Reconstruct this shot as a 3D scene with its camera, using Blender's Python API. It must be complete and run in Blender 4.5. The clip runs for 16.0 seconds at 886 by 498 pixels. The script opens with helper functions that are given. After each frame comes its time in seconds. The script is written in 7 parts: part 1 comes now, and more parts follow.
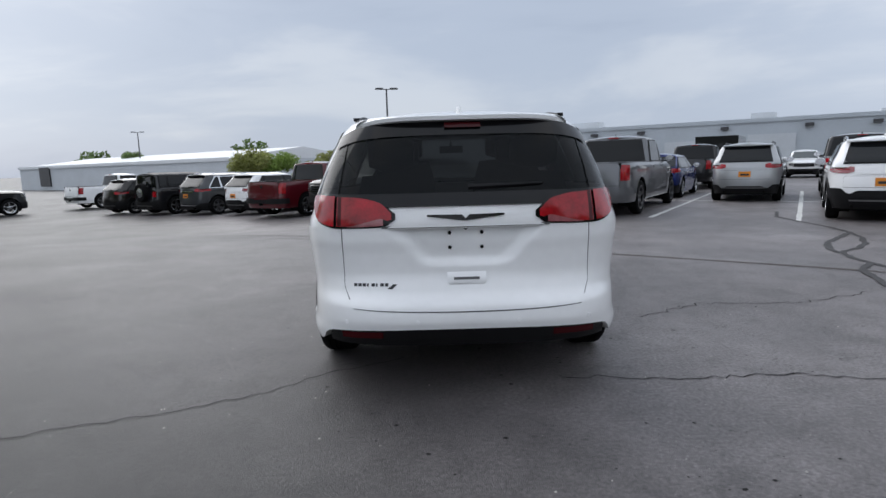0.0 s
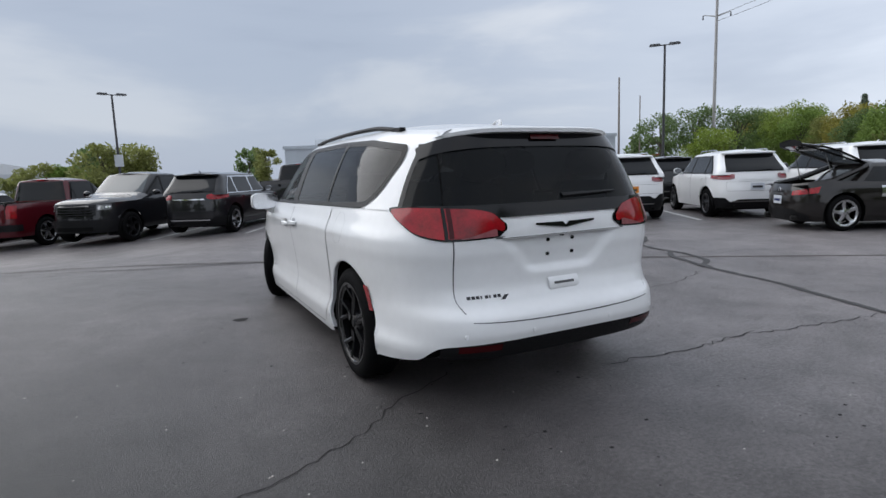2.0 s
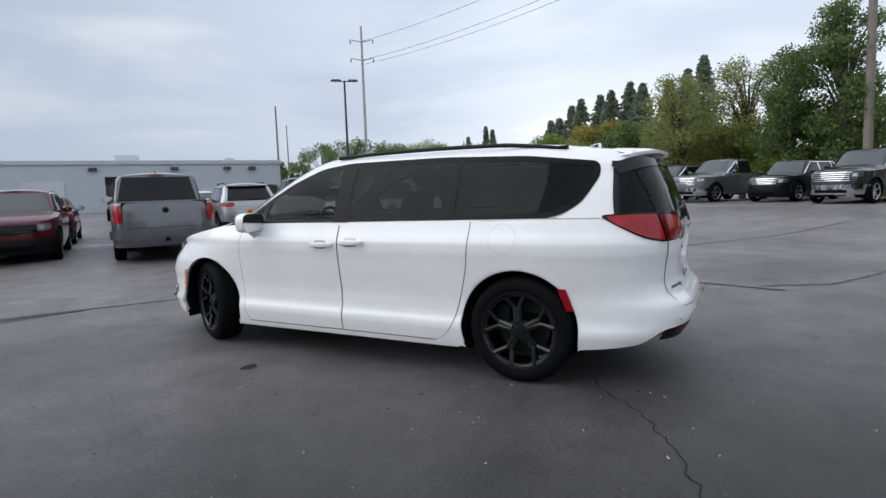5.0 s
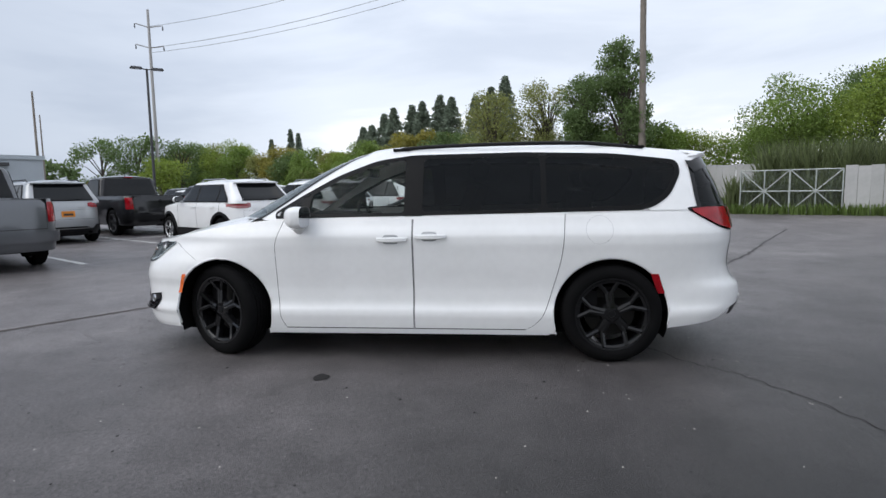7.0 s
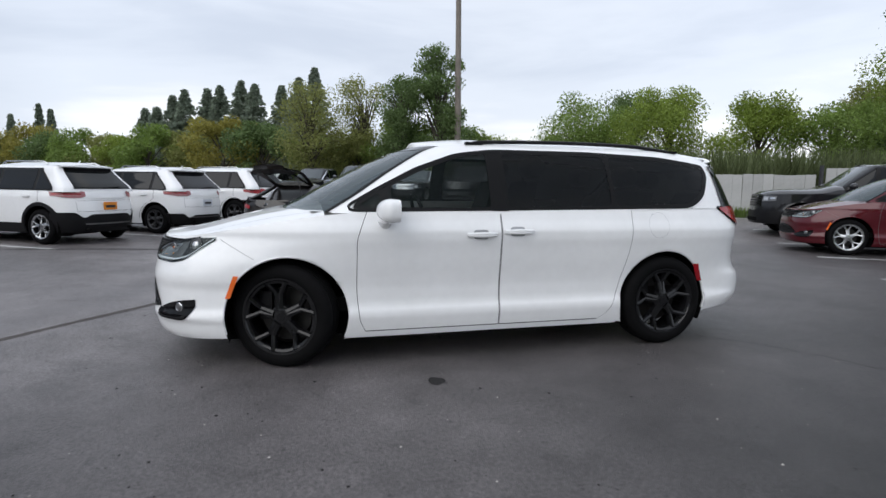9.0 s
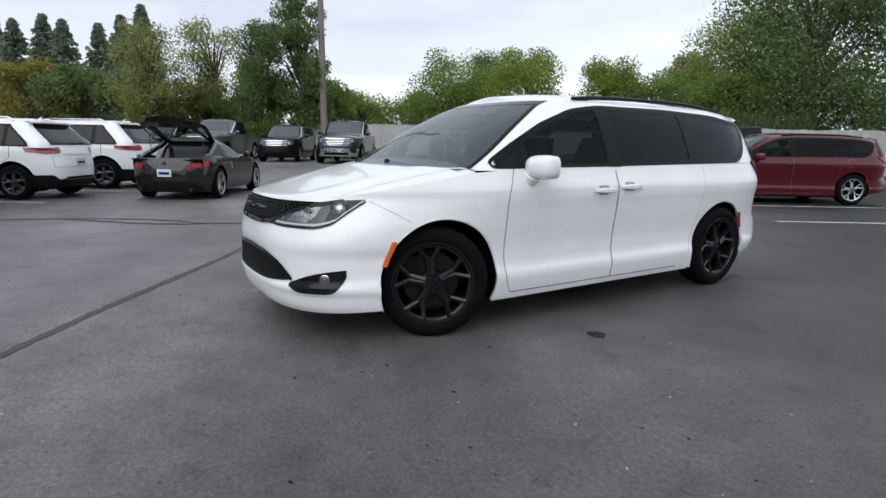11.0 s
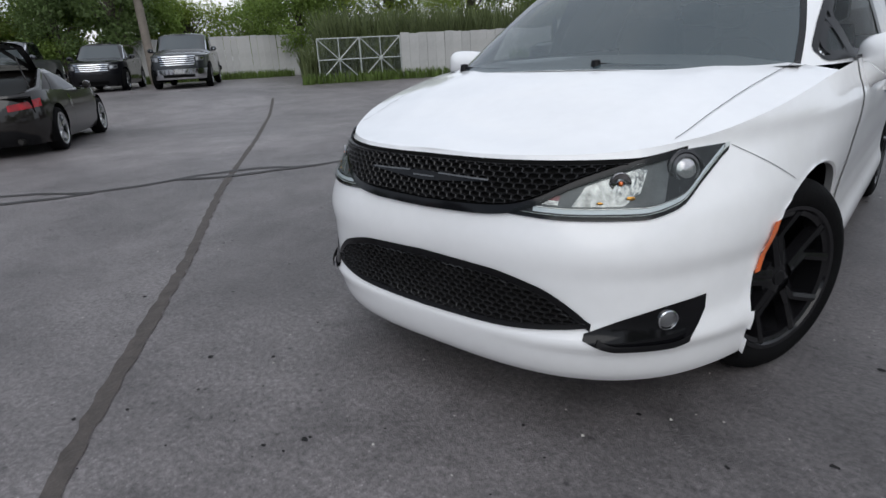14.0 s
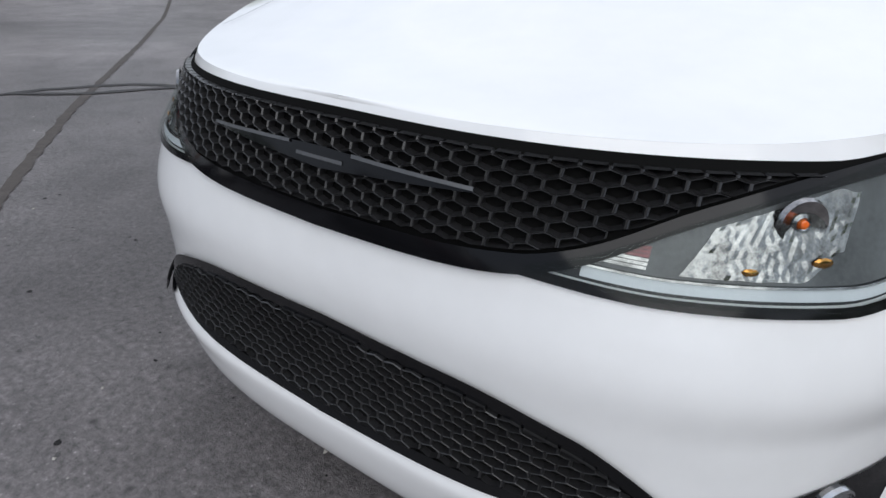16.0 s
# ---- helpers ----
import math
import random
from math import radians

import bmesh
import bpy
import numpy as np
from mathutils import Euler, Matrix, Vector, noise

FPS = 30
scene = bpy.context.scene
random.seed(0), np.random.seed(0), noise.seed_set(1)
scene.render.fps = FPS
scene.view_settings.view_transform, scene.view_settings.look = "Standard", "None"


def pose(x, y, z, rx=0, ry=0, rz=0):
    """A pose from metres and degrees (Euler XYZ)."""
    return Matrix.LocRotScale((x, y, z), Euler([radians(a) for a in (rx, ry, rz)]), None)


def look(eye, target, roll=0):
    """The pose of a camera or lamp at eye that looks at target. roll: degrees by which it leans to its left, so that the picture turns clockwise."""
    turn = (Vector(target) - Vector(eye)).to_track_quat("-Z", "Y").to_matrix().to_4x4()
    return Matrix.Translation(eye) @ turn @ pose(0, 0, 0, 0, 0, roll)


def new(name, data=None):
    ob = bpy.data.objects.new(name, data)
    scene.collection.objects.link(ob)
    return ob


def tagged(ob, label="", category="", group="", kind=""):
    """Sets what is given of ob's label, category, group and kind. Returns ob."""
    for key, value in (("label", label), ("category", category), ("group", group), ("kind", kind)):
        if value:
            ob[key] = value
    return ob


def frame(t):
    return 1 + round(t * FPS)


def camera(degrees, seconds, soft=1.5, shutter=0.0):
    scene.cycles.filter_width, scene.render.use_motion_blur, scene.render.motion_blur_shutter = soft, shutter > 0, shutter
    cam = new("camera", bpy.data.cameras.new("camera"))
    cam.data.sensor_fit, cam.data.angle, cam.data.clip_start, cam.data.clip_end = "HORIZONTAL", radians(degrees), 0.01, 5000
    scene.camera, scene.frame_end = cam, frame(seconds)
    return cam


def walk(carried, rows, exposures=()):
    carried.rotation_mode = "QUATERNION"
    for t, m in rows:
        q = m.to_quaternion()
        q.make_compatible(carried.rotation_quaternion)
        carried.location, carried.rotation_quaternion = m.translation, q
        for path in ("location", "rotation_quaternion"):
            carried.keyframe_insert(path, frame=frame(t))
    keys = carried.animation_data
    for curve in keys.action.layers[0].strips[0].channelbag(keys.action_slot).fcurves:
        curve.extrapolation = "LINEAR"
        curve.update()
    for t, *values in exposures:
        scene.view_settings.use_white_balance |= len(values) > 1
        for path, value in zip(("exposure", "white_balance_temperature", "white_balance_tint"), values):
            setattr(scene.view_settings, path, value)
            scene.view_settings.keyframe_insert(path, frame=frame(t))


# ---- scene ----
cam = camera(76.5, 16.0)
EXPOSURE = [(0, 0.36), (1.5, 0.27), (3.5, 0.36), (7, 0.36), (9, 0.27), (11.5, 0.36), (12.5, 0.46), (13, 0.34), (14, 0.10), (15, 0.0), (16, 0.25)]
PATH = [
    (0, (-0.137, -5.502, 1.289), (-0.129, -3.524, 0.995), -1.6),
    (0.5, (-0.605, -5.444, 1.283), (-0.311, -3.485, 1.002), -1.2),
    (1, (-1.083, -5.345, 1.292), (-0.554, -3.436, 1.019), -1.1),
    (1.5, (-1.559, -5.209, 1.303), (-0.829, -3.363, 1.058), -1.4),
    (2, (-2.046, -5.019, 1.322), (-1.146, -3.254, 1.053), -2.0),
    (2.5, (-2.521, -4.786, 1.339), (-1.455, -3.113, 1.084), -2.2),
    (3, (-2.976, -4.441, 1.341), (-1.726, -2.904, 1.068), -2.6),
    (3.5, (-3.406, -4.065, 1.349), (-2.007, -2.660, 1.086), -2.8),
    (3.7, (-3.582, -3.925, 1.353), (-2.128, -2.572, 1.106), -2.8),
    (6, (-4.878, -1.8, 1.327), (-2.966, -1.254, 1.116), -0.9),
    (6.5, (-4.974, -1.294, 1.313), (-3.023, -0.903, 1.116), -0.9),
    (7, (-5.107, -0.752, 1.295), (-3.129, -0.538, 1.084), -0.9),
    (7.5, (-5.139, -0.212, 1.32), (-3.156, -0.173, 1.067), -0.1),
    (8, (-5.124, 0.353, 1.282), (-3.144, 0.209, 1.045), 1.0),
    (8.5, (-5.039, 0.927, 1.276), (-3.082, 0.587, 1.039), 1.0),
    (9, (-4.861, 1.466, 1.282), (-2.949, 0.924, 1.057), 0.9),
    (9.2, (-4.78, 1.668, 1.274), (-2.888, 1.058, 1.057), 0.9),
    (11.3, (-3.658, 3.639, 1.226), (-2.027, 2.541, 0.861), 0.5),
    (11.5, (-3.486, 3.821, 1.214), (-1.864, 2.707, 0.855), -0.1),
    (12, (-3.043, 4.058, 1.192), (-1.486, 2.885, 0.747), -1.8),
    (12.5, (-2.575, 4.147, 1.199), (-1.099, 2.911, 0.659), -2.5),
    (13, (-2.093, 4.157, 1.196), (-0.66, 2.89, 0.61), -2.9),
    (13.5, (-1.646, 3.929, 1.194), (-0.284, 2.604, 0.57), -3.4),
    (14, (-1.221, 3.692, 1.196), (0.026, 2.277, 0.53), -2.9),
    (14.5, (-0.907, 3.36, 1.165), (0.205, 1.861, 0.446), -1.8),
    (15, (-0.647, 3.115, 1.127), (0.4, 1.597, 0.351), -0.8),
    (15.5, (-0.51, 2.978, 1.084), (0.492, 1.458, 0.257), -0.1),
    (16, (-0.571, 2.924, 1.069), (0.407, 1.429, 0.168), 2.3),
]
walk(cam, [(t, look(eye, target, roll)) for t, eye, target, roll in PATH], EXPOSURE)

# ---------------------------------------------------------------- sky and light
world = bpy.data.worlds.new("overcast_sky")
scene.world = world
world.use_nodes = True
wn, wl = world.node_tree.nodes, world.node_tree.links
wn.clear()
w_out = wn.new("ShaderNodeOutputWorld")
w_bg = wn.new("ShaderNodeBackground")
w_sky = wn.new("ShaderNodeTexSky")
w_sky.sky_type = "NISHITA"
w_sky.sun_disc = False
w_sky.sun_elevation, w_sky.sun_rotation = radians(39), radians(-36)
w_sky.air_density, w_sky.dust_density = 1.2, 2.0
w_co = wn.new("ShaderNodeTexCoord")
w_map = wn.new("ShaderNodeMapping")
w_map.inputs["Scale"].default_value = (1.0, 1.0, 4.2)
w_n1 = wn.new("ShaderNodeTexNoise")
w_n1.inputs["Scale"].default_value, w_n1.inputs["Detail"].default_value, w_n1.inputs["Roughness"].default_value = 1.7, 6.0, 0.52
w_n1.inputs["Distortion"].default_value = 0.35
w_r1 = wn.new("ShaderNodeValToRGB")
w_r1.color_ramp.interpolation = "EASE"
els = w_r1.color_ramp.elements
els[0].position, els[0].color = 0.30, (0.48, 0.54, 0.655, 1)
els[1].position, els[1].color = 0.70, (0.76, 0.795, 0.86, 1)
e = els.new(0.52)
e.color = (0.585, 0.645, 0.755, 1)
w_mix = wn.new("ShaderNodeMix")
w_mix.data_type = "RGBA"
w_mix.inputs["Factor"].default_value = 0.90
w_sc = wn.new("ShaderNodeMix")
w_sc.data_type, w_sc.blend_type = "RGBA", "MULTIPLY"
w_sc.inputs["Factor"].default_value = 1.0
w_sc.inputs["B"].default_value = (0.08, 0.08, 0.08, 1)
wl.new(w_co.outputs["Generated"], w_map.inputs["Vector"])
wl.new(w_map.outputs["Vector"], w_n1.inputs["Vector"])
wl.new(w_n1.outputs["Fac"], w_r1.inputs["Fac"])
wl.new(w_sky.outputs["Color"], w_sc.inputs["A"])
wl.new(w_sc.outputs["Result"], w_mix.inputs["A"])
wl.new(w_r1.outputs["Color"], w_mix.inputs["B"])
# an overcast sky is brighter overhead than at the horizon
w_sep = wn.new("ShaderNodeSeparateXYZ")
w_zen = wn.new("ShaderNodeMapRange")
w_zen.inputs["From Min"].default_value, w_zen.inputs["From Max"].default_value = 0.0, 1.0
w_zen.inputs["To Min"].default_value, w_zen.inputs["To Max"].default_value = 1.0, 1.03
w_up = wn.new("ShaderNodeVectorMath")
w_up.operation = "SCALE"
wl.new(w_co.outputs["Generated"], w_sep.inputs["Vector"])
wl.new(w_sep.outputs["Z"], w_zen.inputs["Value"])
wl.new(w_mix.outputs["Result"], w_up.inputs[0])
wl.new(w_zen.outputs["Result"], w_up.inputs["Scale"])
# the cloud is thinner towards the south
w_dot = wn.new("ShaderNodeVectorMath")
w_dot.operation = "DOT_PRODUCT"
w_dot.inputs[1].default_value = (-0.05, -0.998, 0.0)
w_east = wn.new("ShaderNodeMapRange")
w_east.inputs["From Min"].default_value, w_east.inputs["From Max"].default_value = -1.0, 1.0
w_tint = wn.new("ShaderNodeValToRGB")
els = w_tint.color_ramp.elements
els[0].position, els[0].color = 0.03, (0.64, 0.67, 0.71, 1)
els[1].position, els[1].color = 0.95, (1.32, 1.29, 1.25, 1)
for at, tone in ((0.33, (1.22, 1.20, 1.17, 1)), (0.65, (1.20, 1.17, 1.13, 1)), (0.80, (1.26, 1.23, 1.19, 1))):
    e = els.new(at)
    e.color = tone
w_fin = wn.new("ShaderNodeVectorMath")
w_fin.operation = "MULTIPLY"
wl.new(w_co.outputs["Generated"], w_dot.inputs[0])
wl.new(w_dot.outputs["Value"], w_east.inputs["Value"])
wl.new(w_up.outputs["Vector"], w_fin.inputs[0])
wl.new(w_east.outputs["Result"], w_tint.inputs["Fac"])
wl.new(w_tint.outputs["Color"], w_fin.inputs[1])
wl.new(w_fin.outputs["Vector"], w_bg.inputs["Color"])
w_bg.inputs["Strength"].default_value = 1.0
wl.new(w_bg.outputs["Background"], w_out.inputs["Surface"])

sun = new("sun", bpy.data.lights.new("sun", "SUN"))
sun.data.energy, sun.data.angle, sun.data.color = 1.15, radians(60), (1.0, 0.985, 0.965)
sun.matrix_world = look((-17, 23, 23), (0, 0, 0))


# ---------------------------------------------------------------- materials
def shader(name):
    m = bpy.data.materials.new(name)
    m.use_nodes = True
    return m, m.node_tree.nodes, m.node_tree.links, m.node_tree.nodes["Principled BSDF"]


def matte(name, colour, rough=0.6, metal=0.0, vary=0.12, scale=6.0, bump=0.0, bump_scale=40.0, coat=0.0, spec=0.5, island=0.0, per_object=0.0):
    """A surface with two scales of colour variation and fine relief, in metres."""
    m, n, l, b = shader(name)
    b.inputs["Roughness"].default_value, b.inputs["Metallic"].default_value = rough, metal
    b.inputs["Coat Weight"].default_value, b.inputs["Specular IOR Level"].default_value = coat, spec
    b.inputs["Coat Roughness"].default_value = 0.04
    co = n.new("ShaderNodeTexCoord")
    tex = n.new("ShaderNodeTexNoise")
    tex.inputs["Scale"].default_value, tex.inputs["Detail"].default_value = scale, 5
    fine = n.new("ShaderNodeTexNoise")
    fine.inputs["Scale"].default_value, fine.inputs["Detail"].default_value = scale * 9, 3
    l.new(co.outputs["Object"], tex.inputs["Vector"])
    l.new(co.outputs["Object"], fine.inputs["Vector"])
    add = n.new("ShaderNodeMath")
    add.operation = "MULTIPLY_ADD"
    l.new(fine.outputs["Fac"], add.inputs[0])
    add.inputs[1].default_value = 0.5
    l.new(tex.outputs["Fac"], add.inputs[2])
    source = add.outputs[0]
    if island or per_object:
        more = n.new("ShaderNodeMath")
        more.operation = "MULTIPLY_ADD"
        if island:
            geo = n.new("ShaderNodeNewGeometry")
            l.new(geo.outputs["Random Per Island"], more.inputs[0])
        else:
            info = n.new("ShaderNodeObjectInfo")
            l.new(info.outputs["Random"], more.inputs[0])
        more.inputs[1].default_value = island or per_object
        l.new(source, more.inputs[2])
        source = more.outputs[0]
    hsv = n.new("ShaderNodeMapRange")
    top = 1.1 + (island or per_object)
    hsv.inputs["From Min"].default_value, hsv.inputs["From Max"].default_value = 0.4, top
    hsv.inputs["To Min"].default_value, hsv.inputs["To Max"].default_value = 1 - vary, 1 + vary
    l.new(source, hsv.inputs["Value"])
    mul = n.new("ShaderNodeVectorMath")
    mul.operation = "SCALE"
    mul.inputs[0].default_value = colour
    l.new(hsv.outputs["Result"], mul.inputs["Scale"])
    l.new(mul.outputs["Vector"], b.inputs["Base Color"])
    if bump:
        bt = n.new("ShaderNodeTexNoise")
        bt.inputs["Scale"].default_value, bt.inputs["Detail"].default_value = bump_scale, 4
        l.new(co.outputs["Object"], bt.inputs["Vector"])
        bp = n.new("ShaderNodeBump")
        bp.inputs["Strength"].default_value, bp.inputs["Distance"].default_value = bump, 0.01
        l.new(bt.outputs["Fac"], bp.inputs["Height"])
        l.new(bp.outputs["Normal"], b.inputs["Normal"])
    return m


def paint(name, colour, metal=0.0, rough=0.35):
    """Car lacquer: a base coat under a clear coat, with faint road dust."""
    light = max(colour) > 0.3
    return matte(name, colour, rough, metal, vary=0.05, scale=2.0, coat=0.8 if light else 1.0, spec=0.4 if light else 0.12)


def glass(name, colour, see=0.5, rough=0.02, spec=0.45):
    """Window glass: part clear, part tinted and glossy."""
    m, n, l, b = shader(name)
    b.inputs["Base Color"].default_value = (*colour, 1)
    b.inputs["Roughness"].default_value = rough
    b.inputs["Specular IOR Level"].default_value = spec
    b.inputs["Coat Weight"].default_value = 0.0
    clear = n.new("ShaderNodeBsdfTransparent")
    clear.inputs["Color"].default_value = (0.88, 0.92, 0.91, 1)
    mix = n.new("ShaderNodeMixShader")
    mix.inputs[0].default_value = see
    l.new(b.outputs[0], mix.inputs[1])
    l.new(clear.outputs[0], mix.inputs[2])
    l.new(mix.outputs[0], n["Material Output"].inputs["Surface"])
    return m


WHITE = paint("white_lacquer", (0.86, 0.865, 0.87))
BLACK_PAINT = paint("black_lacquer", (0.008, 0.008, 0.010))
GREY_PAINT = paint("grey_lacquer", (0.13, 0.135, 0.145), 0.6)
DARKGREY_PAINT = paint("dark_grey_lacquer", (0.035, 0.038, 0.042), 0.4)
SILVER_PAINT = paint("silver_lacquer", (0.36, 0.37, 0.38), 0.6)
RED_PAINT = paint("dark_red_lacquer", (0.080, 0.004, 0.009), 0.15)
BLUE_PAINT = paint("blue_lacquer", (0.012, 0.025, 0.14), 0.35)
BROWN_PAINT = paint("dark_bronze_lacquer", (0.012, 0.010, 0.009), 0.3)
TRIM = matte("black_plastic", (0.007, 0.007, 0.008), 0.45, vary=0.2, bump=0.15, bump_scale=300, spec=0.2)
GLOSS_BLACK = matte("gloss_black_plastic", (0.005, 0.005, 0.006), 0.10, coat=0.0, vary=0.1, spec=0.30)
PILLAR = matte("black_pillar_film", (0.005, 0.005, 0.0055), 0.35, vary=0.1, spec=0.14)
GRILLE = matte("grille_plastic", (0.020, 0.020, 0.021), 0.28, vary=0.15, spec=0.6)
LAMP_DARK = matte("dark_lamp_housing", (0.035, 0.036, 0.040), 0.25, 0.2, vary=0.3, scale=25)
LAMP_CHROME = matte("lamp_chrome", (0.36, 0.35, 0.35), 0.18, 1.0, vary=0.75, scale=45)
AMBER_GLINT = matte("amber_bulb_glint", (0.85, 0.42, 0.12), 0.18, 1.0, vary=0.4, scale=70)
LIGHT_GUIDE = matte("white_light_guide", (0.74, 0.76, 0.80), 0.22, 0.0, vary=0.06, scale=30, coat=0.4)
SEAM = matte("seam_shadow_rubber", (0.10, 0.10, 0.105), 0.8)
RUBBER = matte("tyre_rubber", (0.006, 0.006, 0.0064), 0.75, vary=0.25, scale=12, bump=0.2, bump_scale=120, spec=0.06)
RIM_BLACK = matte("satin_black_alloy", (0.008, 0.008, 0.009), 0.12, 0.0, vary=0.15, spec=0.38)
RIM_SILVER = matte("silver_alloy", (0.5, 0.51, 0.52), 0.25, 1.0)
RIM_DARK = matte("machined_dark_alloy", (0.12, 0.12, 0.125), 0.3, 0.9)
CHROME = matte("chrome", (0.62, 0.63, 0.65), 0.1, 1.0, vary=0.04)
STEEL = matte("brake_steel", (0.2, 0.2, 0.2), 0.45, 1.0)
DISC = matte("dark_brake_iron", (0.025, 0.024, 0.023), 0.5, 0.6)
LENS_SMOKE = matte("smoked_pink_lens", (0.30, 0.10, 0.11), 0.12, coat=0.3, vary=0.4, scale=16)
LENS_RED = matte("red_lens", (0.30, 0.004, 0.010), 0.14, coat=0.35, vary=0.6, scale=9, spec=0.3)
LENS_DARK = matte("dark_red_lens", (0.05, 0.002, 0.004), 0.15, spec=0.25)
LENS_CLEAR = matte("clear_lens_back", (0.52, 0.52, 0.53), 0.12, 0.6, coat=0.5, vary=0.4, scale=30)
AMBER = matte("amber_lens", (0.85, 0.15, 0.015), 0.15, coat=1.0)
PLATE_ORANGE = matte("orange_paper_plate", (0.70, 0.24, 0.02), 0.6)
PLATE_WHITE = matte("white_plate", (0.6, 0.63, 0.68), 0.4)
INK = matte("dark_ink", (0.02, 0.02, 0.025), 0.5)
TINT = glass("privacy_glass", (0.003, 0.004, 0.005), 0.09, spec=0.14)
CLEAR = glass("clear_glass", (0.020, 0.030, 0.030), 0.80, spec=0.4)
SHIELD = glass("windscreen_glass", (0.065, 0.090, 0.100), 0.28, spec=0.75)
FARGLASS = glass("car_glass", (0.006, 0.007, 0.008), 0.0, spec=0.28)
LAMPGLASS = glass("lamp_cover", (0.03, 0.03, 0.03), 0.88)
CABIN = matte("dark_cabin_cloth", (0.018, 0.018, 0.020), 0.85)
UNDER = matte("underbody", (0.005, 0.005, 0.005), 0.9, spec=0.1)


# ---------------------------------------------------------------- geometry helpers
def ease(pairs):
    """A smooth function through (key, value) pairs, flat beyond its ends."""
    k = np.array([p[0] for p in pairs], float)
    v = np.array([p[1] for p in pairs], float)
    d = np.diff(v) / np.diff(k)
    s = np.zeros(len(k))
    for i in range(1, len(k) - 1):
        if d[i - 1] * d[i] > 0:
            s[i] = 2 * d[i - 1] * d[i] / (d[i - 1] + d[i])
    s[0], s[-1] = d[0], d[-1]

    def f(x):
        x = min(max(float(x), k[0]), k[-1])
        i = min(int(np.searchsorted(k, x, "right")) - 1, len(k) - 2)
        h = k[i + 1] - k[i]
        t = (x - k[i]) / h
        return float((1 + 2 * t) * (1 - t) ** 2 * v[i] + t * (1 - t) ** 2 * h * s[i]
                     + t * t * (3 - 2 * t) * v[i + 1] + t * t * (t - 1) * h * s[i + 1])
    return f


class Geo:
    """Vertices and faces of one part."""

    def __init__(self):
        self.v, self.f, self.pair = [], [], 0

    def grid(self, rows, close=False, flip=False):
        base, n = len(self.v), len(rows[0])
        for r in rows:
            self.v.extend(tuple(p) for p in r)
        for i in range(len(rows) - 1):
            for j in range(n if close else n - 1):
                a, b = base + i * n + j, base + i * n + (j + 1) % n
                q = (a, b, b + n, a + n)
                self.f.append(q[::-1] if flip else q)
        return self

    def box(self, c, s, m=None, taper=1.0):
        base = len(self.v)
        for z in (-1, 1):
            k = taper if z > 0 else 1.0
            for x, y in ((-1, -1), (1, -1), (1, 1), (-1, 1)):
                p = Vector((x * s[0] / 2 * k, y * s[1] / 2 * k, z * s[2] / 2))
                if m is not None:
                    p = m @ p
                self.v.append((p.x + c[0], p.y + c[1], p.z + c[2]))
        for q in ((3, 2, 1, 0), (4, 5, 6, 7), (0, 1, 5, 4), (1, 2, 6, 5), (2, 3, 7, 6), (3, 0, 4, 7)):
            self.f.append(tuple(base + i for i in q))
        return self

    def tube(self, pts, r, sides=8, cap=True):
        """A round bar along points; r: one radius or one for each point."""
        pts = [Vector(p) for p in pts]
        rs = r if isinstance(r, (list, tuple)) else [r] * len(pts)
        rows = []
        for i, p in enumerate(pts):
            d = (pts[min(i + 1, len(pts) - 1)] - pts[max(i - 1, 0)]).normalized()
            a = d.orthogonal().normalized() if abs(d.z) > 0.9 else d.cross(Vector((0, 0, 1))).normalized()
            b = d.cross(a)
            rows.append([p + (a * math.cos(t) + b * math.sin(t)) * rs[i] for t in [2 * math.pi * k / sides for k in range(sides)]])
        base = len(self.v)
        self.grid(rows, close=True)
        if cap:
            self.f.append(tuple(range(base, base + sides)))
            self.f.append(tuple(range(base + sides * (len(rows) - 1), base + sides * len(rows)))[::-1])
        return self

    def lathe(self, prof, sides=32, axis="x", c=(0, 0, 0)):
        """Turns (radius, offset) pairs about an axis."""
        rows = []
        for r, o in prof:
            row = []
            for k in range(sides):
                t = 2 * math.pi * k / sides
                a, b = r * math.cos(t), r * math.sin(t)
                p = (o, a, b) if axis == "x" else (a, o, b) if axis == "y" else (a, b, o)
                row.append((p[0] + c[0], p[1] + c[1], p[2] + c[2]))
            rows.append(row)
        return self.grid(rows, close=True)

    def mirror(self):
        """Adds the other side of a car, x to -x."""
        n = len(self.v)
        self.pair = n if min(abs(p[0]) for p in self.v) > 0.02 else 0
        self.v += [(-x, y, z) for x, y, z in self.v]
        self.f += [tuple(i + n for i in q[::-1]) for q in self.f]
        return self

    def moved(self, m):
        self.v = [tuple(m @ Vector(p)) for p in self.v]
        return self


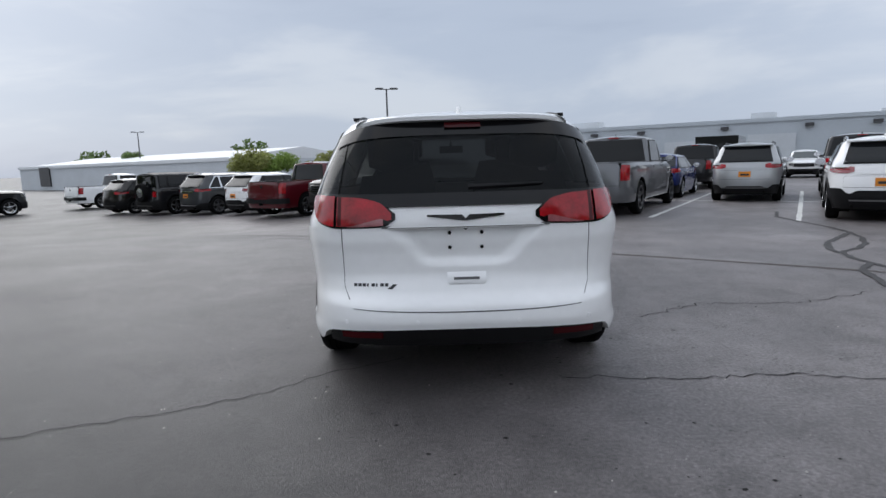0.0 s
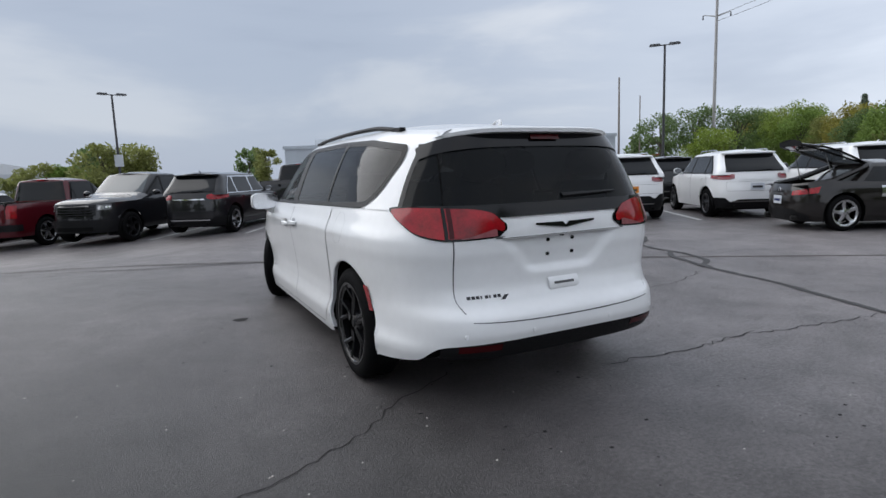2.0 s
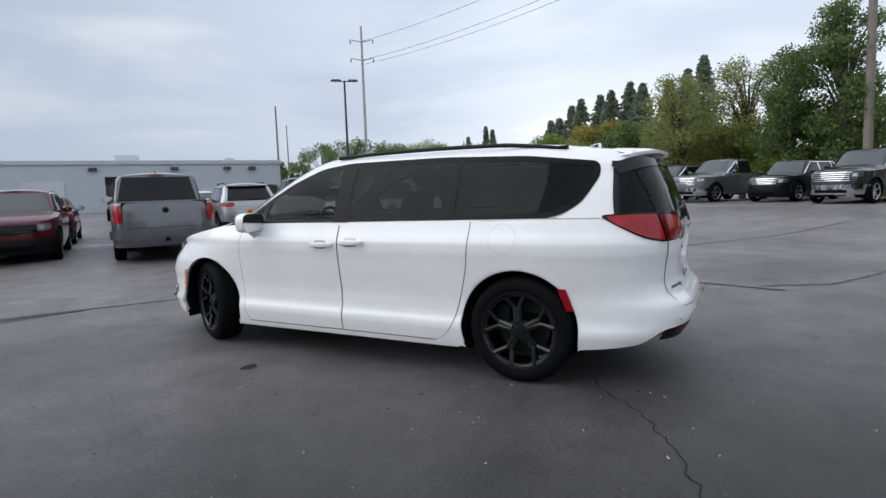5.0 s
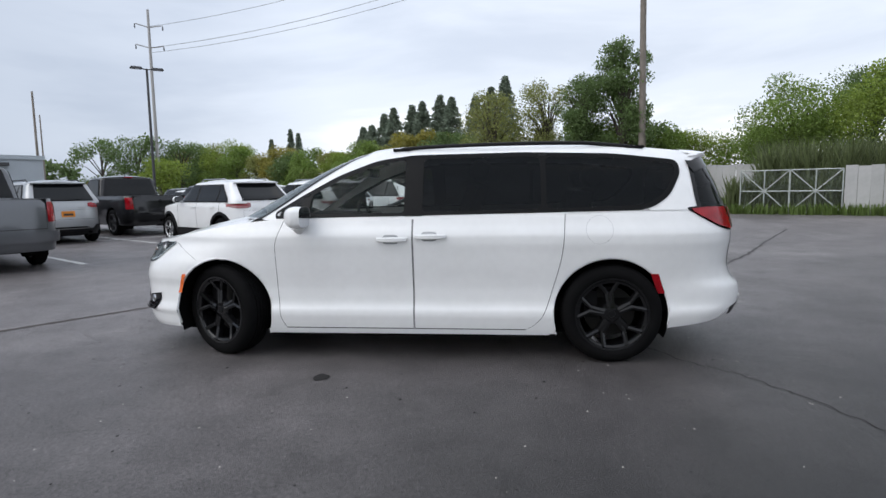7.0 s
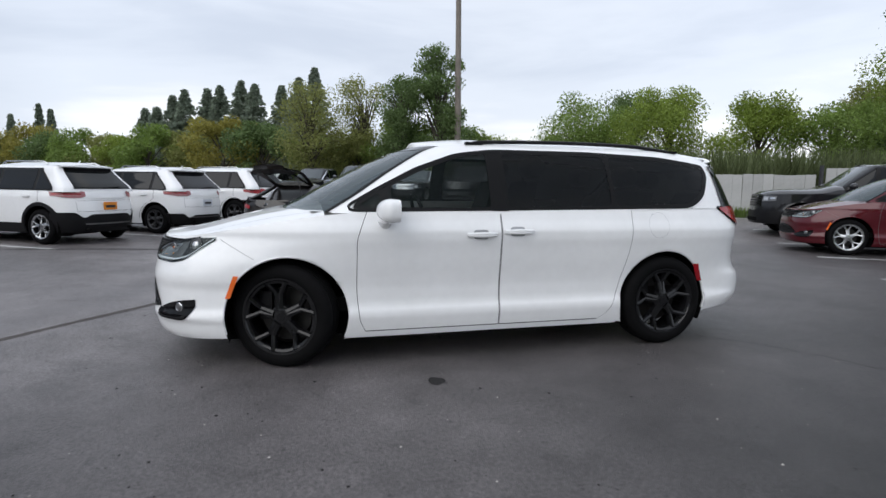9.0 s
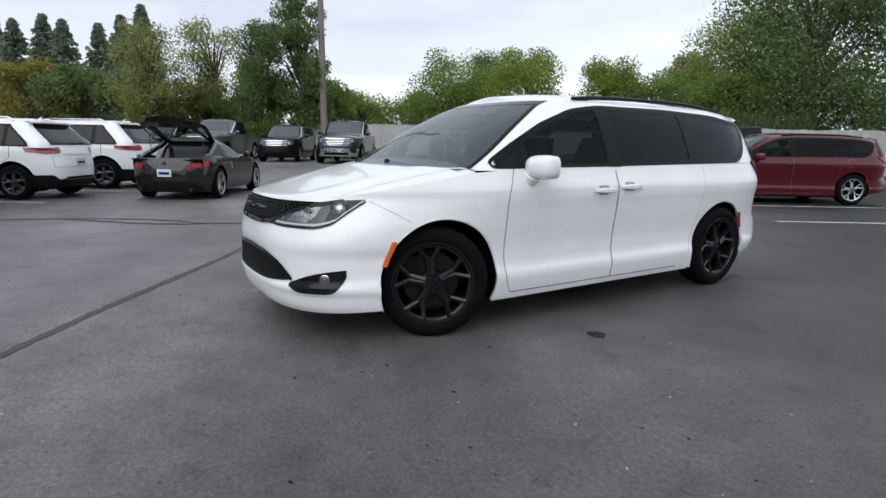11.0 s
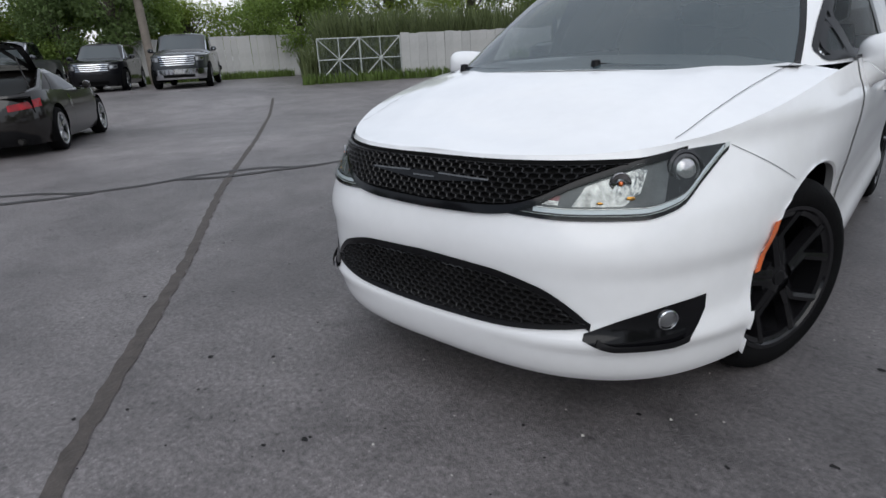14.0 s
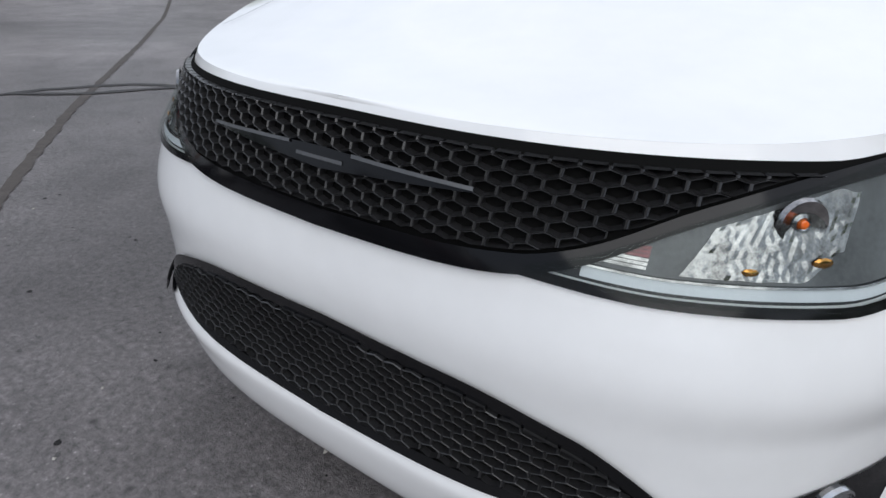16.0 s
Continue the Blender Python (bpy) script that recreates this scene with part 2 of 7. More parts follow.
def part(name, geo, material, parent=None, label="", m=None, angle=38, smooth=True):
    """Links a Geo as one mesh, under a thing or a part; a mirrored pair becomes two."""
    if geo.pair:
        n, halves = geo.pair, []
        for k in (0, 1):
            h = Geo()
            h.v = geo.v[n * k:n * k + n]
            h.f = [tuple(i - n * k for i in q) for q in geo.f if (q[0] >= n) == bool(k)]
            halves.append(part(name, h, material, parent, label, m, angle, smooth))
        return halves[0]
    me = bpy.data.meshes.new(name)
    me.from_pydata(geo.v, [], geo.f)
    bm = bmesh.new()
    bm.from_mesh(me)
    bmesh.ops.remove_doubles(bm, verts=bm.verts, dist=0.0004)
    bmesh.ops.recalc_face_normals(bm, faces=bm.faces)
    bm.to_mesh(me)
    bm.free()
    if smooth:
        me.polygons.foreach_set("use_smooth", [True] * len(me.polygons))
        me.set_sharp_from_angle(angle=radians(angle))
    me.materials.append(material)
    ob = new(name, me)
    if parent is not None:
        ob.parent = parent
    if m is not None:
        ob.matrix_basis = m
    if label:
        tagged(ob, label)
    return ob


def thing(name, label, category, m=None, group="", kind=""):
    ob = tagged(new(name), label, category, group, kind)
    if m is not None:
        ob.matrix_basis = m
    return ob


# the lot's own axes: u along the stalls, v along the rows
TH = radians(57)
CU, SU = math.cos(TH), math.sin(TH)


def lot(u, v, z=0.0):
    return Vector((u * CU + v * SU, u * SU - v * CU, z))


def slope(x, y):
    """Height of the ground: level round the van, falling gently to the north-west, rising to the fence."""
    west = 1 - math.exp(-max(0.0, 2 - x) / 8)
    t = min(max((y - 4) / 7, 0.0), 1.0)
    rise = min(max((x * SU - y * CU - 10) / 8, 0.0), 1.0) * min(max((20 - x * CU - y * SU) / 10, 0.0), 1.0)
    return 0.36 * rise * rise * (3 - 2 * rise) - 0.62 * west * t * t * (3 - 2 * t)


def parked(u, v, turn):
    """Pose of a vehicle at lot place (u, v); turn 0 faces +u, 90 faces -v, 180 faces -u, -90 faces +v."""
    p = lot(u, v)
    return pose(p.x, p.y, slope(p.x, p.y), 0, 0, -33 + turn)


# ---------------------------------------------------------------- vehicle bodies
class Shell:
    """A body skin made of level slices. Each slice is a rounded outline: half width w, rear end, front end, and two
    exponents at each end that say how square it is across and along."""

    def __init__(self, slices, rear_mid=-0.8, front_mid=0.8, count=90):
        self.mid = (rear_mid, front_mid)
        cols = list(zip(*slices))
        self.fn = [ease(list(zip(cols[0], c))) for c in cols[1:]]
        self.count = count
        self.cache = {}

    def get(self, z):
        return [f(z) for f in self.fn]

    def side(self, y, z):
        w, yr, yf, ra, rb, fa, fb = self.get(z)
        rm, fm = self.mid
        if y < rm:
            t, a, b = (rm - y) / (rm - yr), ra, rb
        elif y > fm:
            t, a, b = (y - fm) / (yf - fm), fa, fb
        else:
            return w
        return w * max(0.0, 1 - min(t, 1) ** b) ** (1 / a)

    def rear(self, x, z):
        w, yr, yf, ra, rb, fa, fb = self.get(z)
        return self.mid[0] - (self.mid[0] - yr) * max(0.0, 1 - min(abs(x) / w, 1) ** ra) ** (1 / rb)

    def front(self, x, z):
        w, yr, yf, ra, rb, fa, fb = self.get(z)
        return self.mid[1] + (yf - self.mid[1]) * max(0.0, 1 - min(abs(x) / w, 1) ** fa) ** (1 / fb)

    def outline(self, z):
        """Dense outline of the +x half from rear middle to front middle, with lengths."""
        key = round(z, 4)
        if key not in self.cache:
            w, yr, yf, ra, rb, fa, fb = self.get(z)
            rm, fm = self.mid
            pts = []
            for i in range(70):
                t = (i / 69) ** 1.0
                a = t * math.pi / 2
                pts.append((w * math.sin(a) ** (2 / ra), rm - (rm - yr) * max(math.cos(a), 0) ** (2 / rb)))
            for i in range(70):
                a = (i / 69) * math.pi / 2
                pts.append((w * max(math.cos(a), 0) ** (2 / fa), fm + (yf - fm) * math.sin(a) ** (2 / fb)))
            p = np.array(pts)
            d = np.concatenate([[0], np.cumsum(np.hypot(*np.diff(p, axis=0).T))])
            self.cache[key] = (p, d)
        return self.cache[key]

    def at(self, d, z, front=False):
        """The point at d metres along the outline from the rear (or front) middle, and its outward normal."""
        p, s = self.outline(z)
        if front:
            d = s[-1] - d
        q = (np.interp(d, s, p[:, 0]), np.interp(d, s, p[:, 1]))
        a = (np.interp(d - 0.01, s, p[:, 0]), np.interp(d - 0.01, s, p[:, 1]))
        b = (np.interp(d + 0.01, s, p[:, 0]), np.interp(d + 0.01, s, p[:, 1]))
        n = Vector((b[1] - a[1], a[0] - b[0], 0))
        if n.length < 1e-9:
            n = Vector((0, 1 if front else -1, 0))
        return Vector((q[0], q[1], z)), n.normalized()

    def skin(self, low, high, rows, inner=None):
        """The skin of the +x half between the heights low(y) and high(y)."""
        out = []
        for i in range(rows + 1):
            k = i / rows
            row = []
            for j in range(self.count + 1):
                z = 0.7
                f = j / self.count
                for _ in range(5):
                    p, s = self.outline(z)
                    y = float(np.interp(f * s[-1], s, p[:, 1]))
                    z = round(low(y) + k * (high(y) - low(y)), 3)
                p, s = self.outline(z)
                row.append((float(np.interp(f * s[-1], s, p[:, 0])), float(np.interp(f * s[-1], s, p[:, 1])), z))
            out.append(row)
        return out


def wrap(shell, d0, d1, lo, hi, out=0.004, front=False, n=24, m=6, both=True):
    """A panel that hugs the skin from d0 to d1 metres off the rear or front middle, between heights lo(d) and hi(d)."""
    g = Geo()
    rows = []
    for i in range(n + 1):
        d = d0 + (d1 - d0) * i / n
        a, b = lo(d), hi(d)
        row = []
        for j in range(m + 1):
            z = a + (b - a) * j / m
            p, nn = shell.at(d, z, front)
            row.append(tuple(p + nn * out))
        rows.append(row)
    g.grid(rows)
    return g.mirror() if both else g


def flank(shell, y0, y1, z0, z1, out=0.004, n=14, m=10, both=False, sign=-1):
    """A panel on the car's side; y0(z), y1(z) bound it along, z0(f), z1(f) its lower and upper edge (f from 0 to 1)."""
    g = Geo()
    rows = []
    for i in range(n + 1):
        f = i / n
        row = []
        for j in range(m + 1):
            k = j / m
            z = z0(f) + (z1(f) - z0(f)) * k
            y = y0(z) + (y1(z) - y0(z)) * f
            row.append((sign * (shell.side(y, z) + out), y, z))
        rows.append(row)
    g.grid(rows)
    return g.mirror() if both else g


def ring_band(shell, inner, grow, out, sign):
    """A flat band round a closed outline of (y, z) points on the side, widened by grow metres."""
    c = Vector((sum(p[0] for p in inner) / len(inner), sum(p[1] for p in inner) / len(inner)))
    n = len(inner)
    rows = [[], [], []]
    for i in range(n):
        a, b, p = Vector(inner[i - 1]), Vector(inner[(i + 1) % n]), Vector(inner[i])
        t = (b - a).normalized()
        nn = Vector((t.y, -t.x))
        if nn.dot(p - c) < 0:
            nn = -nn
        for r, k in zip(rows, (0.0, 0.5, 1.0)):
            q = p + nn * grow * k
            r.append((sign * (shell.side(q.x, q.y) + out), q.x, q.y))
    g = Geo()
    return g.grid(rows, close=True)


def rounded(points, r=0.05, n=5):
    """Rounds the corners of a closed outline."""
    out = []
    for i, p in enumerate(points):
        p, a, b = Vector(p), Vector(points[i - 1]), Vector(points[(i + 1) % len(points)])
        ra = min(r, (a - p).length * 0.45, (b - p).length * 0.45)
        s, e = p + (a - p).normalized() * ra, p + (b - p).normalized() * ra
        for k in range(n + 1):
            t = k / n
            out.append(tuple(s * (1 - t) ** 2 + p * 2 * t * (1 - t) + e * t * t))
    return out


def dense(points, step=0.05):
    out = []
    for i, p in enumerate(points):
        q = points[(i + 1) % len(points)]
        k = max(1, int(math.hypot(q[0] - p[0], q[1] - p[1]) / step))
        out += [(p[0] + (q[0] - p[0]) * j / k, p[1] + (q[1] - p[1]) * j / k) for j in range(k)]
    return out


def pane(shell, outline, out, sign):
    """A filled pane on the car's side with a curved surface."""
    pts = dense(outline, 0.06)
    c = (sum(p[0] for p in pts) / len(pts), sum(p[1] for p in pts) / len(pts))
    rows = []
    for k in (0.0, 0.25, 0.5, 0.75, 1.0):
        rows.append([(sign * (shell.side(c[0] + (y - c[0]) * k, c[1] + (z - c[1]) * k) + out), c[0] + (y - c[0]) * k, c[1] + (z - c[1]) * k) for y, z in pts])
    return Geo().grid(rows, close=True)


def inside(outline, y, z):
    hit = False
    n = len(outline)
    for i in range(n):
        (y1, z1), (y2, z2) = outline[i - 1], outline[i]
        if (z1 > z) != (z2 > z) and y < (y2 - y1) * (z - z1) / (z2 - z1) + y1:
            hit = not hit
    return hit


def cut_round(rows, centres, r):
    """Grid of the +x half as a Geo, with wheel arches of radius r cut clean at (y, z) centres."""
    g = Geo()
    n = len(rows[0])
    pts = [list(r_) for r_ in rows]
    hole = [[None] * n for _ in rows]
    for i, row in enumerate(pts):
        for j, (x, y, z) in enumerate(row):
            for cy, cz, in centres:
                if math.hypot(y - cy, z - cz) < r and x > 0.3:
                    hole[i][j] = (cy, cz)
    moved = {}
    for i in range(len(pts)):
        for j in range(n):
            if hole[i][j]:
                near = [(a, b) for a in (-1, 0, 1) for b in (-1, 0, 1) if 0 <= i + a < len(pts) and 0 <= j + b < n and not hole[i + a][j + b]]
                if near:
                    cy, cz = hole[i][j]
                    x, y, z = pts[i][j]
                    d = math.hypot(y - cy, z - cz) or 1e-6
                    moved[i, j] = (x, cy + (y - cy) * r / d, cz + (z - cz) * r / d)
    base = 0
    for i in range(len(pts)):
        for j in range(n):
            g.v.append(moved.get((i, j), tuple(pts[i][j])))
    for i in range(len(pts) - 1):
        for j in range(n - 1):
            q = [(i, j), (i, j + 1), (i + 1, j + 1), (i + 1, j)]
            if all(hole[a][b] for a, b in q):
                continue
            g.f.append(tuple(a * n + b for a, b in q))
    return g


def wheel(r, width, rim_r, rim_mat, spokes, parent, m, style="split", detail=1):
    """A wheel whose outer face looks to -x: tyre, rim with spokes, hub cap, brake disc."""
    w = thing("wheel", "", "")
    w.parent = parent
    w.matrix_basis = m
    sides = 48 if detail else 28
    h = width / 2
    prof = [(rim_r - 0.012, h - 0.02), (rim_r + 0.01, h - 0.004), (rim_r + (r - rim_r) * 0.45, h), (r - 0.022, h - 0.012), (r - 0.006, h - 0.03), (r, h - 0.05)]
    if detail:
        for k in (0.045, 0.015, -0.015, -0.045):
            prof += [(r, k + 0.008), (r - 0.008, k + 0.006), (r - 0.008, k - 0.006), (r, k - 0.008)]
    prof += [(a, -o) for a, o in prof[5::-1]]
    part("tyre", Geo().lathe(prof, sides), RUBBER, w)
    g = Geo()
    g.lathe([(rim_r - 0.012, h - 0.02), (rim_r - 0.03, h - 0.03), (rim_r - 0.035, -h + 0.02), (rim_r - 0.008, -h + 0.012), (rim_r + 0.002, -h + 0.004), (rim_r - 0.012, -h + 0.006), (rim_r - 0.028, -h + 0.03)], sides)
    f = -h + 0.045
    for k in range(spokes):
        a = 2 * math.pi * k / spokes + 0.2
        arms = ((0.0, 0.0),) if style == "plain" else ((-0.29, -0.12), (0.29, 0.12))
        for end, start in arms:
            p0 = Vector((f - 0.012, 0.055 * math.cos(a + start), 0.055 * math.sin(a + start)))
            rm = rim_r * 0.58
            p1 = Vector((f + 0.004, rm * math.cos(a + end * 0.35), rm * math.sin(a + end * 0.35)))
            p2 = Vector((f - 0.022, (rim_r - 0.02) * math.cos(a + end), (rim_r - 0.02) * math.sin(a + end)))
            wd = (0.030, 0.020, 0.022) if style != "plain" else (0.05, 0.042, 0.05)
            rows = []
            for p, hw in zip((p0, p1, p2), wd):
                t = Vector((0, -p.z, p.y)).normalized() * hw
                rows.append([p - t + Vector((0.03, 0, 0)), p - t * 0.75 - Vector((0.010, 0, 0)), p - Vector((0.016, 0, 0)), p + t * 0.75 - Vector((0.010, 0, 0)), p + t + Vector((0.03, 0, 0))])
            g.grid(rows, close=True)
    g.lathe([(0.0, f - 0.018), (0.045, f - 0.018), (0.075, f - 0.010), (0.085, f + 0.02)], 24)
    rim = part("rim", g, rim_mat, w, angle=30)
    part("hub_cap", Geo().lathe([(0.0, f - 0.024), (0.026, f - 0.024), (0.030, f - 0.014)], 20), rim_mat if rim_mat != RIM_BLACK else TRIM, rim)
    if detail:
        for k in range(5):
            a = 2 * math.pi * (k + 0.5) / 5 + 0.2
            part("lug_nut", Geo().lathe([(0.0, f - 0.012), (0.009, f - 0.012), (0.011, f + 0.02)], 6, c=(0, 0.055 * math.cos(a), 0.055 * math.sin(a))), CHROME, rim)
    part("brake_disc", Geo().lathe([(0.0, h * 0.1), (rim_r * 0.70, h * 0.1), (rim_r * 0.70, h * 0.1 + 0.025), (0.0, h * 0.1 + 0.025)], 28), DISC, w)
    if detail:
        part("brake_caliper", Geo().box((h * 0.1, rim_r * 0.52, rim_r * 0.22), (0.07, 0.09, 0.20)), TRIM, w)
    return w


# ---------------------------------------------------------------- the minivan
def wrapz(shell, z0, z1, d0, d1, out=0.004, front=False, n=20, m=10, both=True):
    """A panel that hugs the skin between heights z0 and z1, from d0(z) to d1(z) metres off the rear or front middle."""
    g = Geo()
    rows = []
    for j in range(m + 1):
        z = z0 + (z1 - z0) * j / m
        row = []
        for i in range(n + 1):
            p, nn = shell.at(d0(z) + (d1(z) - d0(z)) * i / n, z, front)
            row.append(tuple(p + nn * out))
        rows.append(row)
    g.grid(rows)
    return g.mirror() if both else g


def smoothstep(a, b, x):
    t = min(max((x - a) / (b - a), 0.0), 1.0)
    return t * t * (3 - 2 * t)


def hex_mesh(shell, d1, lo, hi, pitch, row, out, wire=0.0035, depth=0.012, front=True):
    """A honeycomb grille on the front: hexagon rings, each with a face and an inner wall."""
    g = Geo()
    k = 0
    zmin = min(lo(d1 * i / 20) for i in range(21))
    zmax = max(hi(d1 * i / 20) for i in range(21))
    z = zmin
    while z < zmax + row:
        off = pitch / 2 if k % 2 else 0.0
        c = int(d1 / pitch) + 2
        for i in range(-c, c + 1):
            d = i * pitch + off
            if abs(d) > d1 or z < lo(abs(d)) - row * 0.2 or z > hi(abs(d)) + row * 0.2:
                continue
            ring = []
            for a, b in ((-0.5, -0.36), (0, -0.66), (0.5, -0.36), (0.5, 0.36), (0, 0.66), (-0.5, 0.36)):
                ring.append((a * pitch, b * row))
            outer, inner, back = [], [], []
            for a, b in ring:
                for scale, store, o in ((1.0, outer, out), (0.865, inner, out + 0.002), (0.85, back, out - depth)):
                    dd = d + a * scale
                    zz = min(max(z + b * scale, lo(min(abs(dd), d1))), hi(min(abs(dd), d1)))
                    p, nn = shell.at(abs(dd), zz, front)
                    p = p + nn * o
                    store.append((-p.x if dd < 0 else p.x, p.y, p.z))
            g.grid([outer, inner, back], close=True)
        z += row
        k += 1
    return g


def arch_liner(cy, cz, r, x0, x1):
    g = Geo()
    rows = []
    for k in range(25):
        a = radians(-25 + 230 * k / 24)
        rows.append([(x, cy + r * math.cos(a), cz + r * math.sin(a)) for x in (x0, x1)])
    g.grid(rows)
    rows = [[(x0, cy, cz)] * 25, [(x0, cy + r * math.cos(radians(-25 + 230 * k / 24)), cz + r * math.sin(radians(-25 + 230 * k / 24))) for k in range(25)]]
    return g.grid(rows).mirror()


def seat(parent, x, y, z, width, tall=0.62):
    s = thing("seat", "", "")
    s.parent = parent
    s.matrix_basis = pose(x, y, z)
    rows = []
    for t, (yy, zz, w) in enumerate(((0.28, 0.0, 0.8), (0.28, 0.10, 0.95), (0.0, 0.13, 1.0), (-0.22, 0.12, 0.95), (-0.24, 0.0, 0.8))):
        rows.append([(a * width / 2 * w, yy, zz + (0.02 if abs(a) > 0.6 else 0)) for a in (-1, -0.7, 0, 0.7, 1)])
    part("cushion", Geo().grid(rows), CABIN, s)
    rows = []
    for f in range(7):
        k = f / 6
        w = width / 2 * (0.95 - 0.25 * k ** 3)
        y0 = -0.20 - 0.20 * k
        zz = 0.08 + tall * k
        rows.append([(-w, y0, zz), (-w * 0.9, y0 + 0.09, zz), (0, y0 + 0.06, zz + 0.01), (w * 0.9, y0 + 0.09, zz), (w, y0, zz), (0, y0 - 0.06, zz)])
    part("backrest", Geo().grid(rows, close=True), CABIN, s)
    part("headrest", Geo().lathe([(0.0, -0.13), (0.07, -0.125), (0.095, -0.06), (0.095, 0.06), (0.07, 0.125), (0.0, 0.13)], 16, c=(0, -0.42, tall + 0.20)), CABIN, s)
    return s


def minivan(name, body_paint, label, m, steer=0.0, rims=None, group=""):
    rims = rims or RIM_BLACK
    van = thing(name, label, "minivan", m, group)
    low = Shell([
        (0.16, 0.940, -2.400, 2.310, 5.0, 4.2, 3.2, 3.2),
        (0.24, 0.969, -2.470, 2.386, 5.0, 4.2, 3.2, 3.1),
        (0.31, 0.984, -2.530, 2.408, 5.0, 4.2, 3.2, 3),
        (0.355, 0.990, -2.560, 2.414, 5.0, 4.2, 3.4, 3),
        (0.385, 0.987, -2.575, 2.402, 5.0, 4.2, 3.4, 3),
        (0.425, 0.973, -2.590, 2.390, 5.0, 4.2, 3.5, 3),
        (0.465, 0.966, -2.600, 2.388, 5.0, 4.2, 3.6, 3),
        (0.54, 0.965, -2.590, 2.396, 5.0, 4.2, 3.5, 3),
        (0.62, 0.972, -2.525, 2.404, 5.0, 4.2, 3.35, 3.2),
        (0.72, 0.986, -2.495, 2.388, 5.0, 4.2, 3.1, 2.95),
        (0.82, 0.997, -2.500, 2.362, 5.0, 4.2, 2.75, 2.5),
        (0.90, 1.006, -2.510, 2.334, 5.0, 4.2, 2.65, 2.12),
        (0.945, 1.005, -2.510, 2.308, 5.0, 4.2, 2.8, 2.05),
        (0.985, 0.994, -2.510, 2.280, 5.0, 4.2, 2.9, 2),
        (1.03, 0.974, -2.505, 2.220, 5.0, 4.2, 2.95, 2),
        (1.1, 0.950, -2.490, 2.100, 5.0, 4.2, 3, 2),
        (1.16, 0.925, -2.475, 2.000, 5.0, 4.2, 3, 2)], count=170)
    top_z = ease([(-2.6, 1.135), (-1.8, 1.135), (-1.2, 1.12), (-0.16, 1.09), (0.9, 1.085), (1.15, 1.07), (1.5, 1.02), (1.8, 0.965), (2.0, 0.925), (2.2, 0.90), (2.45, 0.892)])
    bot_z = ease([(-2.62, 0.425), (-2.45, 0.40), (-2.3, 0.31), (-1.95, 0.265), (-1.2, 0.215), (1.0, 0.20), (1.8, 0.22), (2.2, 0.205), (2.46, 0.215)])
    arches = [(-1.53, 0.365), (1.455, 0.365)]
    skin = low.skin(bot_z, top_z, 60)
    g = cut_round(skin, arches, 0.418)
    # rolled lower edge
    roll = Geo().grid([skin[0], [(x * 0.96, y * 0.985, z + 0.004) for x, y, z in skin[0]], [(x * 0.93, y * 0.97, z + 0.05) for x, y, z in skin[0]]])
    roll.f = [q for q in roll.f if not any(math.hypot(roll.v[i][1] - cy, roll.v[i][2] - cz) < 0.50 for cy, cz in arches for i in q)]
    at = len(g.v)
    g.v += roll.v
    g.f += [tuple(i + at for i in q) for q in roll.f]
    g.f = [q for q in g.f if not all(g.v[i][1] < -2.2 and g.v[i][0] < 0.64 and 0.56 < g.v[i][2] < 0.965 for i in q)]
    body = part("body", g.mirror(), body_paint, van, angle=50)
    for cy, cz in arches:
        part("wheel_arch_liner", arch_liner(cy, cz, 0.424, 0.50, 0.93 if cy < 0 else 0.87), UNDER, van)
        lip = Geo()
        rows = []
        for k in range(41):
            a = radians(-22 + 224 * k / 40)
            y, z = cy + 0.418 * math.cos(a), cz + 0.418 * math.sin(a)
            if z < bot_z(y) - 0.004:
                continue
            x = low.side(y, max(z, 0.2))
            rows.append([(x + 0.0015, y, z), (x - 0.005, cy + 0.411 * math.cos(a), cz + 0.411 * math.sin(a)), (x - 0.030, cy + 0.421 * math.cos(a), cz + 0.420 * math.sin(a))])
        part("arch_lip", lip.grid(rows).mirror(), body_paint, body)
    part("underbody", Geo().box((0, 0.0, 0.235), (1.3, 3.8, 0.16)).box((0, -2.08, 0.38), (1.5, 0.5, 0.10)).box((0, 1.95, 0.30), (1.3, 0.5, 0.10)).box((-0.775, -0.04, 0.225), (0.25, 2.04, 0.10)).box((0.775, -0.04, 0.225), (0.25, 2.04, 0.10)), UNDER, van)

    # bonnet
    rows = []
    nose = low.front(0, 0.892) - 0.0004
    ys = [nose - (nose - 1.20) * (i / 60) ** 2.3 for i in range(61)]
    crown = ease([(1.2, 0.076), (1.5, 0.069), (1.8, 0.052), (2.1, 0.022), (2.43, 0.0)])
    cowl = lambda x: 1.42 - 0.30 * abs(x / 0.95) ** 2.4
    for y in ys:
        zt = top_z(y)
        xe = low.side(y, zt)
        row = []
        for j in range(25):
            f = j / 24
            row.append((xe * f, y, zt + crown(y) * (1 - f ** 2.4) + 0.006 * math.exp(-((f - 0.62) / 0.1) ** 2) * smoothstep(2.3, 1.9, y)))
        row.append((xe * 0.998, y - 0.001, zt - 0.014))
        rows.append(row)
    part("hood", Geo().grid(rows).mirror(), body_paint, van, angle=60)
    gap = Geo()
    rows = []
    for i in range(30):
        y = 2.03 - (2.03 - 1.16) * i / 29
        zt = top_z(y)
        xe = low.side(y, zt)
        f = min((0.665 + 0.135 * i / 29) / xe, 0.985)
        rows.append([(xe * (f + s), y, zt + crown(y) * (1 - (f + s) ** 2.4) + 0.006 * math.exp(-((f - 0.62) / 0.1) ** 2) * smoothstep(2.3, 1.9, y) + 0.0035) for s in (-0.0018, 0.0018)])
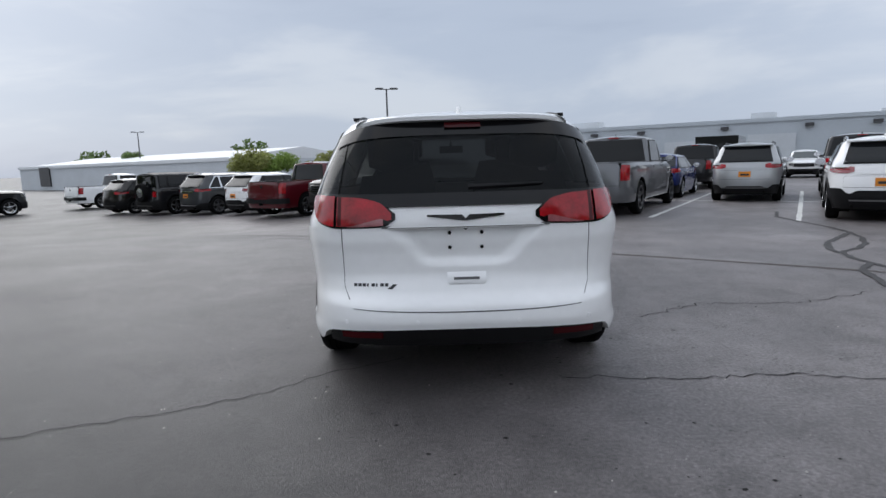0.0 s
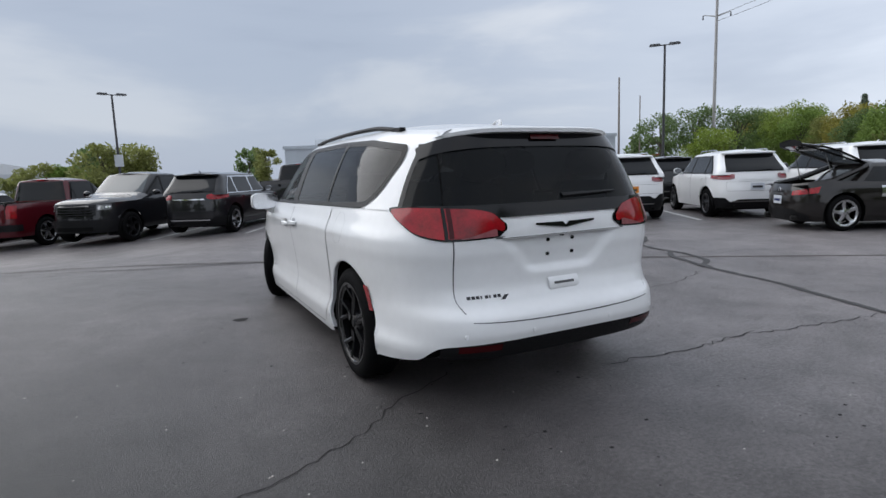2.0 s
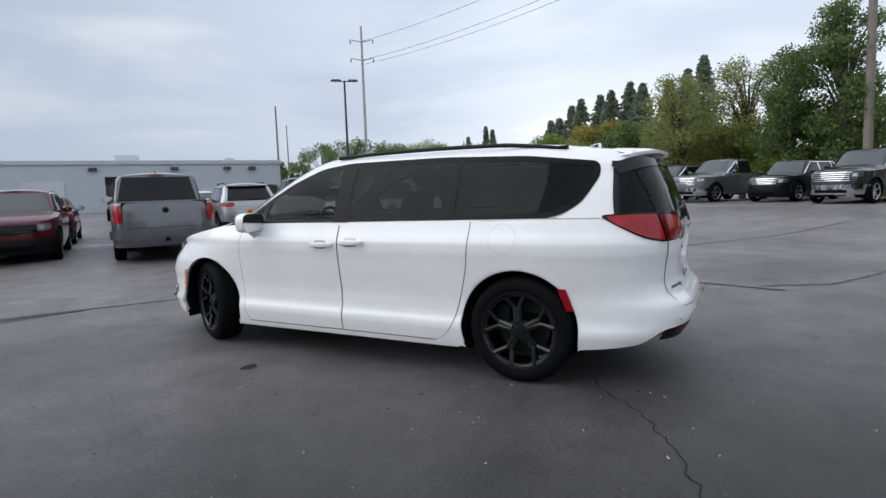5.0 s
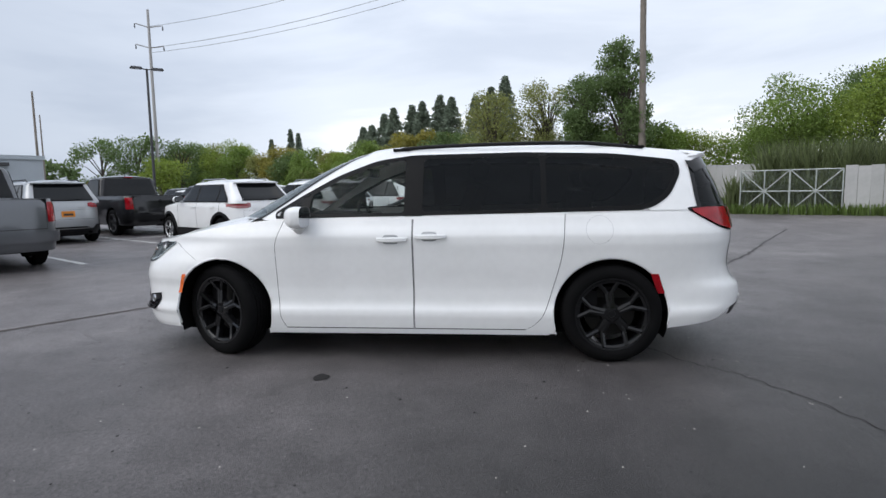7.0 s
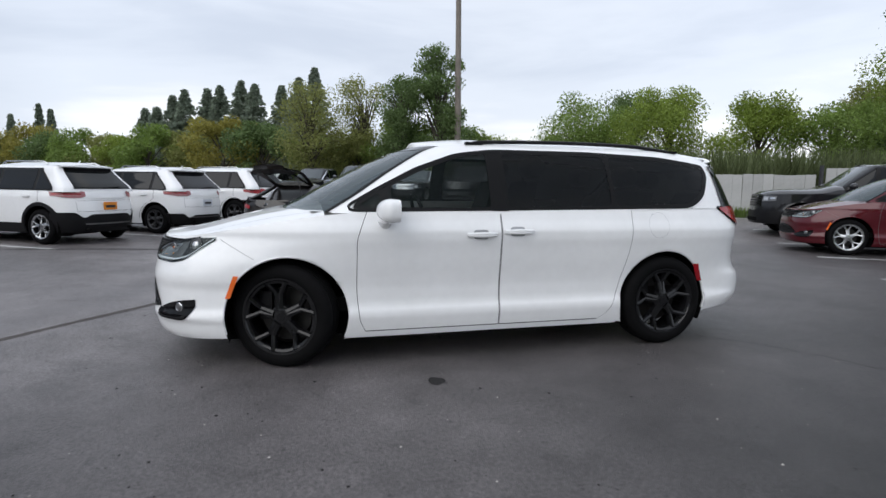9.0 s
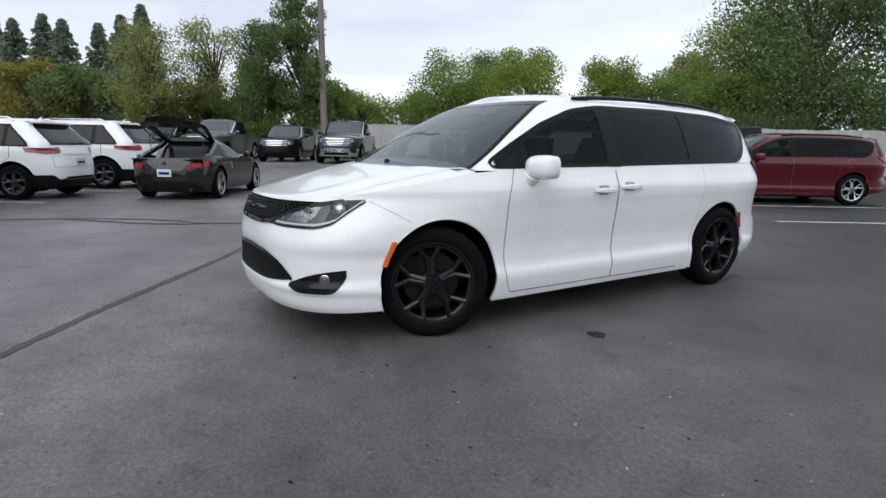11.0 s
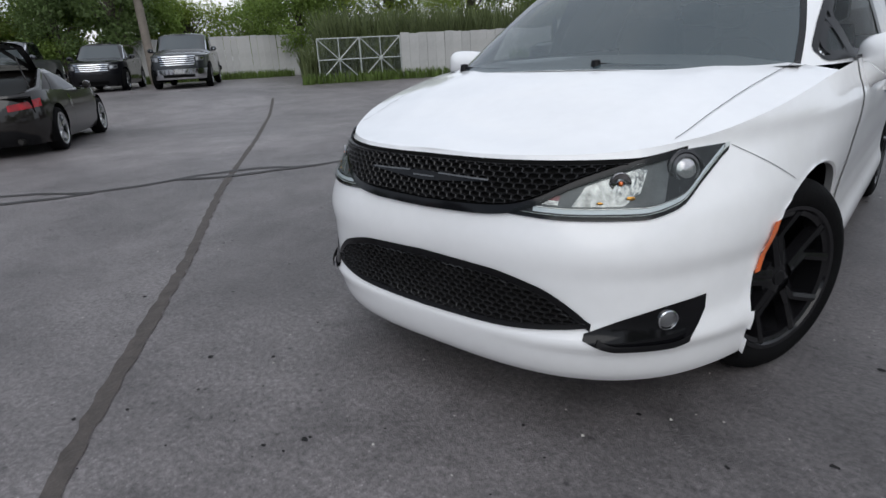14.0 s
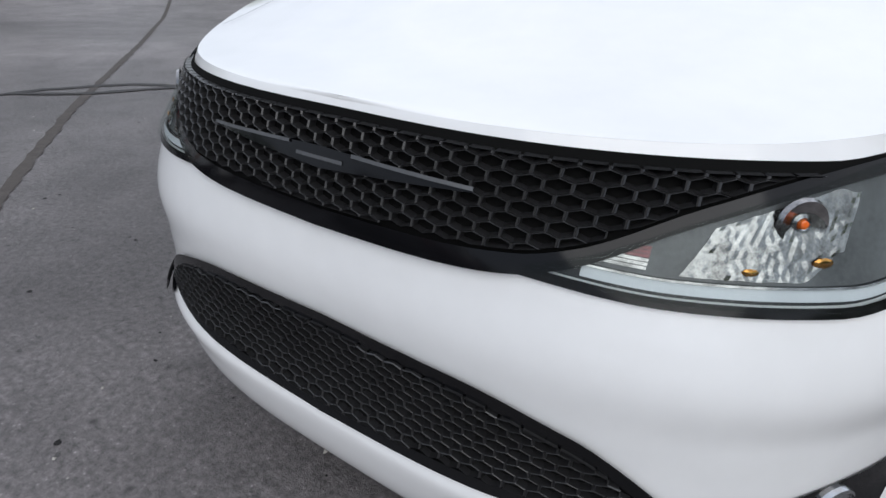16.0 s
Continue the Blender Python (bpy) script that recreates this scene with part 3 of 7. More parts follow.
    part("hood_seam", gap.grid(rows).mirror(), SEAM, van)

    # greenhouse
    up = Shell([
        (1.07, 0.965, -2.50, 1.52, 4.6, 4.6, 3.0, 4.6), (1.12, 0.945, -2.485, 1.42, 4.6, 4.6, 3.0, 4.6), (1.20, 0.915, -2.455, 1.27, 4.6, 4.6, 3.0, 4.6), (1.30, 0.875, -2.42, 1.09, 4.6, 4.6, 3.0, 4.6),
        (1.40, 0.830, -2.375, 0.90, 4.6, 4.6, 3.0, 4.6), (1.48, 0.788, -2.335, 0.73, 4.6, 4.6, 3.0, 4.6), (1.55, 0.740, -2.30, 0.57, 4.6, 4.6, 3.0, 4.6), (1.585, 0.70, -2.285, 0.47, 4.6, 4.6, 3.0, 4.5), (1.605, 0.655, -2.27, 0.40, 4.6, 4.6, 3.0, 4.5)],
        rear_mid=-0.8, front_mid=-0.4, count=300)
    belt = lambda y: max(min(top_z(y) - 0.012, 1.13), 1.075)
    skin = up.skin(belt, lambda y: 1.605, 42)
    drop = lambda y, z: 0.042 * smoothstep(-1.5, -2.25, y) * smoothstep(1.46, 1.60, z)
    skin = [[(x, y, z - drop(y, z)) for x, y, z in row] for row in skin]
    dlo = rounded([(1.05, 1.107), (-1.79, 1.150), (-1.935, 1.235), (-2.03, 1.40), (-2.02, 1.47), (-1.55, 1.525), (-0.9, 1.548), (-0.07, 1.543), (0.22, 1.505), (0.53, 1.392), (0.83, 1.235)], 0.07)
    shield_d = ease([(1.07, 0.90), (1.2, 0.85), (1.4, 0.74), (1.56, 0.62)])
    rear_d = ease([(1.12, 0.97), (1.3, 0.87), (1.47, 0.74)])
    g = Geo()
    n = len(skin[0])
    for r in skin:
        g.v.extend(r)
    lengths = {}
    for i in range(len(skin) - 1):
        for j in range(n - 1):
            quad = [skin[i][j], skin[i][j + 1], skin[i + 1][j + 1], skin[i + 1][j]]
            x, y, z = (sum(p[k] for p in quad) / 4 for k in range(3))
            s = up.outline(round(z, 3))[1][-1]
            f = (j + 0.5) / (n - 1)
            if any(inside(dlo, p[1], p[2]) for p in quad) and y < 1.0:
                continue
            if (1 - f) * s < shield_d(z) and 1.09 < z < 1.565:
                continue
            if f * s < rear_d(z) and 1.145 < z < 1.47:
                continue
            g.f.append((i * n + j, i * n + j + 1, (i + 1) * n + j + 1, (i + 1) * n + j))
    pillars = part("cab_frame", g.mirror(), body_paint, van, angle=50)
    # roof
    edge = skin[-1]
    rise = ease([(-2.3, 0.004), (-1.9, 0.030), (-0.8, 0.072), (0.0, 0.07), (0.42, 0.035)])
    rows = []
    for k in range(15):
        t = k / 14
        rows.append([(x * (1 - t), y, z + rise(y) * (1 - (1 - t) ** 2.2)) for x, y, z in edge])
    part("roof", Geo().grid(rows).mirror(), body_paint, van, angle=60)
    # spoiler lip over the rear glass
    rows = []
    for i in range(31):
        f = i / 30
        p, nn = up.at(0.72 * f, 1.56)
        tip = Vector((p.x, p.y - 0.075 * (1 - 0.8 * f ** 3), 1.545))
        inn, _ = up.at(0.71 * f, 1.50)
        sag = 0.060 * f ** 5
        rows.append([(p.x * (0.97 - 0.06 * f ** 4), -2.10, 1.583 - 0.5 * sag), (p.x * (0.985 - 0.04 * f ** 4), -2.22, 1.576 - 0.8 * sag), (p.x * 0.99, p.y - 0.02, 1.570 - sag), (tip.x, tip.y, 1.557 - sag), (tip.x, tip.y + 0.004, 1.536 - sag), (inn.x, inn.y + 0.012, 1.528 - sag * 1.4)])
    part("spoiler", Geo().grid(rows).mirror(), body_paint, van, angle=40)
    part("spoiler_underside", wrap(up, 0, 0.80, lambda d: 1.455 - 0.06 * (d / 0.8) ** 4, lambda d: 1.535 - 0.075 * (d / 0.8) ** 4, 0.014, n=30), GLOSS_BLACK, van)
    part("high_brake_light", wrap(up, 0, 0.10, lambda d: 1.495, lambda d: 1.522, 0.030, n=8), LENS_DARK, van)

    # glass
    part("windscreen", wrapz(up, 1.085, 1.57, lambda z: 0, lambda z: shield_d(z) + 0.012, 0.004, True), SHIELD, van)
    part("windscreen_band", wrapz(up, 1.552, 1.585, lambda z: 0, lambda z: shield_d(z) + 0.02, 0.006, True, m=2), GLOSS_BLACK, van)
    part("windscreen_edge", wrapz(up, 1.085, 1.575, lambda z: shield_d(z) - 0.012, lambda z: shield_d(z) + 0.022, 0.006, True, n=2, m=16), TRIM, van)
    rows = []
    for i in range(25):
        f = i / 24
        p, nn = up.at(0.79 * f, 1.095, True)
        rows.append([(p.x, p.y + 0.03 - 0.01 * f, top_z(max(p.y, 1.0)) + crown(1.4) * (1 - f ** 2.4) - 0.004), (p.x, p.y + 0.01, 1.088), (p.x, p.y - 0.03, 1.096)])
    part("cowl", Geo().grid(rows).mirror(), TRIM, van)
    part("rear_window", wrapz(up, 1.13, 1.485, lambda z: 0, lambda z: rear_d(z) + 0.02, 0.005), TINT, van)
    part("rear_window_edge", wrapz(up, 1.13, 1.485, lambda z: rear_d(z) + 0.0, lambda z: rear_d(z) + 0.035, 0.006, n=2), GLOSS_BLACK, van)
    part("tailgate_glass_seam", wrapz(up, 1.135, 1.50, lambda z: 0.705 - (z - 1.13) * 0.12, lambda z: 0.713 - (z - 1.13) * 0.12, 0.007, n=1), UNDER, van)
    part("rear_window_base", wrapz(low, 1.075, 1.145, lambda z: 0, lambda z: 0.50 + (z - 1.075) * 3, 0.012, m=4), GLOSS_BLACK, van)
    panes = (
        ("front_window", [(0.74, 1.122), (-0.02, 1.126), (-0.015, 1.528), (0.22, 1.490), (0.50, 1.385), (0.74, 1.262)], CLEAR),
        ("quarter_window", [(0.97, 1.124), (0.80, 1.122), (0.80, 1.228)], CLEAR),
        ("sliding_window", [(-0.145, 1.128), (-1.03, 1.142), (-1.03, 1.528), (-0.9, 1.532), (-0.14, 1.527)], TINT),
        ("rear_quarter_window", [(-1.065, 1.142), (-1.785, 1.166), (-1.918, 1.246), (-2.01, 1.405), (-1.998, 1.458), (-1.55, 1.508), (-1.065, 1.527)], TINT))
    for sign in (-1, 1):
        part("window_frame", ring_band(up, dense(dlo, 0.06), 0.020, 0.006, sign), PILLAR, van)
        for nm, pts, mat in panes:
            o = rounded(pts, 0.05)
            w = part(nm, pane(up, o, 0.001, sign), mat, van)
            part("window_seal", ring_band(up, dense(o, 0.06), 0.024, 0.004, sign), PILLAR, w)
        part("door_pillar", flank(up, lambda z: -0.15, lambda z: -0.01, lambda f: 1.10, lambda f: 1.548, 0.005, 4, 8, sign=sign), PILLAR, van)
        part("rear_pillar_strip", flank(up, lambda z: -1.068, lambda z: -1.028, lambda f: 1.12, lambda f: 1.54, 0.0055, 2, 8, sign=sign), PILLAR, van)
        part("corner_patch", pane(up, rounded([(1.035, 1.112), (0.72, 1.112), (0.72, 1.292)], 0.02), -0.003, sign), PILLAR, van)
        part("mirror_patch", flank(up, lambda z: 0.735, lambda z: 0.805, lambda f: 1.10, lambda f: 1.25, 0.0055, 2, 3, sign=sign), PILLAR, van)
        part("belt_moulding", flank(low, lambda z: -1.80, lambda z: 0.98, lambda f: 1.125 - 0.035 * f, lambda f: 1.138 - 0.035 * f, 0.006, 30, 1, sign=sign), TRIM, van)

    # doors and seams, both flanks
    fe = ease([(0.24, 0.92), (0.34, 0.965), (0.6, 0.985), (0.86, 0.985), (1.1, 0.91)])
    re = ease([(0.24, -0.90), (0.28, -0.97), (0.36, -1.04), (0.52, -1.10), (0.85, -1.18), (1.12, -1.20)])
    for sign in (-1, 1):
        for nm, a, b in (("front_door", lambda z: -0.075, fe), ("sliding_door", re, lambda z: -0.083)):
            for ln in (a, b):
                part("door_gap", flank(low, lambda z, ln=ln: ln(z) - 0.003, lambda z, ln=ln: ln(z) + 0.003, lambda f: 0.247, lambda f: 1.10, 0.0015, 1, 30, sign=sign), SEAM, body)
            part("door_sill_gap", flank(low, a, b, lambda f: 0.244, lambda f: 0.254, 0.0012, 16, 1, sign=sign), SEAM, body)
            d = part(nm, flank(low, lambda z, a=a: a(z) + 0.002, lambda z, b=b: b(z) - 0.002, lambda f: 0.252, lambda f: 1.112 - 0.02 * f, 0.0030, 26, 56, sign=sign), body_paint, van, angle=60)
            hy = (0.19, -0.04) if nm == "front_door" else (-0.10, -0.33)
            hz = 0.93 if nm == "front_door" else 0.95
            rows = []
            for i in range(13):
                f = i / 12
                y = hy[0] + (hy[1] - hy[0]) * f
                o = 0.016 + 0.034 * math.sin(math.pi * min(max(f, 0.0), 1.0)) ** 0.45
                h = 0.014 + 0.006 * math.sin(math.pi * f)
                x = low.side(y, hz) + o
                rows.append([(sign * (x - 0.014), y, hz - h), (sign * x, y, hz - h * 0.6), (sign * x, y, hz + h * 0.6), (sign * (x - 0.014), y, hz + h)])
            part("door_handle", Geo().grid(rows, close=True), body_paint, d)
            bowl = rounded([(sum(hy) / 2 + 0.07, hz - 0.035), (sum(hy) / 2 - 0.05, hz - 0.035), (sum(hy) / 2 - 0.05, hz + 0.035), (sum(hy) / 2 + 0.07, hz + 0.035)], 0.04)
            # on the white van this flat silver pane paints the recess's shade
            part("handle_recess", pane(low, bowl, 0.0045, sign), SILVER_PAINT if body_paint == WHITE else body_paint, d)
        part("side_marker", flank(low, lambda z: 1.828 + (z - 0.5) * -0.38, lambda z: 1.859 + (z - 0.5) * -0.36, lambda f: 0.50, lambda f: 0.655, 0.008, 3, 6, sign=sign), AMBER, van, "amber front side marker")
        part("side_reflector", flank(low, lambda z: -1.915 + (z - 0.52) * 0.35, lambda z: -1.865 + (z - 0.52) * 0.40, lambda f: 0.52, lambda f: 0.665, 0.008, 3, 6, sign=sign), LENS_RED, van, "red rear side reflector")
        rows = []
        start = low.front(0.772, 0.899) - 0.015
        for i in range(14):
            f = i / 13
            y, z = start + (1.67 - start) * f, 0.897 - 0.13 * f
            rows.append([(sign * (low.side(y, z + q) + 0.002), y, z + q) for q in (-0.0013, 0.0013)])
        part("fender_seam", Geo().grid(rows), SEAM, van)
        # door mirror
        mir = thing("door_mirror", "", "")
        mir.parent = van
        mir.matrix_basis = pose(sign * 1.06, 0.79, 1.105)
        rows = []
        for i in range(13):
            t = i / 12
            r = math.sin(math.pi * t * 0.8) ** 0.5 if i else 0.001
            yy = 0.075 * (1 - 2 * t)
            if t > 0.62:
                r, yy = 1.0 * (1 - 0.12 * (t - 0.62)), 0.075 * (1 - 2 * t)
            rows.append([(sign * (0.005 + 0.13 * r * math.copysign(abs(math.cos(a)) ** 0.62, math.cos(a))), yy, 0.080 * r * math.copysign(abs(math.sin(a)) ** 0.62, math.sin(a)) * (1.0 + 0.12 * math.cos(a))) for a in [2 * math.pi * k / 24 for k in range(24)]])
        part("mirror_cap", Geo().grid(rows, close=True), body_paint, mir, angle=50)
        rows = [[(p[0] * 0.96, -0.074, p[2] * 0.96) for p in rows[-1]], [(sign * 0.005, -0.070, 0.0)] * 24]
        part("mirror_glass", Geo().grid(rows, close=True), CHROME, mir)
        part("mirror_stalk", Geo().tube([(-sign * 0.12, -0.01, -0.175), (-sign * 0.105, -0.005, -0.13), (-sign * 0.08, 0.0, -0.09), (-sign * 0.045, 0.005, -0.05)], [0.040, 0.038, 0.044, 0.060], 14), body_paint, mir)
        # roof rail
        rail = []
        for i in range(25):
            f = i / 24
            y = 0.10 - 1.90 * f
            rail.append((sign * (0.655 + 0.0 * f), y, 1.606 + 0.032 * math.sin(math.pi * min(max(f, 0), 1)) ** 0.55 - 0.030 * smoothstep(-1.3, -1.9, y)))
        part("roof_rail", Geo().tube(rail, [0.006] + [0.015] * 23 + [0.006], 8), TRIM, van)
        for fy, fz in ((-1.74, 1.594), (0.04, 1.61)):
            part("rail_foot", Geo().box((sign * 0.655, fy, fz), (0.035, 0.14, 0.02)), TRIM, van)
        # sill
        part("sill", flank(low, lambda z: -1.09, lambda z: 1.07, lambda f: 0.205, lambda f: 0.240, 0.004, 24, 2, sign=sign), body_paint, van)
    ring = [(-1.44 + 0.095 * math.cos(a), 0.99 + 0.10 * math.sin(a)) for a in [2 * math.pi * k / 32 for k in range(32)]]
    part("fuel_door", ring_band(low, ring, 0.0015, 0.002, -1), SILVER_PAINT, van)
    part("antenna", Geo().grid([[(w * c, -1.85 + y + 0.02 * c * c, 1.595 + z) for c in (-1, -0.5, 0, 0.5, 1)] for y, z, w in ((0.10, 0.0, 0.004), (0.04, 0.025, 0.016), (-0.02, 0.050, 0.014), (-0.05, 0.056, 0.010), (-0.055, 0.0, 0.022))]), body_paint, van)

    # tail
    lamp_lo = ease([(0.38, 1.010), (0.42, 0.978), (0.46, 0.968), (0.7, 0.962), (0.85, 0.985), (1.0, 1.065), (1.07, 1.12)])
    lamp_hi = ease([(0.38, 1.040), (0.42, 1.082), (0.46, 1.115), (0.6, 1.142), (0.9, 1.15), (1.07, 1.14)])
    back = part("tail_light", wrap(low, 0.375, 1.075, lamp_lo, lamp_hi, 0.006, n=34, m=8), GLOSS_BLACK, van)
    part("red_lens", wrap(low, 0.395, 0.705, lambda d: lamp_lo(d) + 0.014 + max(0, 0.62 - max(d, 0.46)) * 0.22 * smoothstep(0.39, 0.46, d), lambda d: lamp_hi(d) - 0.012, 0.016, n=16, m=6), LENS_RED, back)
    part("clear_lens", wrap(low, 0.44, 0.64, lambda d: lamp_lo(d) + 0.010, lambda d: lamp_lo(d) + 0.016 + max(0, 0.62 - d) * 0.22, 0.014, n=12, m=3), LENS_SMOKE, back)
    part("lens_band", wrap(low, 0.675, 0.70, lambda d: lamp_lo(d) + 0.016, lambda d: lamp_hi(d) - 0.010, 0.0165, n=4, m=6), LENS_DARK, back)
    part("outer_lens", wrap(low, 0.725, 1.045, lambda d: lamp_lo(d) + 0.012, lambda d: lamp_hi(d) - 0.010, 0.016, n=20, m=6), LENS_RED, back)
    part("tailgate_gap", wrap(low, 0, 0.622, lambda d: 0.512 + 0.026 * (d / 0.66) ** 2, lambda d: 0.545 + 0.02 * (d / 0.66) ** 2, 0.0012, n=30, m=2), SEAM, van)
    part("tailgate_side_gap", wrapz(low, 0.580, 0.985, lambda z: 0.60 + 0.05 * smoothstep(0.54, 0.66, z), lambda z: 0.640 + 0.045 * smoothstep(0.54, 0.66, z), 0.0012, n=2, m=14), SEAM, van)
    g = Geo()
    rows = []
    for j in range(49):
        z = 0.540 + (0.985 - 0.540) * j / 48
        row = []
        for i in range(-44, 45):
            f = i / 44
            half = 0.672 - 0.045 * (1 - smoothstep(0.54, 0.66, z)) + 0.0 * z
            x = f * half
            zz = z - 0.02 * (1 - f * f) * (1 - j / 48)
            tr = 0.42 - 0.20 * (0.97 - zz) / 0.22
            dent = smoothstep(0.745, 0.80, zz) * smoothstep(1.0, 0.975, zz) * (1 - smoothstep(tr - 0.09, tr + 0.03, abs(x)))
            row.append((x, low.rear(x, zz) - 0.0035 + 0.032 * dent, zz))
        rows.append(row)
    gate = part("tailgate", g.grid(rows), body_paint, van, angle=60)
    part("plate_shelf", wrap(low, 0, 0.42, lambda d: 0.966, lambda d: 1.052 - 0.035 * (d / 0.3) ** 2 if d < 0.3 else 1.017 - 0.42 * (d - 0.3), 0.020, n=28, m=5), body_paint, van)
    part("plate_shelf_underside", wrapz(low, 0.962, 0.975, lambda z: 0, lambda z: 0.45, 0.010, m=2), SEAM, van)
    part("wing_emblem", wrap(low, 0, 0.205, lambda d: 0.998 + 0.12 * d, lambda d: 1.030 + 0.015 * d - 0.02 * (d < 0.02), 0.030, n=10, m=2), GLOSS_BLACK, van)
    for x in (-0.087, 0.087):
        for z in (0.928, 0.848):
            part("plate_screw", Geo().lathe([(0.0, -0.012), (0.010, -0.010), (0.011, 0.004)], 10, "y", (x, low.rear(x, z) + 0.03, z)), UNDER, gate)
    part("plate_lamp", Geo().lathe([(0.0, -0.01), (0.012, -0.008), (0.012, 0.01)], 10, "y", (0, low.rear(0, 0.965) + 0.01, 0.957)), UNDER, gate)
    part("latch_pad", Geo().grid([[(x * (1 - 0.15 * (k == 0)), low.rear(0.1, z) - o, z) for x in (-0.105, -0.06, 0, 0.06, 0.105)] for k, (z, o) in enumerate(((0.648, 0.004), (0.66, 0.014), (0.70, 0.016), (0.716, 0.004)))]), body_paint, gate)
    part("latch_slot", Geo().grid([[(x, low.rear(0.1, z) - 0.0175, z) for x in (-0.07, -0.03, 0.03, 0.07)] for z in (0.676, 0.690)]), SEAM, gate)
    for k in range(8):
        x0 = -0.618 + 0.0245 * k
        wd = 0.009 if k in (3, 5) else 0.019
        part("lettering_bar", Geo().grid([[(x, low.rear(x, z) - 0.007, z) for x in (x0, x0 + wd * 0.5, x0 + wd)] for z in (0.648, 0.656, 0.664)]), INK, gate, "dark letter-sized bar")
    part("lettering_bar", Geo().grid([[(x + 1.2 * (z - 0.645), low.rear(x, z) - 0.007, z) for x in (-0.418, -0.405, -0.392)] for z in (0.634, 0.646, 0.658)]), INK, gate, "slanted dark letter-sized bar")
    arm = []
    for i in range(9):
        f = i / 8
        arm.append([(0.02 + 0.40 * f, up.rear(0.02 + 0.4 * f, 1.175 + s) - 0.012 - o, 1.172 + 0.012 * f + s) for s, o in ((-0.014 + 0.006 * f, 0.0), (0.0, 0.012), (0.016 - 0.010 * f, 0.0))])
    part("rear_wiper", Geo().grid(arm), TRIM, van)
    val = part("rear_valance", wrap(low, 0, 0.80, lambda d: 0.315 + 0.03 * d * d, lambda d: 0.43 - 0.02 * d, -0.004, n=24, m=6), TRIM, van)
    part("valance_reflector", wrap(low, 0.46, 0.70, lambda d: 0.372, lambda d: 0.408, 0.004, n=8, m=2), LENS_DARK, val)
    for d, z in ((0.27, 0.462), (0.665, 0.463)):
        for s in (-1, 1):
            p, nn = low.at(d, z)
            part("parking_sensor", Geo().lathe([(0.0, -0.004), (0.011, -0.003), (0.013, 0.003)], 14, "y", (s * p.x, p.y, p.z)), body_paint, van)
    part("exhaust_tip", Geo().tube([(0.55, -2.44, 0.33), (0.55, -2.30, 0.33)], 0.03, 12), TRIM, van)

    # front
    g_hi = ease([(0.0, 0.884), (0.35, 0.882), (0.64, 0.882), (0.80, 0.905)])
    def fd(x, z):
        """Metres along the nose from its middle to half width x."""
        p, s = low.outline(z)
        return float(np.interp(x, p[::-1][:70, 0], (s[-1] - s[::-1])[:70]))
    tip, fog, pod_e = fd(0.772, 0.899), fd(0.731, 0.435), fd(0.80, 0.46)
    g_lo = ease([(0.0, 0.738), (0.20, 0.743), (0.31, 0.752), (0.38, 0.770), (0.50, 0.825), (0.62, 0.862), (0.80, 0.897)])
    grille = part("grille", wrap(low, 0, 0.78, g_lo, g_hi, 0.002, True, 30, 6), UNDER, van)
    part("grille_mesh", hex_mesh(low, 0.64, lambda d: g_lo(d) + 0.016, lambda d: g_hi(d) - 0.010, 0.034, 0.0150, 0.014, depth=0.011), GRILLE, grille, angle=20)
    part("grille_lower_trim", wrap(low, 0, 0.78, lambda d: g_lo(d) - 0.016 + 0.008 * smoothstep(0.25, 0.5, d), lambda d: g_lo(d) + 0.010, 0.012, True, 34, 4), GLOSS_BLACK, grille)
    part("grille_upper_trim", wrap(low, 0, 0.80, lambda d: g_hi(d) - 0.012, lambda d: g_hi(d) + 0.002, 0.003, True, 34, 2), UNDER, grille)
    part("wing_emblem", wrap(low, 0, 0.245, lambda d: 0.806 + 0.07 * d, lambda d: 0.836 - 0.03 * d, 0.020, True, 14, 4), GLOSS_BLACK, grille)
    part("wing_emblem_edge", wrap(low, 0.06, 0.245, lambda d: 0.833 - 0.03 * d, lambda d: 0.838 - 0.03 * d, 0.023, True, 14, 1), STEEL, grille)
    part("emblem_bar", wrap(low, 0, 0.045, lambda d: 0.818, lambda d: 0.823, 0.0215, True, 4, 1), STEEL, grille, "pale letter-sized bar")
    h_lo = ease([(0.32, 0.745), (0.5, 0.736), (0.69, 0.736), (0.80, 0.760), (tip - 0.07, 0.825), (tip, 0.893)])
    h_hi = ease([(0.32, 0.750), (0.40, 0.778), (0.5, 0.822), (0.62, 0.862), (0.78, 0.900), (tip, 0.908)])
    h_mid = lambda d: (h_lo(d) + h_hi(d)) / 2
    lamp = part("headlight", wrap(low, 0.33, tip - 0.005, lambda d: h_lo(d) + 0.004, lambda d: h_hi(d) - 0.004, 0.0015, True, 30, 6), LAMP_DARK, van)
    span = tip - 0.33
    at_d = lambda f: 0.33 + span * f
    part("lamp_bezel", wrap(low, at_d(0.05), at_d(0.70), lambda d: h_lo(d) + 0.024, lambda d: max(h_hi(d) - 0.010, h_lo(d) + 0.026), 0.0030, True, 24, 4), matte_lamp, lamp)
    # side lamp behind a fluted red and clear window
    for k in range(6):
        part("lens_flute", wrap(low, at_d(0.125 + 0.010 * k), at_d(0.215), lambda d, k=k: h_lo(d) + 0.030 + 0.0042 * k, lambda d, k=k: h_lo(d) + 0.0335 + 0.0042 * k, 0.0062, True, 8, 1), LENS_SMOKE if k > 2 else LAMP_CHROME, lamp)
    # faceted main beam chamber
    cut = random.Random(31)
    rows = []
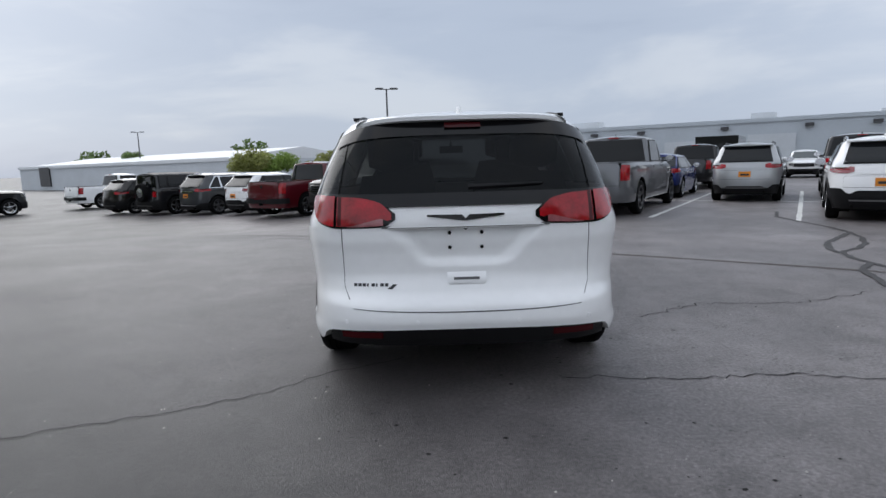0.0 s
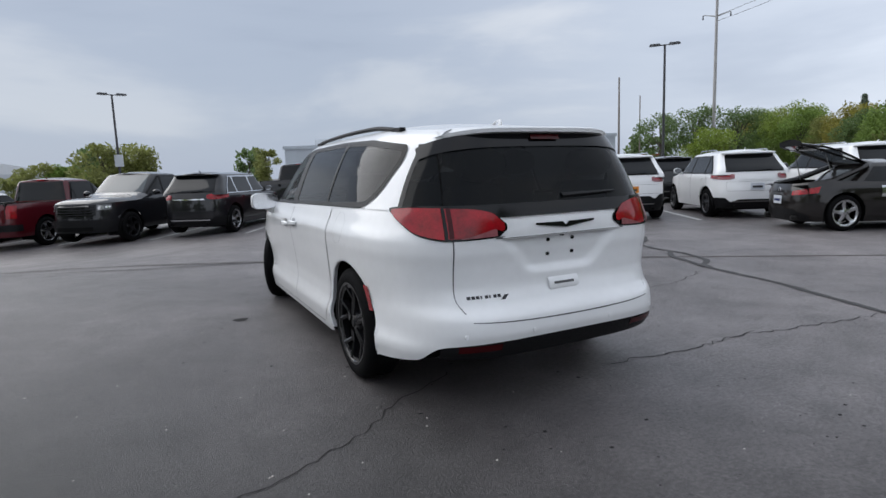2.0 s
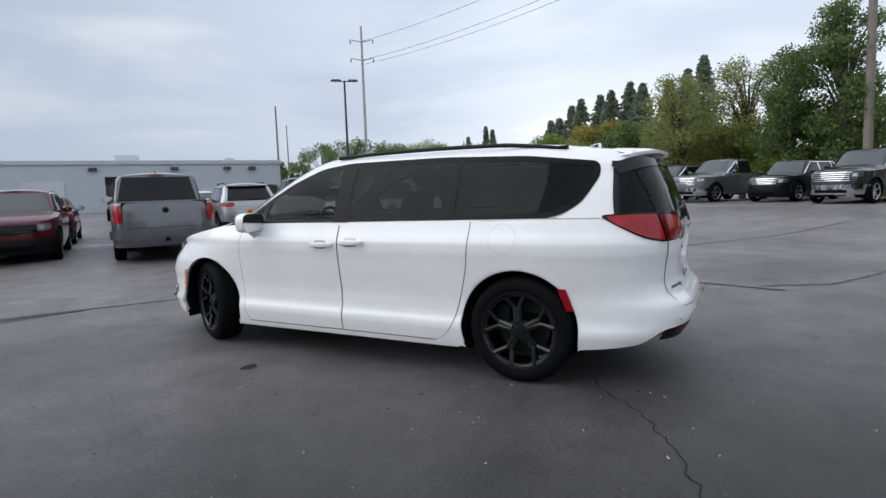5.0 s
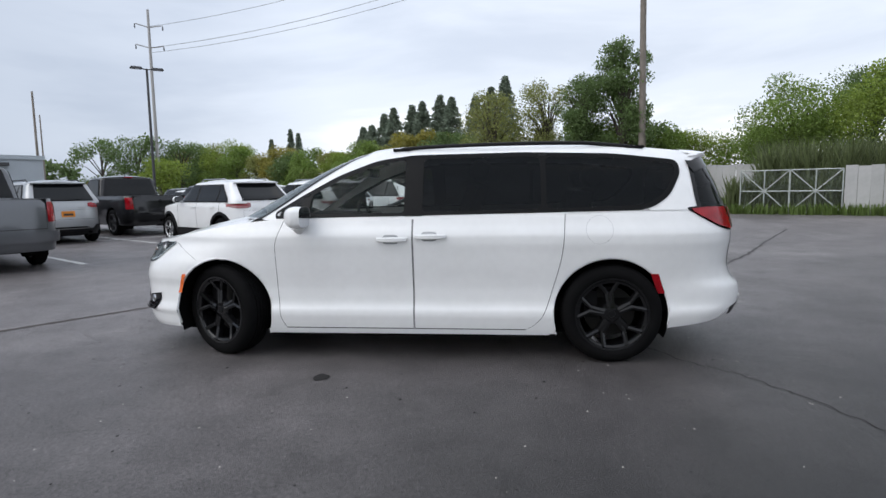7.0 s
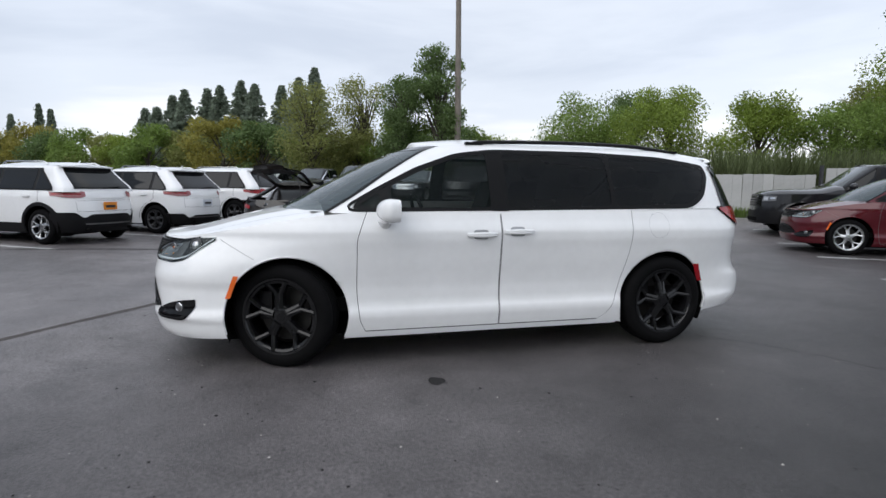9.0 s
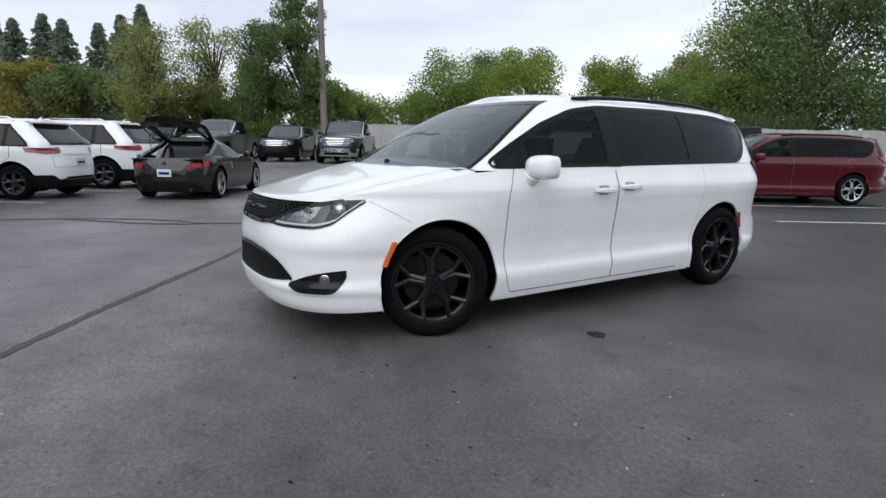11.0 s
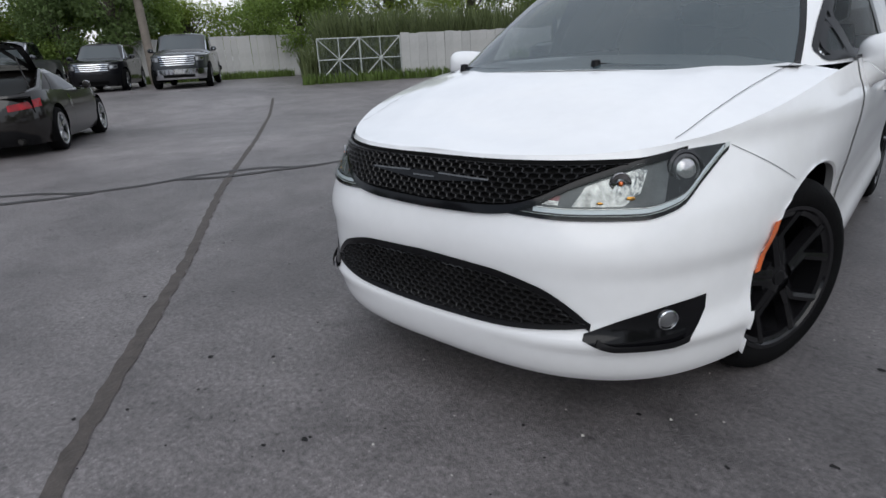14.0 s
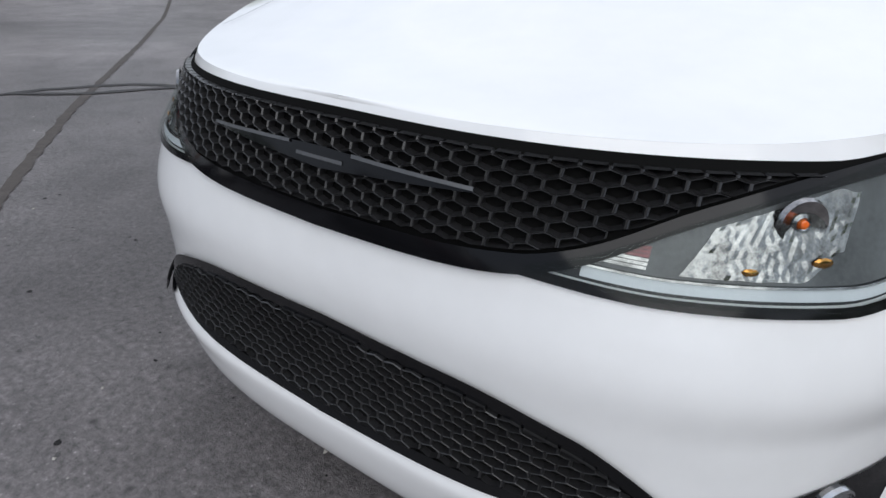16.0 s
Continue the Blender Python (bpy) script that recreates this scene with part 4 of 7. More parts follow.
    for i in range(31):
        f = i / 30
        row = []
        for j in range(13):
            k = j / 12
            d = at_d(0.275 + 0.045 * k + (0.30 - 0.03 * k) * f)
            z0, z1 = h_lo(d) + 0.028 + 0.030 * smoothstep(0.75, 1.0, f), h_hi(d) - 0.016 - 0.012 * smoothstep(0.8, 1.0, f)
            z = z0 + (z1 - z0) * k
            p, nn = low.at(d, z, True)
            q = p + nn * (0.0050 + cut.uniform(-0.0006, 0.0006))
            row.append(tuple(q + Vector((0, 0, cut.uniform(-0.0006, 0.0006)))))
        rows.append(row)
    chamber = part("lamp_reflector", Geo().grid(rows).mirror(), LAMP_CHROME, lamp, smooth=False)
    # small amber discs paint the bulb's reflection onto the chamber
    for f0, k0, wide in ((0.40, 0.12, 0.006), (0.535, 0.20, 0.008)):
        d = at_d(f0)
        z = h_lo(d) + 0.028 + (h_hi(d) - h_lo(d) - 0.044) * k0
        for s in (-1, 1):
            p, nn = low.at(d, z, True)
            m_l = Matrix.Translation((s * p.x, p.y, p.z)) @ Vector((s * nn.x, nn.y, 0.2)).to_track_quat("Z", "Y").to_matrix().to_4x4() @ Matrix.Diagonal((1.6, 0.8, 1, 1))
            part("amber_glint", Geo().lathe([(0.0, 0.0085), (wide * 0.6, 0.0080), (wide, 0.0060)], 9, "z"), AMBER_GLINT, chamber, m=m_l, smooth=False)
    part("lamp_rim", wrap(low, 0.32, tip + 0.005, lambda d: h_lo(d) - 0.008, lambda d: h_lo(d) + 0.004, 0.007, True, 30, 2), GLOSS_BLACK, lamp)
    part("light_strip", wrap(low, at_d(0.10), tip - 0.012, lambda d: h_lo(d) + 0.009, lambda d: min(h_lo(d) + 0.021, h_hi(d) - 0.004), 0.005, True, 34, 2), LIGHT_GUIDE, lamp)
    part("strip_edge", wrap(low, at_d(0.10), at_d(0.86), lambda d: h_lo(d) + 0.022, lambda d: h_lo(d) + 0.0245, 0.0075, True, 30, 1), LAMP_CHROME, lamp)
    for s in (-1, 1):
        p, nn = low.at(at_d(0.785), 0.846, True)
        m_l = Matrix.Translation((s * p.x, p.y, p.z)) @ Vector((s * nn.x, nn.y, 0.25)).to_track_quat("Z", "Y").to_matrix().to_4x4()
        proj = part("projector", Geo().lathe([(0.0, 0.013), (0.014, 0.012), (0.026, 0.008), (0.033, 0.002)], 32, "z"), LENS_CLEAR, lamp, m=m_l)
        part("projector_ring", Geo().lathe([(0.033, 0.001), (0.035, 0.008), (0.040, 0.008), (0.044, 0.002)], 32, "z"), matte_lamp, proj)
        part("projector_shroud", Geo().lathe([(0.044, 0.001), (0.048, 0.005), (0.056, 0.003), (0.058, -0.004)], 32, "z"), LAMP_DARK, proj)
        p, nn = low.at(at_d(0.475), 0.822, True)
        m_l = Matrix.Translation((s * p.x, p.y, p.z)) @ Vector((s * nn.x, nn.y, 0.1)).to_track_quat("Z", "Y").to_matrix().to_4x4()
        bowl = part("reflector_bowl", Geo().lathe([(0.0, 0.004), (0.008, 0.009), (0.012, 0.006), (0.020, 0.008), (0.028, 0.012), (0.031, 0.006)], 18, "z"), LAMP_CHROME, lamp, m=m_l)
        part("amber_bulb", Geo().lathe([(0.0, 0.014), (0.005, 0.012), (0.007, 0.004)], 14, "z"), AMBER, bowl)
    part("lamp_cover", wrap(low, 0.325, tip, h_lo, h_hi, 0.013, True, 30, 6), LAMPGLASS, lamp)
    l_lo = ease([(0.0, 0.380), (0.3, 0.386), (0.50, 0.405), (0.56, 0.414)])
    l_hi = ease([(0.0, 0.568), (0.25, 0.558), (0.42, 0.520), (0.53, 0.452), (0.57, 0.415)])
    lower = part("lower_grille", wrap(low, 0, 0.56, l_lo, l_hi, 0.002, True, 30, 6), UNDER, van)
    part("lower_grille_mesh", hex_mesh(low, 0.545, lambda d: l_lo(d) + 0.012, lambda d: l_hi(d) - 0.016, 0.034, 0.0160, 0.013, depth=0.010), GRILLE, lower, angle=20)
    part("lower_grille_upper_trim", wrap(low, 0, 0.575, lambda d: l_hi(d) - 0.016, lambda d: l_hi(d) + 0.008, 0.010, True, 34, 3), GLOSS_BLACK, lower)
    part("lower_grille_lower_trim", wrap(low, 0, 0.575, lambda d: l_lo(d) - 0.006, lambda d: l_lo(d) + 0.010, 0.009, True, 34, 2), TRIM, lower)
    f_lo = ease([(0.56, 0.372), (0.66, 0.335), (pod_e - 0.12, 0.335), (pod_e - 0.05, 0.350), (pod_e, 0.44)])
    f_hi = ease([(0.56, 0.392), (0.68, 0.440), (0.80, 0.470), (pod_e, 0.486)])
    pod = part("fog_light_pod", wrap(low, 0.56, pod_e, f_lo, f_hi, 0.004, True, 20, 6), GLOSS_BLACK, van)
    part("pod_shelf", wrap(low, 0.60, pod_e - 0.05, lambda d: f_lo(d) + 0.008, lambda d: f_lo(d) + 0.028, 0.016, True, 16, 3), TRIM, pod)
    for s in (-1, 1):
        p, nn = low.at(fog, 0.425, True)
        m_l = Matrix.Translation((s * p.x, p.y, p.z)) @ Vector((s * nn.x, nn.y, 0)).to_track_quat("Z", "Y").to_matrix().to_4x4()
        fl = part("fog_lamp", Geo().lathe([(0.0, 0.014), (0.016, 0.012), (0.026, 0.006), (0.027, 0.0)], 28, "z"), matte_lamp, pod, m=m_l)
        part("fog_lamp_ring", Geo().lathe([(0.025, 0.006), (0.028, 0.012), (0.032, 0.010), (0.034, 0.0)], 28, "z"), CHROME, fl)
        blade = [(-0.12, 1.435, 1.112), (-0.28, 1.42, 1.104), (-0.52, 1.36, 1.094)] if s < 0 else [(0.66, 1.32, 1.106), (0.45, 1.38, 1.100), (0.18, 1.41, 1.100)]
        wip = part("wiper_arm", Geo().tube(blade, [0.008, 0.005, 0.003], 6), TRIM, van)
        part("wiper_pivot", Geo().lathe([(0.0, 0.02), (0.018, 0.016), (0.024, -0.02)], 12, "z", blade[0]), TRIM, wip)

    # wheels
    for s in (-1, 1):
        for y, st in ((-1.54, 0.0), (1.463, steer)):
            wheel(0.365, 0.24, 0.268, rims, 5, van, pose(s * (0.81 if y > 0 else 0.855), y, 0.365, 0, 0, (180 if s > 0 else 0) + st))
    # cabin
    part("cabin_floor", Geo().box((0, -0.5, 0.42), (1.7, 3.6, 0.1)).box((0, -0.4, 0.72), (1.7, 2.8, 0.02)), UNDER, van)
    rows = [[(x, y - 0.08 * abs(x), z) for x in (-0.82, -0.4, 0, 0.4, 0.82)] for y, z in ((0.52, 0.70), (0.50, 0.98), (0.62, 1.075), (1.35, 1.085))]
    part("dashboard", Geo().grid(rows), CABIN, van)
    wh = [(0.19 * math.cos(a), 0.06 * math.sin(a), 0.17 * math.sin(a)) for a in [2 * math.pi * k / 24 for k in range(25)]]
    part("steering_wheel", Geo().tube(wh, 0.015, 8).box((0, 0.02, 0), (0.34, 0.02, 0.03)), CABIN, van, m=pose(-0.40, 0.40, 1.03))
    for x in (-0.40, 0.40):
        seat(van, x, -0.15, 0.62, 0.52)
        seat(van, x, -1.05, 0.62, 0.50, 0.56)
        seat(van, x, -1.85, 0.66, 0.50, 0.50)
    part("rear_view_mirror", Geo().box((0, 0.42, 1.45), (0.24, 0.03, 0.07)).tube([(0, 0.43, 1.47), (0, 0.56, 1.53)], 0.012, 6), UNDER, van)
    return van


matte_lamp = matte("grey_lamp_housing", (0.13, 0.132, 0.138), 0.30, 0.2, vary=0.4, scale=18)

import functools


# ---------------------------------------------------------------- other vehicles
KINDS = {
    # length, half width, height, wheelbase, tyre radius, belt, bonnet front height, cowl y, roof front y, roof rear y, rear glass base y
    "suv": (4.35, 0.885, 1.64, 2.64, 0.35, 1.06, 0.95, 0.85, 0.28, -1.62, -2.06),
    "big_suv": (4.70, 0.93, 1.72, 2.86, 0.38, 1.10, 1.02, 0.98, 0.42, -1.78, -2.20),
    "sedan": (4.60, 0.90, 1.50, 2.70, 0.33, 0.98, 0.82, 0.95, 0.25, -1.45, -2.0),
    "boxy": (4.50, 0.93, 1.84, 2.75, 0.40, 1.18, 1.08, 0.55, 0.40, -2.10, -2.16),
    "pickup": (5.85, 1.00, 1.94, 3.66, 0.41, 1.24, 1.16, 1.24, 0.50, -0.62, -0.78),
}


@functools.lru_cache(None)
def car_shell(kind):
    L, W, H, WB, R, belt, hood, cowl, rf, rr, rg = KINDS[kind]
    h = L / 2
    square = kind in ("boxy", "pickup")
    ra, rb = (5.0, 12) if square else (3.6, 7)
    fa, fb = (3.4, 3.8) if square else (3.2, 2.6)
    if kind in ("suv", "big_suv"):
        ra, rb = 3.0, 5.0
    low = Shell([(0.20, W * 0.93, -h + 0.10, h - 0.10, ra, rb, fa, fb), (0.42, W * 0.985, -h + 0.01, h, ra, rb, fa, fb), (0.62, W, -h, h, ra, rb, fa, fb),
                 (belt - 0.12, W * 0.995, -h + 0.04, h - 0.06, ra, rb, fa, fb), (belt, W * 0.965, -h + 0.07, h - 0.12, ra, rb, fa, fb), (belt + 0.06, W * 0.95, -h + 0.09, h - 0.2, ra, rb, fa, fb)], count=80)
    top = H - 0.09
    k = 1.0 if square else 0.0
    up = Shell([(belt - 0.03, W * 0.955, rg, cowl + 0.06, 4, 9, 3, 7), (belt + 0.04, W * 0.94, rg + 0.01, cowl, 4, 9, 3, 7),
                ((belt + top) / 2, W * (0.84 + 0.05 * k), (rg + rr) / 2, (cowl + rf) / 2 + 0.03, 4, 9, 3, 7), (top - 0.05, W * (0.755 + 0.08 * k), rr - 0.02, rf + 0.06, 4, 9, 3, 7), (top, W * (0.70 + 0.08 * k), rr, rf, 4, 8, 3, 6)],
               rear_mid=min(-0.3, rr + 0.25), front_mid=-0.1, count=80)
    return low, up


def vehicle(kind, body_paint, label, m, category="car", rims=None, plate=None, cladding=False, rails=False, black_roof=False, chrome=False, spare=False, group="parked vehicles", open_bed=True, rear_red=True):
    L, W, H, WB, R, belt, hood, cowl, rf, rr, rg = KINDS[kind]
    rims = rims or RIM_DARK
    h = L / 2
    low, up = car_shell(kind)
    names = {"suv": "sport_utility_car", "big_suv": "sport_utility_car", "sedan": "sedan_car", "boxy": "off_road_car", "pickup": "pickup_truck"}
    car = thing(names[kind], label, category, m, group)
    axle_f = h - (L - WB) * (0.52 if kind in ("suv", "big_suv") else 0.46 if kind != "pickup" else 0.44)
    axle_r = axle_f - WB
    clear = 0.24 if kind != "pickup" else 0.34
    if kind == "sedan":
        clear = 0.18
    soft = 0.075 if kind in ("pickup", "boxy") else 0.035
    hood_line = ease([(-h, belt), (cowl - 0.1, belt - 0.01), (cowl + 0.30, belt - 0.03 - soft), (h - 0.35, hood + 0.01 - soft), (h - 0.10, hood - 0.02 - soft), (h, hood - 0.09 - soft)])
    skin = low.skin(lambda y: clear, hood_line, 16)
    arches = [(axle_f, R), (axle_r, R)]
    g = cut_round(skin, arches, R + 0.075)
    body = part("body", g.mirror(), body_paint, car, angle=45)
    for cy, cz in arches:
        part("wheel_arch_liner", arch_liner(cy, cz, R + 0.08, W * 0.55, W * 0.955), UNDER, car)
        if cladding or kind in ("boxy",):
            rows = []
            for k in range(21):
                a = radians(-12 + 204 * k / 20)
                rows.append([(low.side(cy + q * math.cos(a), max(cz + q * math.sin(a), 0.2)) + o, cy + q * math.cos(a), cz + q * math.sin(a)) for q, o in ((R + 0.06, 0.0), (R + 0.07, 0.02), (R + 0.13, 0.018), (R + 0.14, 0.0))])
            part("arch_cladding", Geo().grid(rows).mirror(), TRIM, car)
    if cladding or kind == "boxy":
        part("sill_cladding", flank(low, lambda z: axle_r + R + 0.05, lambda z: axle_f - R - 0.05, lambda f: clear - 0.01, lambda f: clear + 0.18, 0.012, 14, 4, both=True, sign=1), TRIM, car)
    part("underbody", Geo().box((0, 0, clear + 0.06), (W * 1.5, L * 0.86, 0.2)), UNDER, car)
    # bonnet
    rows = []
    for i in range(17):
        y = (h - 0.02) + (cowl - 0.15 - h) * (i / 16) ** 1.25
        zt = hood_line(y)
        xe = low.side(min(y, h - 0.075), zt)
        cr = 0.05 * smoothstep(h, h - 0.7, y) + soft * smoothstep(h + 0.05, h - 0.25, y)
        rows.append([(xe * j / 12, y - 0.0, zt + cr * (1 - (j / 12) ** 5)) for j in range(13)])
    part("hood", Geo().grid(rows).mirror(), body_paint, car, angle=50)
    # cab
    top = H - 0.09
    skin = up.skin(lambda y: belt - 0.02, lambda y: top, 10)
    cab = part("cab", Geo().grid(skin).mirror(), body_paint, car, angle=45)
    edge = skin[-1]
    rows = [[(x * (1 - k / 8), y, z + 0.085 * (1 - (1 - k / 8) ** 2.4) * (0.45 + 0.55 * smoothstep(rr - 0.05, rr + 0.4, y) * smoothstep(rf + 0.05, rf - 0.5, y))) for x, y, z in edge] for k in range(9)]
    part("roof", Geo().grid(rows).mirror(), TRIM if black_roof else body_paint, car, angle=50)
    # glass
    zb, zt = belt + 0.03, top - 0.075
    part("windscreen", wrapz(up, zb - 0.01, top - 0.03, lambda z: 0, lambda z: W * (0.80 - 0.16 * (z - zb) / (zt - zb)), 0.005, True, 12, 6), SHIELD_FAR, car)
    gz0, gz1 = zb + (0.02 if kind != "pickup" else 0.0), top - 0.06
    wide = 0.70 if kind in ("suv", "big_suv") else 0.80
    part("rear_window_edge", wrapz(up, gz0 - 0.01, gz1 + 0.03, lambda z: 0, lambda z: W * (wide + 0.05 - 0.12 * (z - zb) / (zt - zb)), 0.006, False, 12, 6), GLOSS_BLACK, car)
    part("rear_window", wrapz(up, gz0 + 0.02, gz1 - 0.02, lambda z: 0, lambda z: W * (wide - 0.12 * (z - zb) / (zt - zb)), 0.011, False, 12, 6), FARGLASS, car)
    if kind in ("suv", "big_suv"):
        part("spoiler", Geo().grid([[(up.at(W * 0.72 * j / 10, top)[0].x, up.at(W * 0.72 * j / 10, top)[0].y + dy, top + dz) for j in range(11)] for dy, dz in ((0.12, 0.03), (-0.10, 0.005), (-0.10, -0.02), (0.02, -0.045))]).mirror(), body_paint, car)
    slant_f = lambda z: up.front(W * 0.70, z) - 0.14
    slant_r = lambda z: up.rear(W * 0.4, z) + (0.40 if kind in ("suv", "big_suv") else 0.16)
    b1 = (cowl + rr) / 2 + (0.15 if kind != "pickup" else 0.05)
    cuts = [(slant_f, lambda z: b1 + 0.05), (lambda z: b1 - 0.05, (lambda z: b1 - 0.95) if kind in ("suv", "big_suv", "boxy") else slant_r)]
    if kind in ("suv", "big_suv", "boxy"):
        cuts.append((lambda z: b1 - 1.03, slant_r))
    part("window_surround", flank(up, lambda z: slant_r(z) - 0.05, lambda z: slant_f(z) + 0.06, lambda f: zb - 0.025, lambda f: zt + 0.03, 0.012, 18, 6, both=True, sign=1), CHROME if chrome else TRIM, car)
    for a, b in cuts:
        part("side_window", flank(up, b, a, lambda f: zb, lambda f: zt, 0.017, 8, 5, both=True, sign=1), FARGLASS, car)
    # doors
    lines = [lambda z: cowl - 0.12 + 0.0 * z, lambda z: b1, (lambda z: axle_r + math.sqrt(max((R + 0.10) ** 2 - (z - R) ** 2, 0.0)) + 0.02) if kind != "pickup" else (lambda z: rg + 0.02)]
    for ln in lines:
        part("door_seam", flank(low, ln, lambda z, ln=ln: ln(z) + 0.010, lambda f: clear + 0.14, lambda f: belt, 0.002, 1, 10, both=True, sign=1), SEAM_DARK, body)
    for y in (b1 + 0.16, b1 - 0.80):
        part("door_handle", Geo().box((low.side(y, belt - 0.11) + 0.018, y, belt - 0.11), (0.025, 0.20, 0.028)).mirror(), CHROME if chrome else body_paint, car)
    for s in (-1, 1):
        rows = []
        for k in range(7):
            t = k / 6
            r = math.sin(math.pi * (0.05 + 0.62 * t)) ** 0.6
            rows.append([(s * (W + 0.10 + 0.11 * r * math.cos(a)), cowl - 0.30 + 0.08 - 0.14 * t, belt + 0.08 + 0.085 * r * math.sin(a)) for a in [2 * math.pi * j / 12 for j in range(12)]])
        mir = part("door_mirror", Geo().grid(rows, close=True).box((s * (W + 0.0), cowl - 0.31, belt + 0.02), (0.12, 0.05, 0.05)), TRIM if kind in ("boxy",) else body_paint, car)
        part("mirror_glass", Geo().grid([[(p[0], p[1] - 0.004, p[2]) for p in rows[-1]], [(s * (W + 0.10), rows[-1][0][1] - 0.004, belt + 0.08)] * 12], close=True), CHROME, mir)
    # rear
    if kind == "pickup":
        tz0, tz1 = belt - 0.40, belt - 0.05
        part("tail_light", wrap(low, W * 0.80, W * 0.80 + 0.24, lambda d: tz0, lambda d: tz1, 0.012, n=6, m=4), LENS_RED, car)
        part("tailgate_seam", wrap(low, 0, W * 0.785, lambda d: 0.72, lambda d: belt - 0.005, 0.001, n=10, m=4), SEAM_DARK, car)
        gate = part("tailgate", wrap(low, 0, W * 0.775, lambda d: 0.73, lambda d: belt - 0.01, 0.008, n=14, m=6), body_paint, car)
        part("tailgate_badge", Geo().lathe([(0.0, -0.01), (0.055, -0.008), (0.062, 0.004)], 16, "y", (0, -h + 0.02, belt - 0.17)), TRIM, gate)
        part("rear_bumper", wrap(low, 0, W + 0.15, lambda d: 0.50, lambda d: 0.68 - 0.04 * (d < 0.35), 0.06, n=22, m=4), CHROME if chrome else (GREY_PAINT if body_paint in (GREY_PAINT,) else TRIM), car)
        # load bed
        g = Geo()
        x, y0, y1 = W * 0.80, -h + 0.10, rg - 0.08
        g.grid([[(x, y0, belt - 0.02), (x, y1, belt - 0.02)], [(x, y0, 0.80), (x, y1, 0.80)], [(-x, y0, 0.80), (-x, y1, 0.80)], [(-x, y0, belt - 0.02), (-x, y1, belt - 0.02)]])
        g.grid([[(-x, y1, belt - 0.02), (x, y1, belt - 0.02)], [(-x, y1, 0.8), (x, y1, 0.8)]])
        g.grid([[(-x, y0, belt - 0.02), (x, y0, belt - 0.02)], [(-x, y0, 0.8), (x, y0, 0.8)]])
        part("load_bed", g, TRIM, car, smooth=False)
        rows = []
        for f in range(13):
            y = -h + 0.08 + (rg + 0.06 + h - 0.08) * f / 12
            rows.append([(low.side(y, belt) + 0.004, y, belt - 0.02), (low.side(y, belt) - 0.01, y, belt + 0.008), (x - 0.01, y, belt + 0.006), (x - 0.01, y, belt - 0.03)])
        part("bed_rail", Geo().grid(rows).mirror(), TRIM, car)
        part("high_brake_light", Geo().box((0, rr - 0.03, top + 0.02), (0.26, 0.03, 0.03)), LENS_RED, car)
        part("hitch", Geo().box((0, -h - 0.03, 0.48), (0.08, 0.14, 0.08)), UNDER, car)
    else:
        z0, z1 = belt - 0.17, belt - 0.015
        if kind == "boxy":
            part("tail_light", wrap(low, W * 0.72, W * 0.72 + 0.16, lambda d: belt - 0.38, lambda d: belt - 0.15, 0.03, n=4, m=4), LENS_RED, car)
        else:
            tl = part("tail_light", wrap(low, W * 0.54, W + 0.22, lambda d: z0 + 0.035 + 0.035 * smoothstep(W * 0.85, W + 0.2, d) + 0.03 * smoothstep(W * 0.66, W * 0.54, d), lambda d: z1 + 0.02 - 0.02 * smoothstep(W * 0.66, W * 0.54, d), 0.012, n=18, m=4), (LENS_SMOKE if body_paint == WHITE else LENS_RED) if rear_red else LENS_RED, car)
            part("tail_light_strip", wrap(low, W * 0.62, W + 0.18, lambda d: z0 + 0.095, lambda d: z0 + 0.125, 0.016, n=14, m=2), LENS_RED, tl)
        gate = part("tailgate", wrap(low, 0, W * 0.74, lambda d: 0.66, lambda d: belt - 0.19, 0.004, n=14, m=6), body_paint, car)
        part("tailgate_trim", wrap(low, 0, W * 0.48, lambda d: belt - 0.15, lambda d: belt - 0.115, 0.014, n=10, m=2), CHROME if chrome else body_paint, gate)
        part("tailgate_seam", wrap(low, 0, W * 0.744, lambda d: 0.655, lambda d: belt - 0.187, 0.001, n=12, m=3), SEAM_DARK, body)
        part("rear_bumper", wrap(low, 0, W + 0.28, lambda d: clear + 0.0, lambda d: clear + (0.36 if cladding else 0.22) - 0.06 * smoothstep(W * 0.45, W * 0.6, d) + 0.10 * smoothstep(W * 0.62, W * 0.80, d), 0.016, n=30, m=4), TRIM, car)
        part("bumper_strip", wrap(low, 0, W * 0.60, lambda d: clear + 0.155, lambda d: clear + 0.185, 0.026, n=12, m=2), CHROME if chrome else STEEL, car)
        part("bumper_lip", wrap(low, 0, W * 0.75, lambda d: clear + 0.02, lambda d: clear + 0.07, 0.03, n=12, m=2), TRIM, car)
        part("rear_wiper", Geo().tube([(0.0, up.rear(0, zb + 0.03) - 0.02, zb + 0.035), (0.36, up.rear(0.36, zb + 0.05) - 0.018, zb + 0.06)], [0.014, 0.007], 6), TRIM, car)
        for s in (-1, 1):
            part("exhaust_tip", Geo().tube([(s * W * 0.55, -h + 0.10, clear + 0.06), (s * W * 0.55, -h - 0.005, clear + 0.06)], 0.03, 10), UNDER, car)
    if plate:
        pz = belt - 0.30 if kind != "pickup" else 0.60
        py = low.rear(0.0, pz) - (0.02 if kind != "pickup" else 0.10)
        pl = part("number_plate", Geo().box((0, py, pz), (0.31, 0.012, 0.155)), plate, car)
        part("plate_bar", Geo().box((0, py - 0.008, pz - 0.01), (0.22, 0.004, 0.05)), INK, pl)
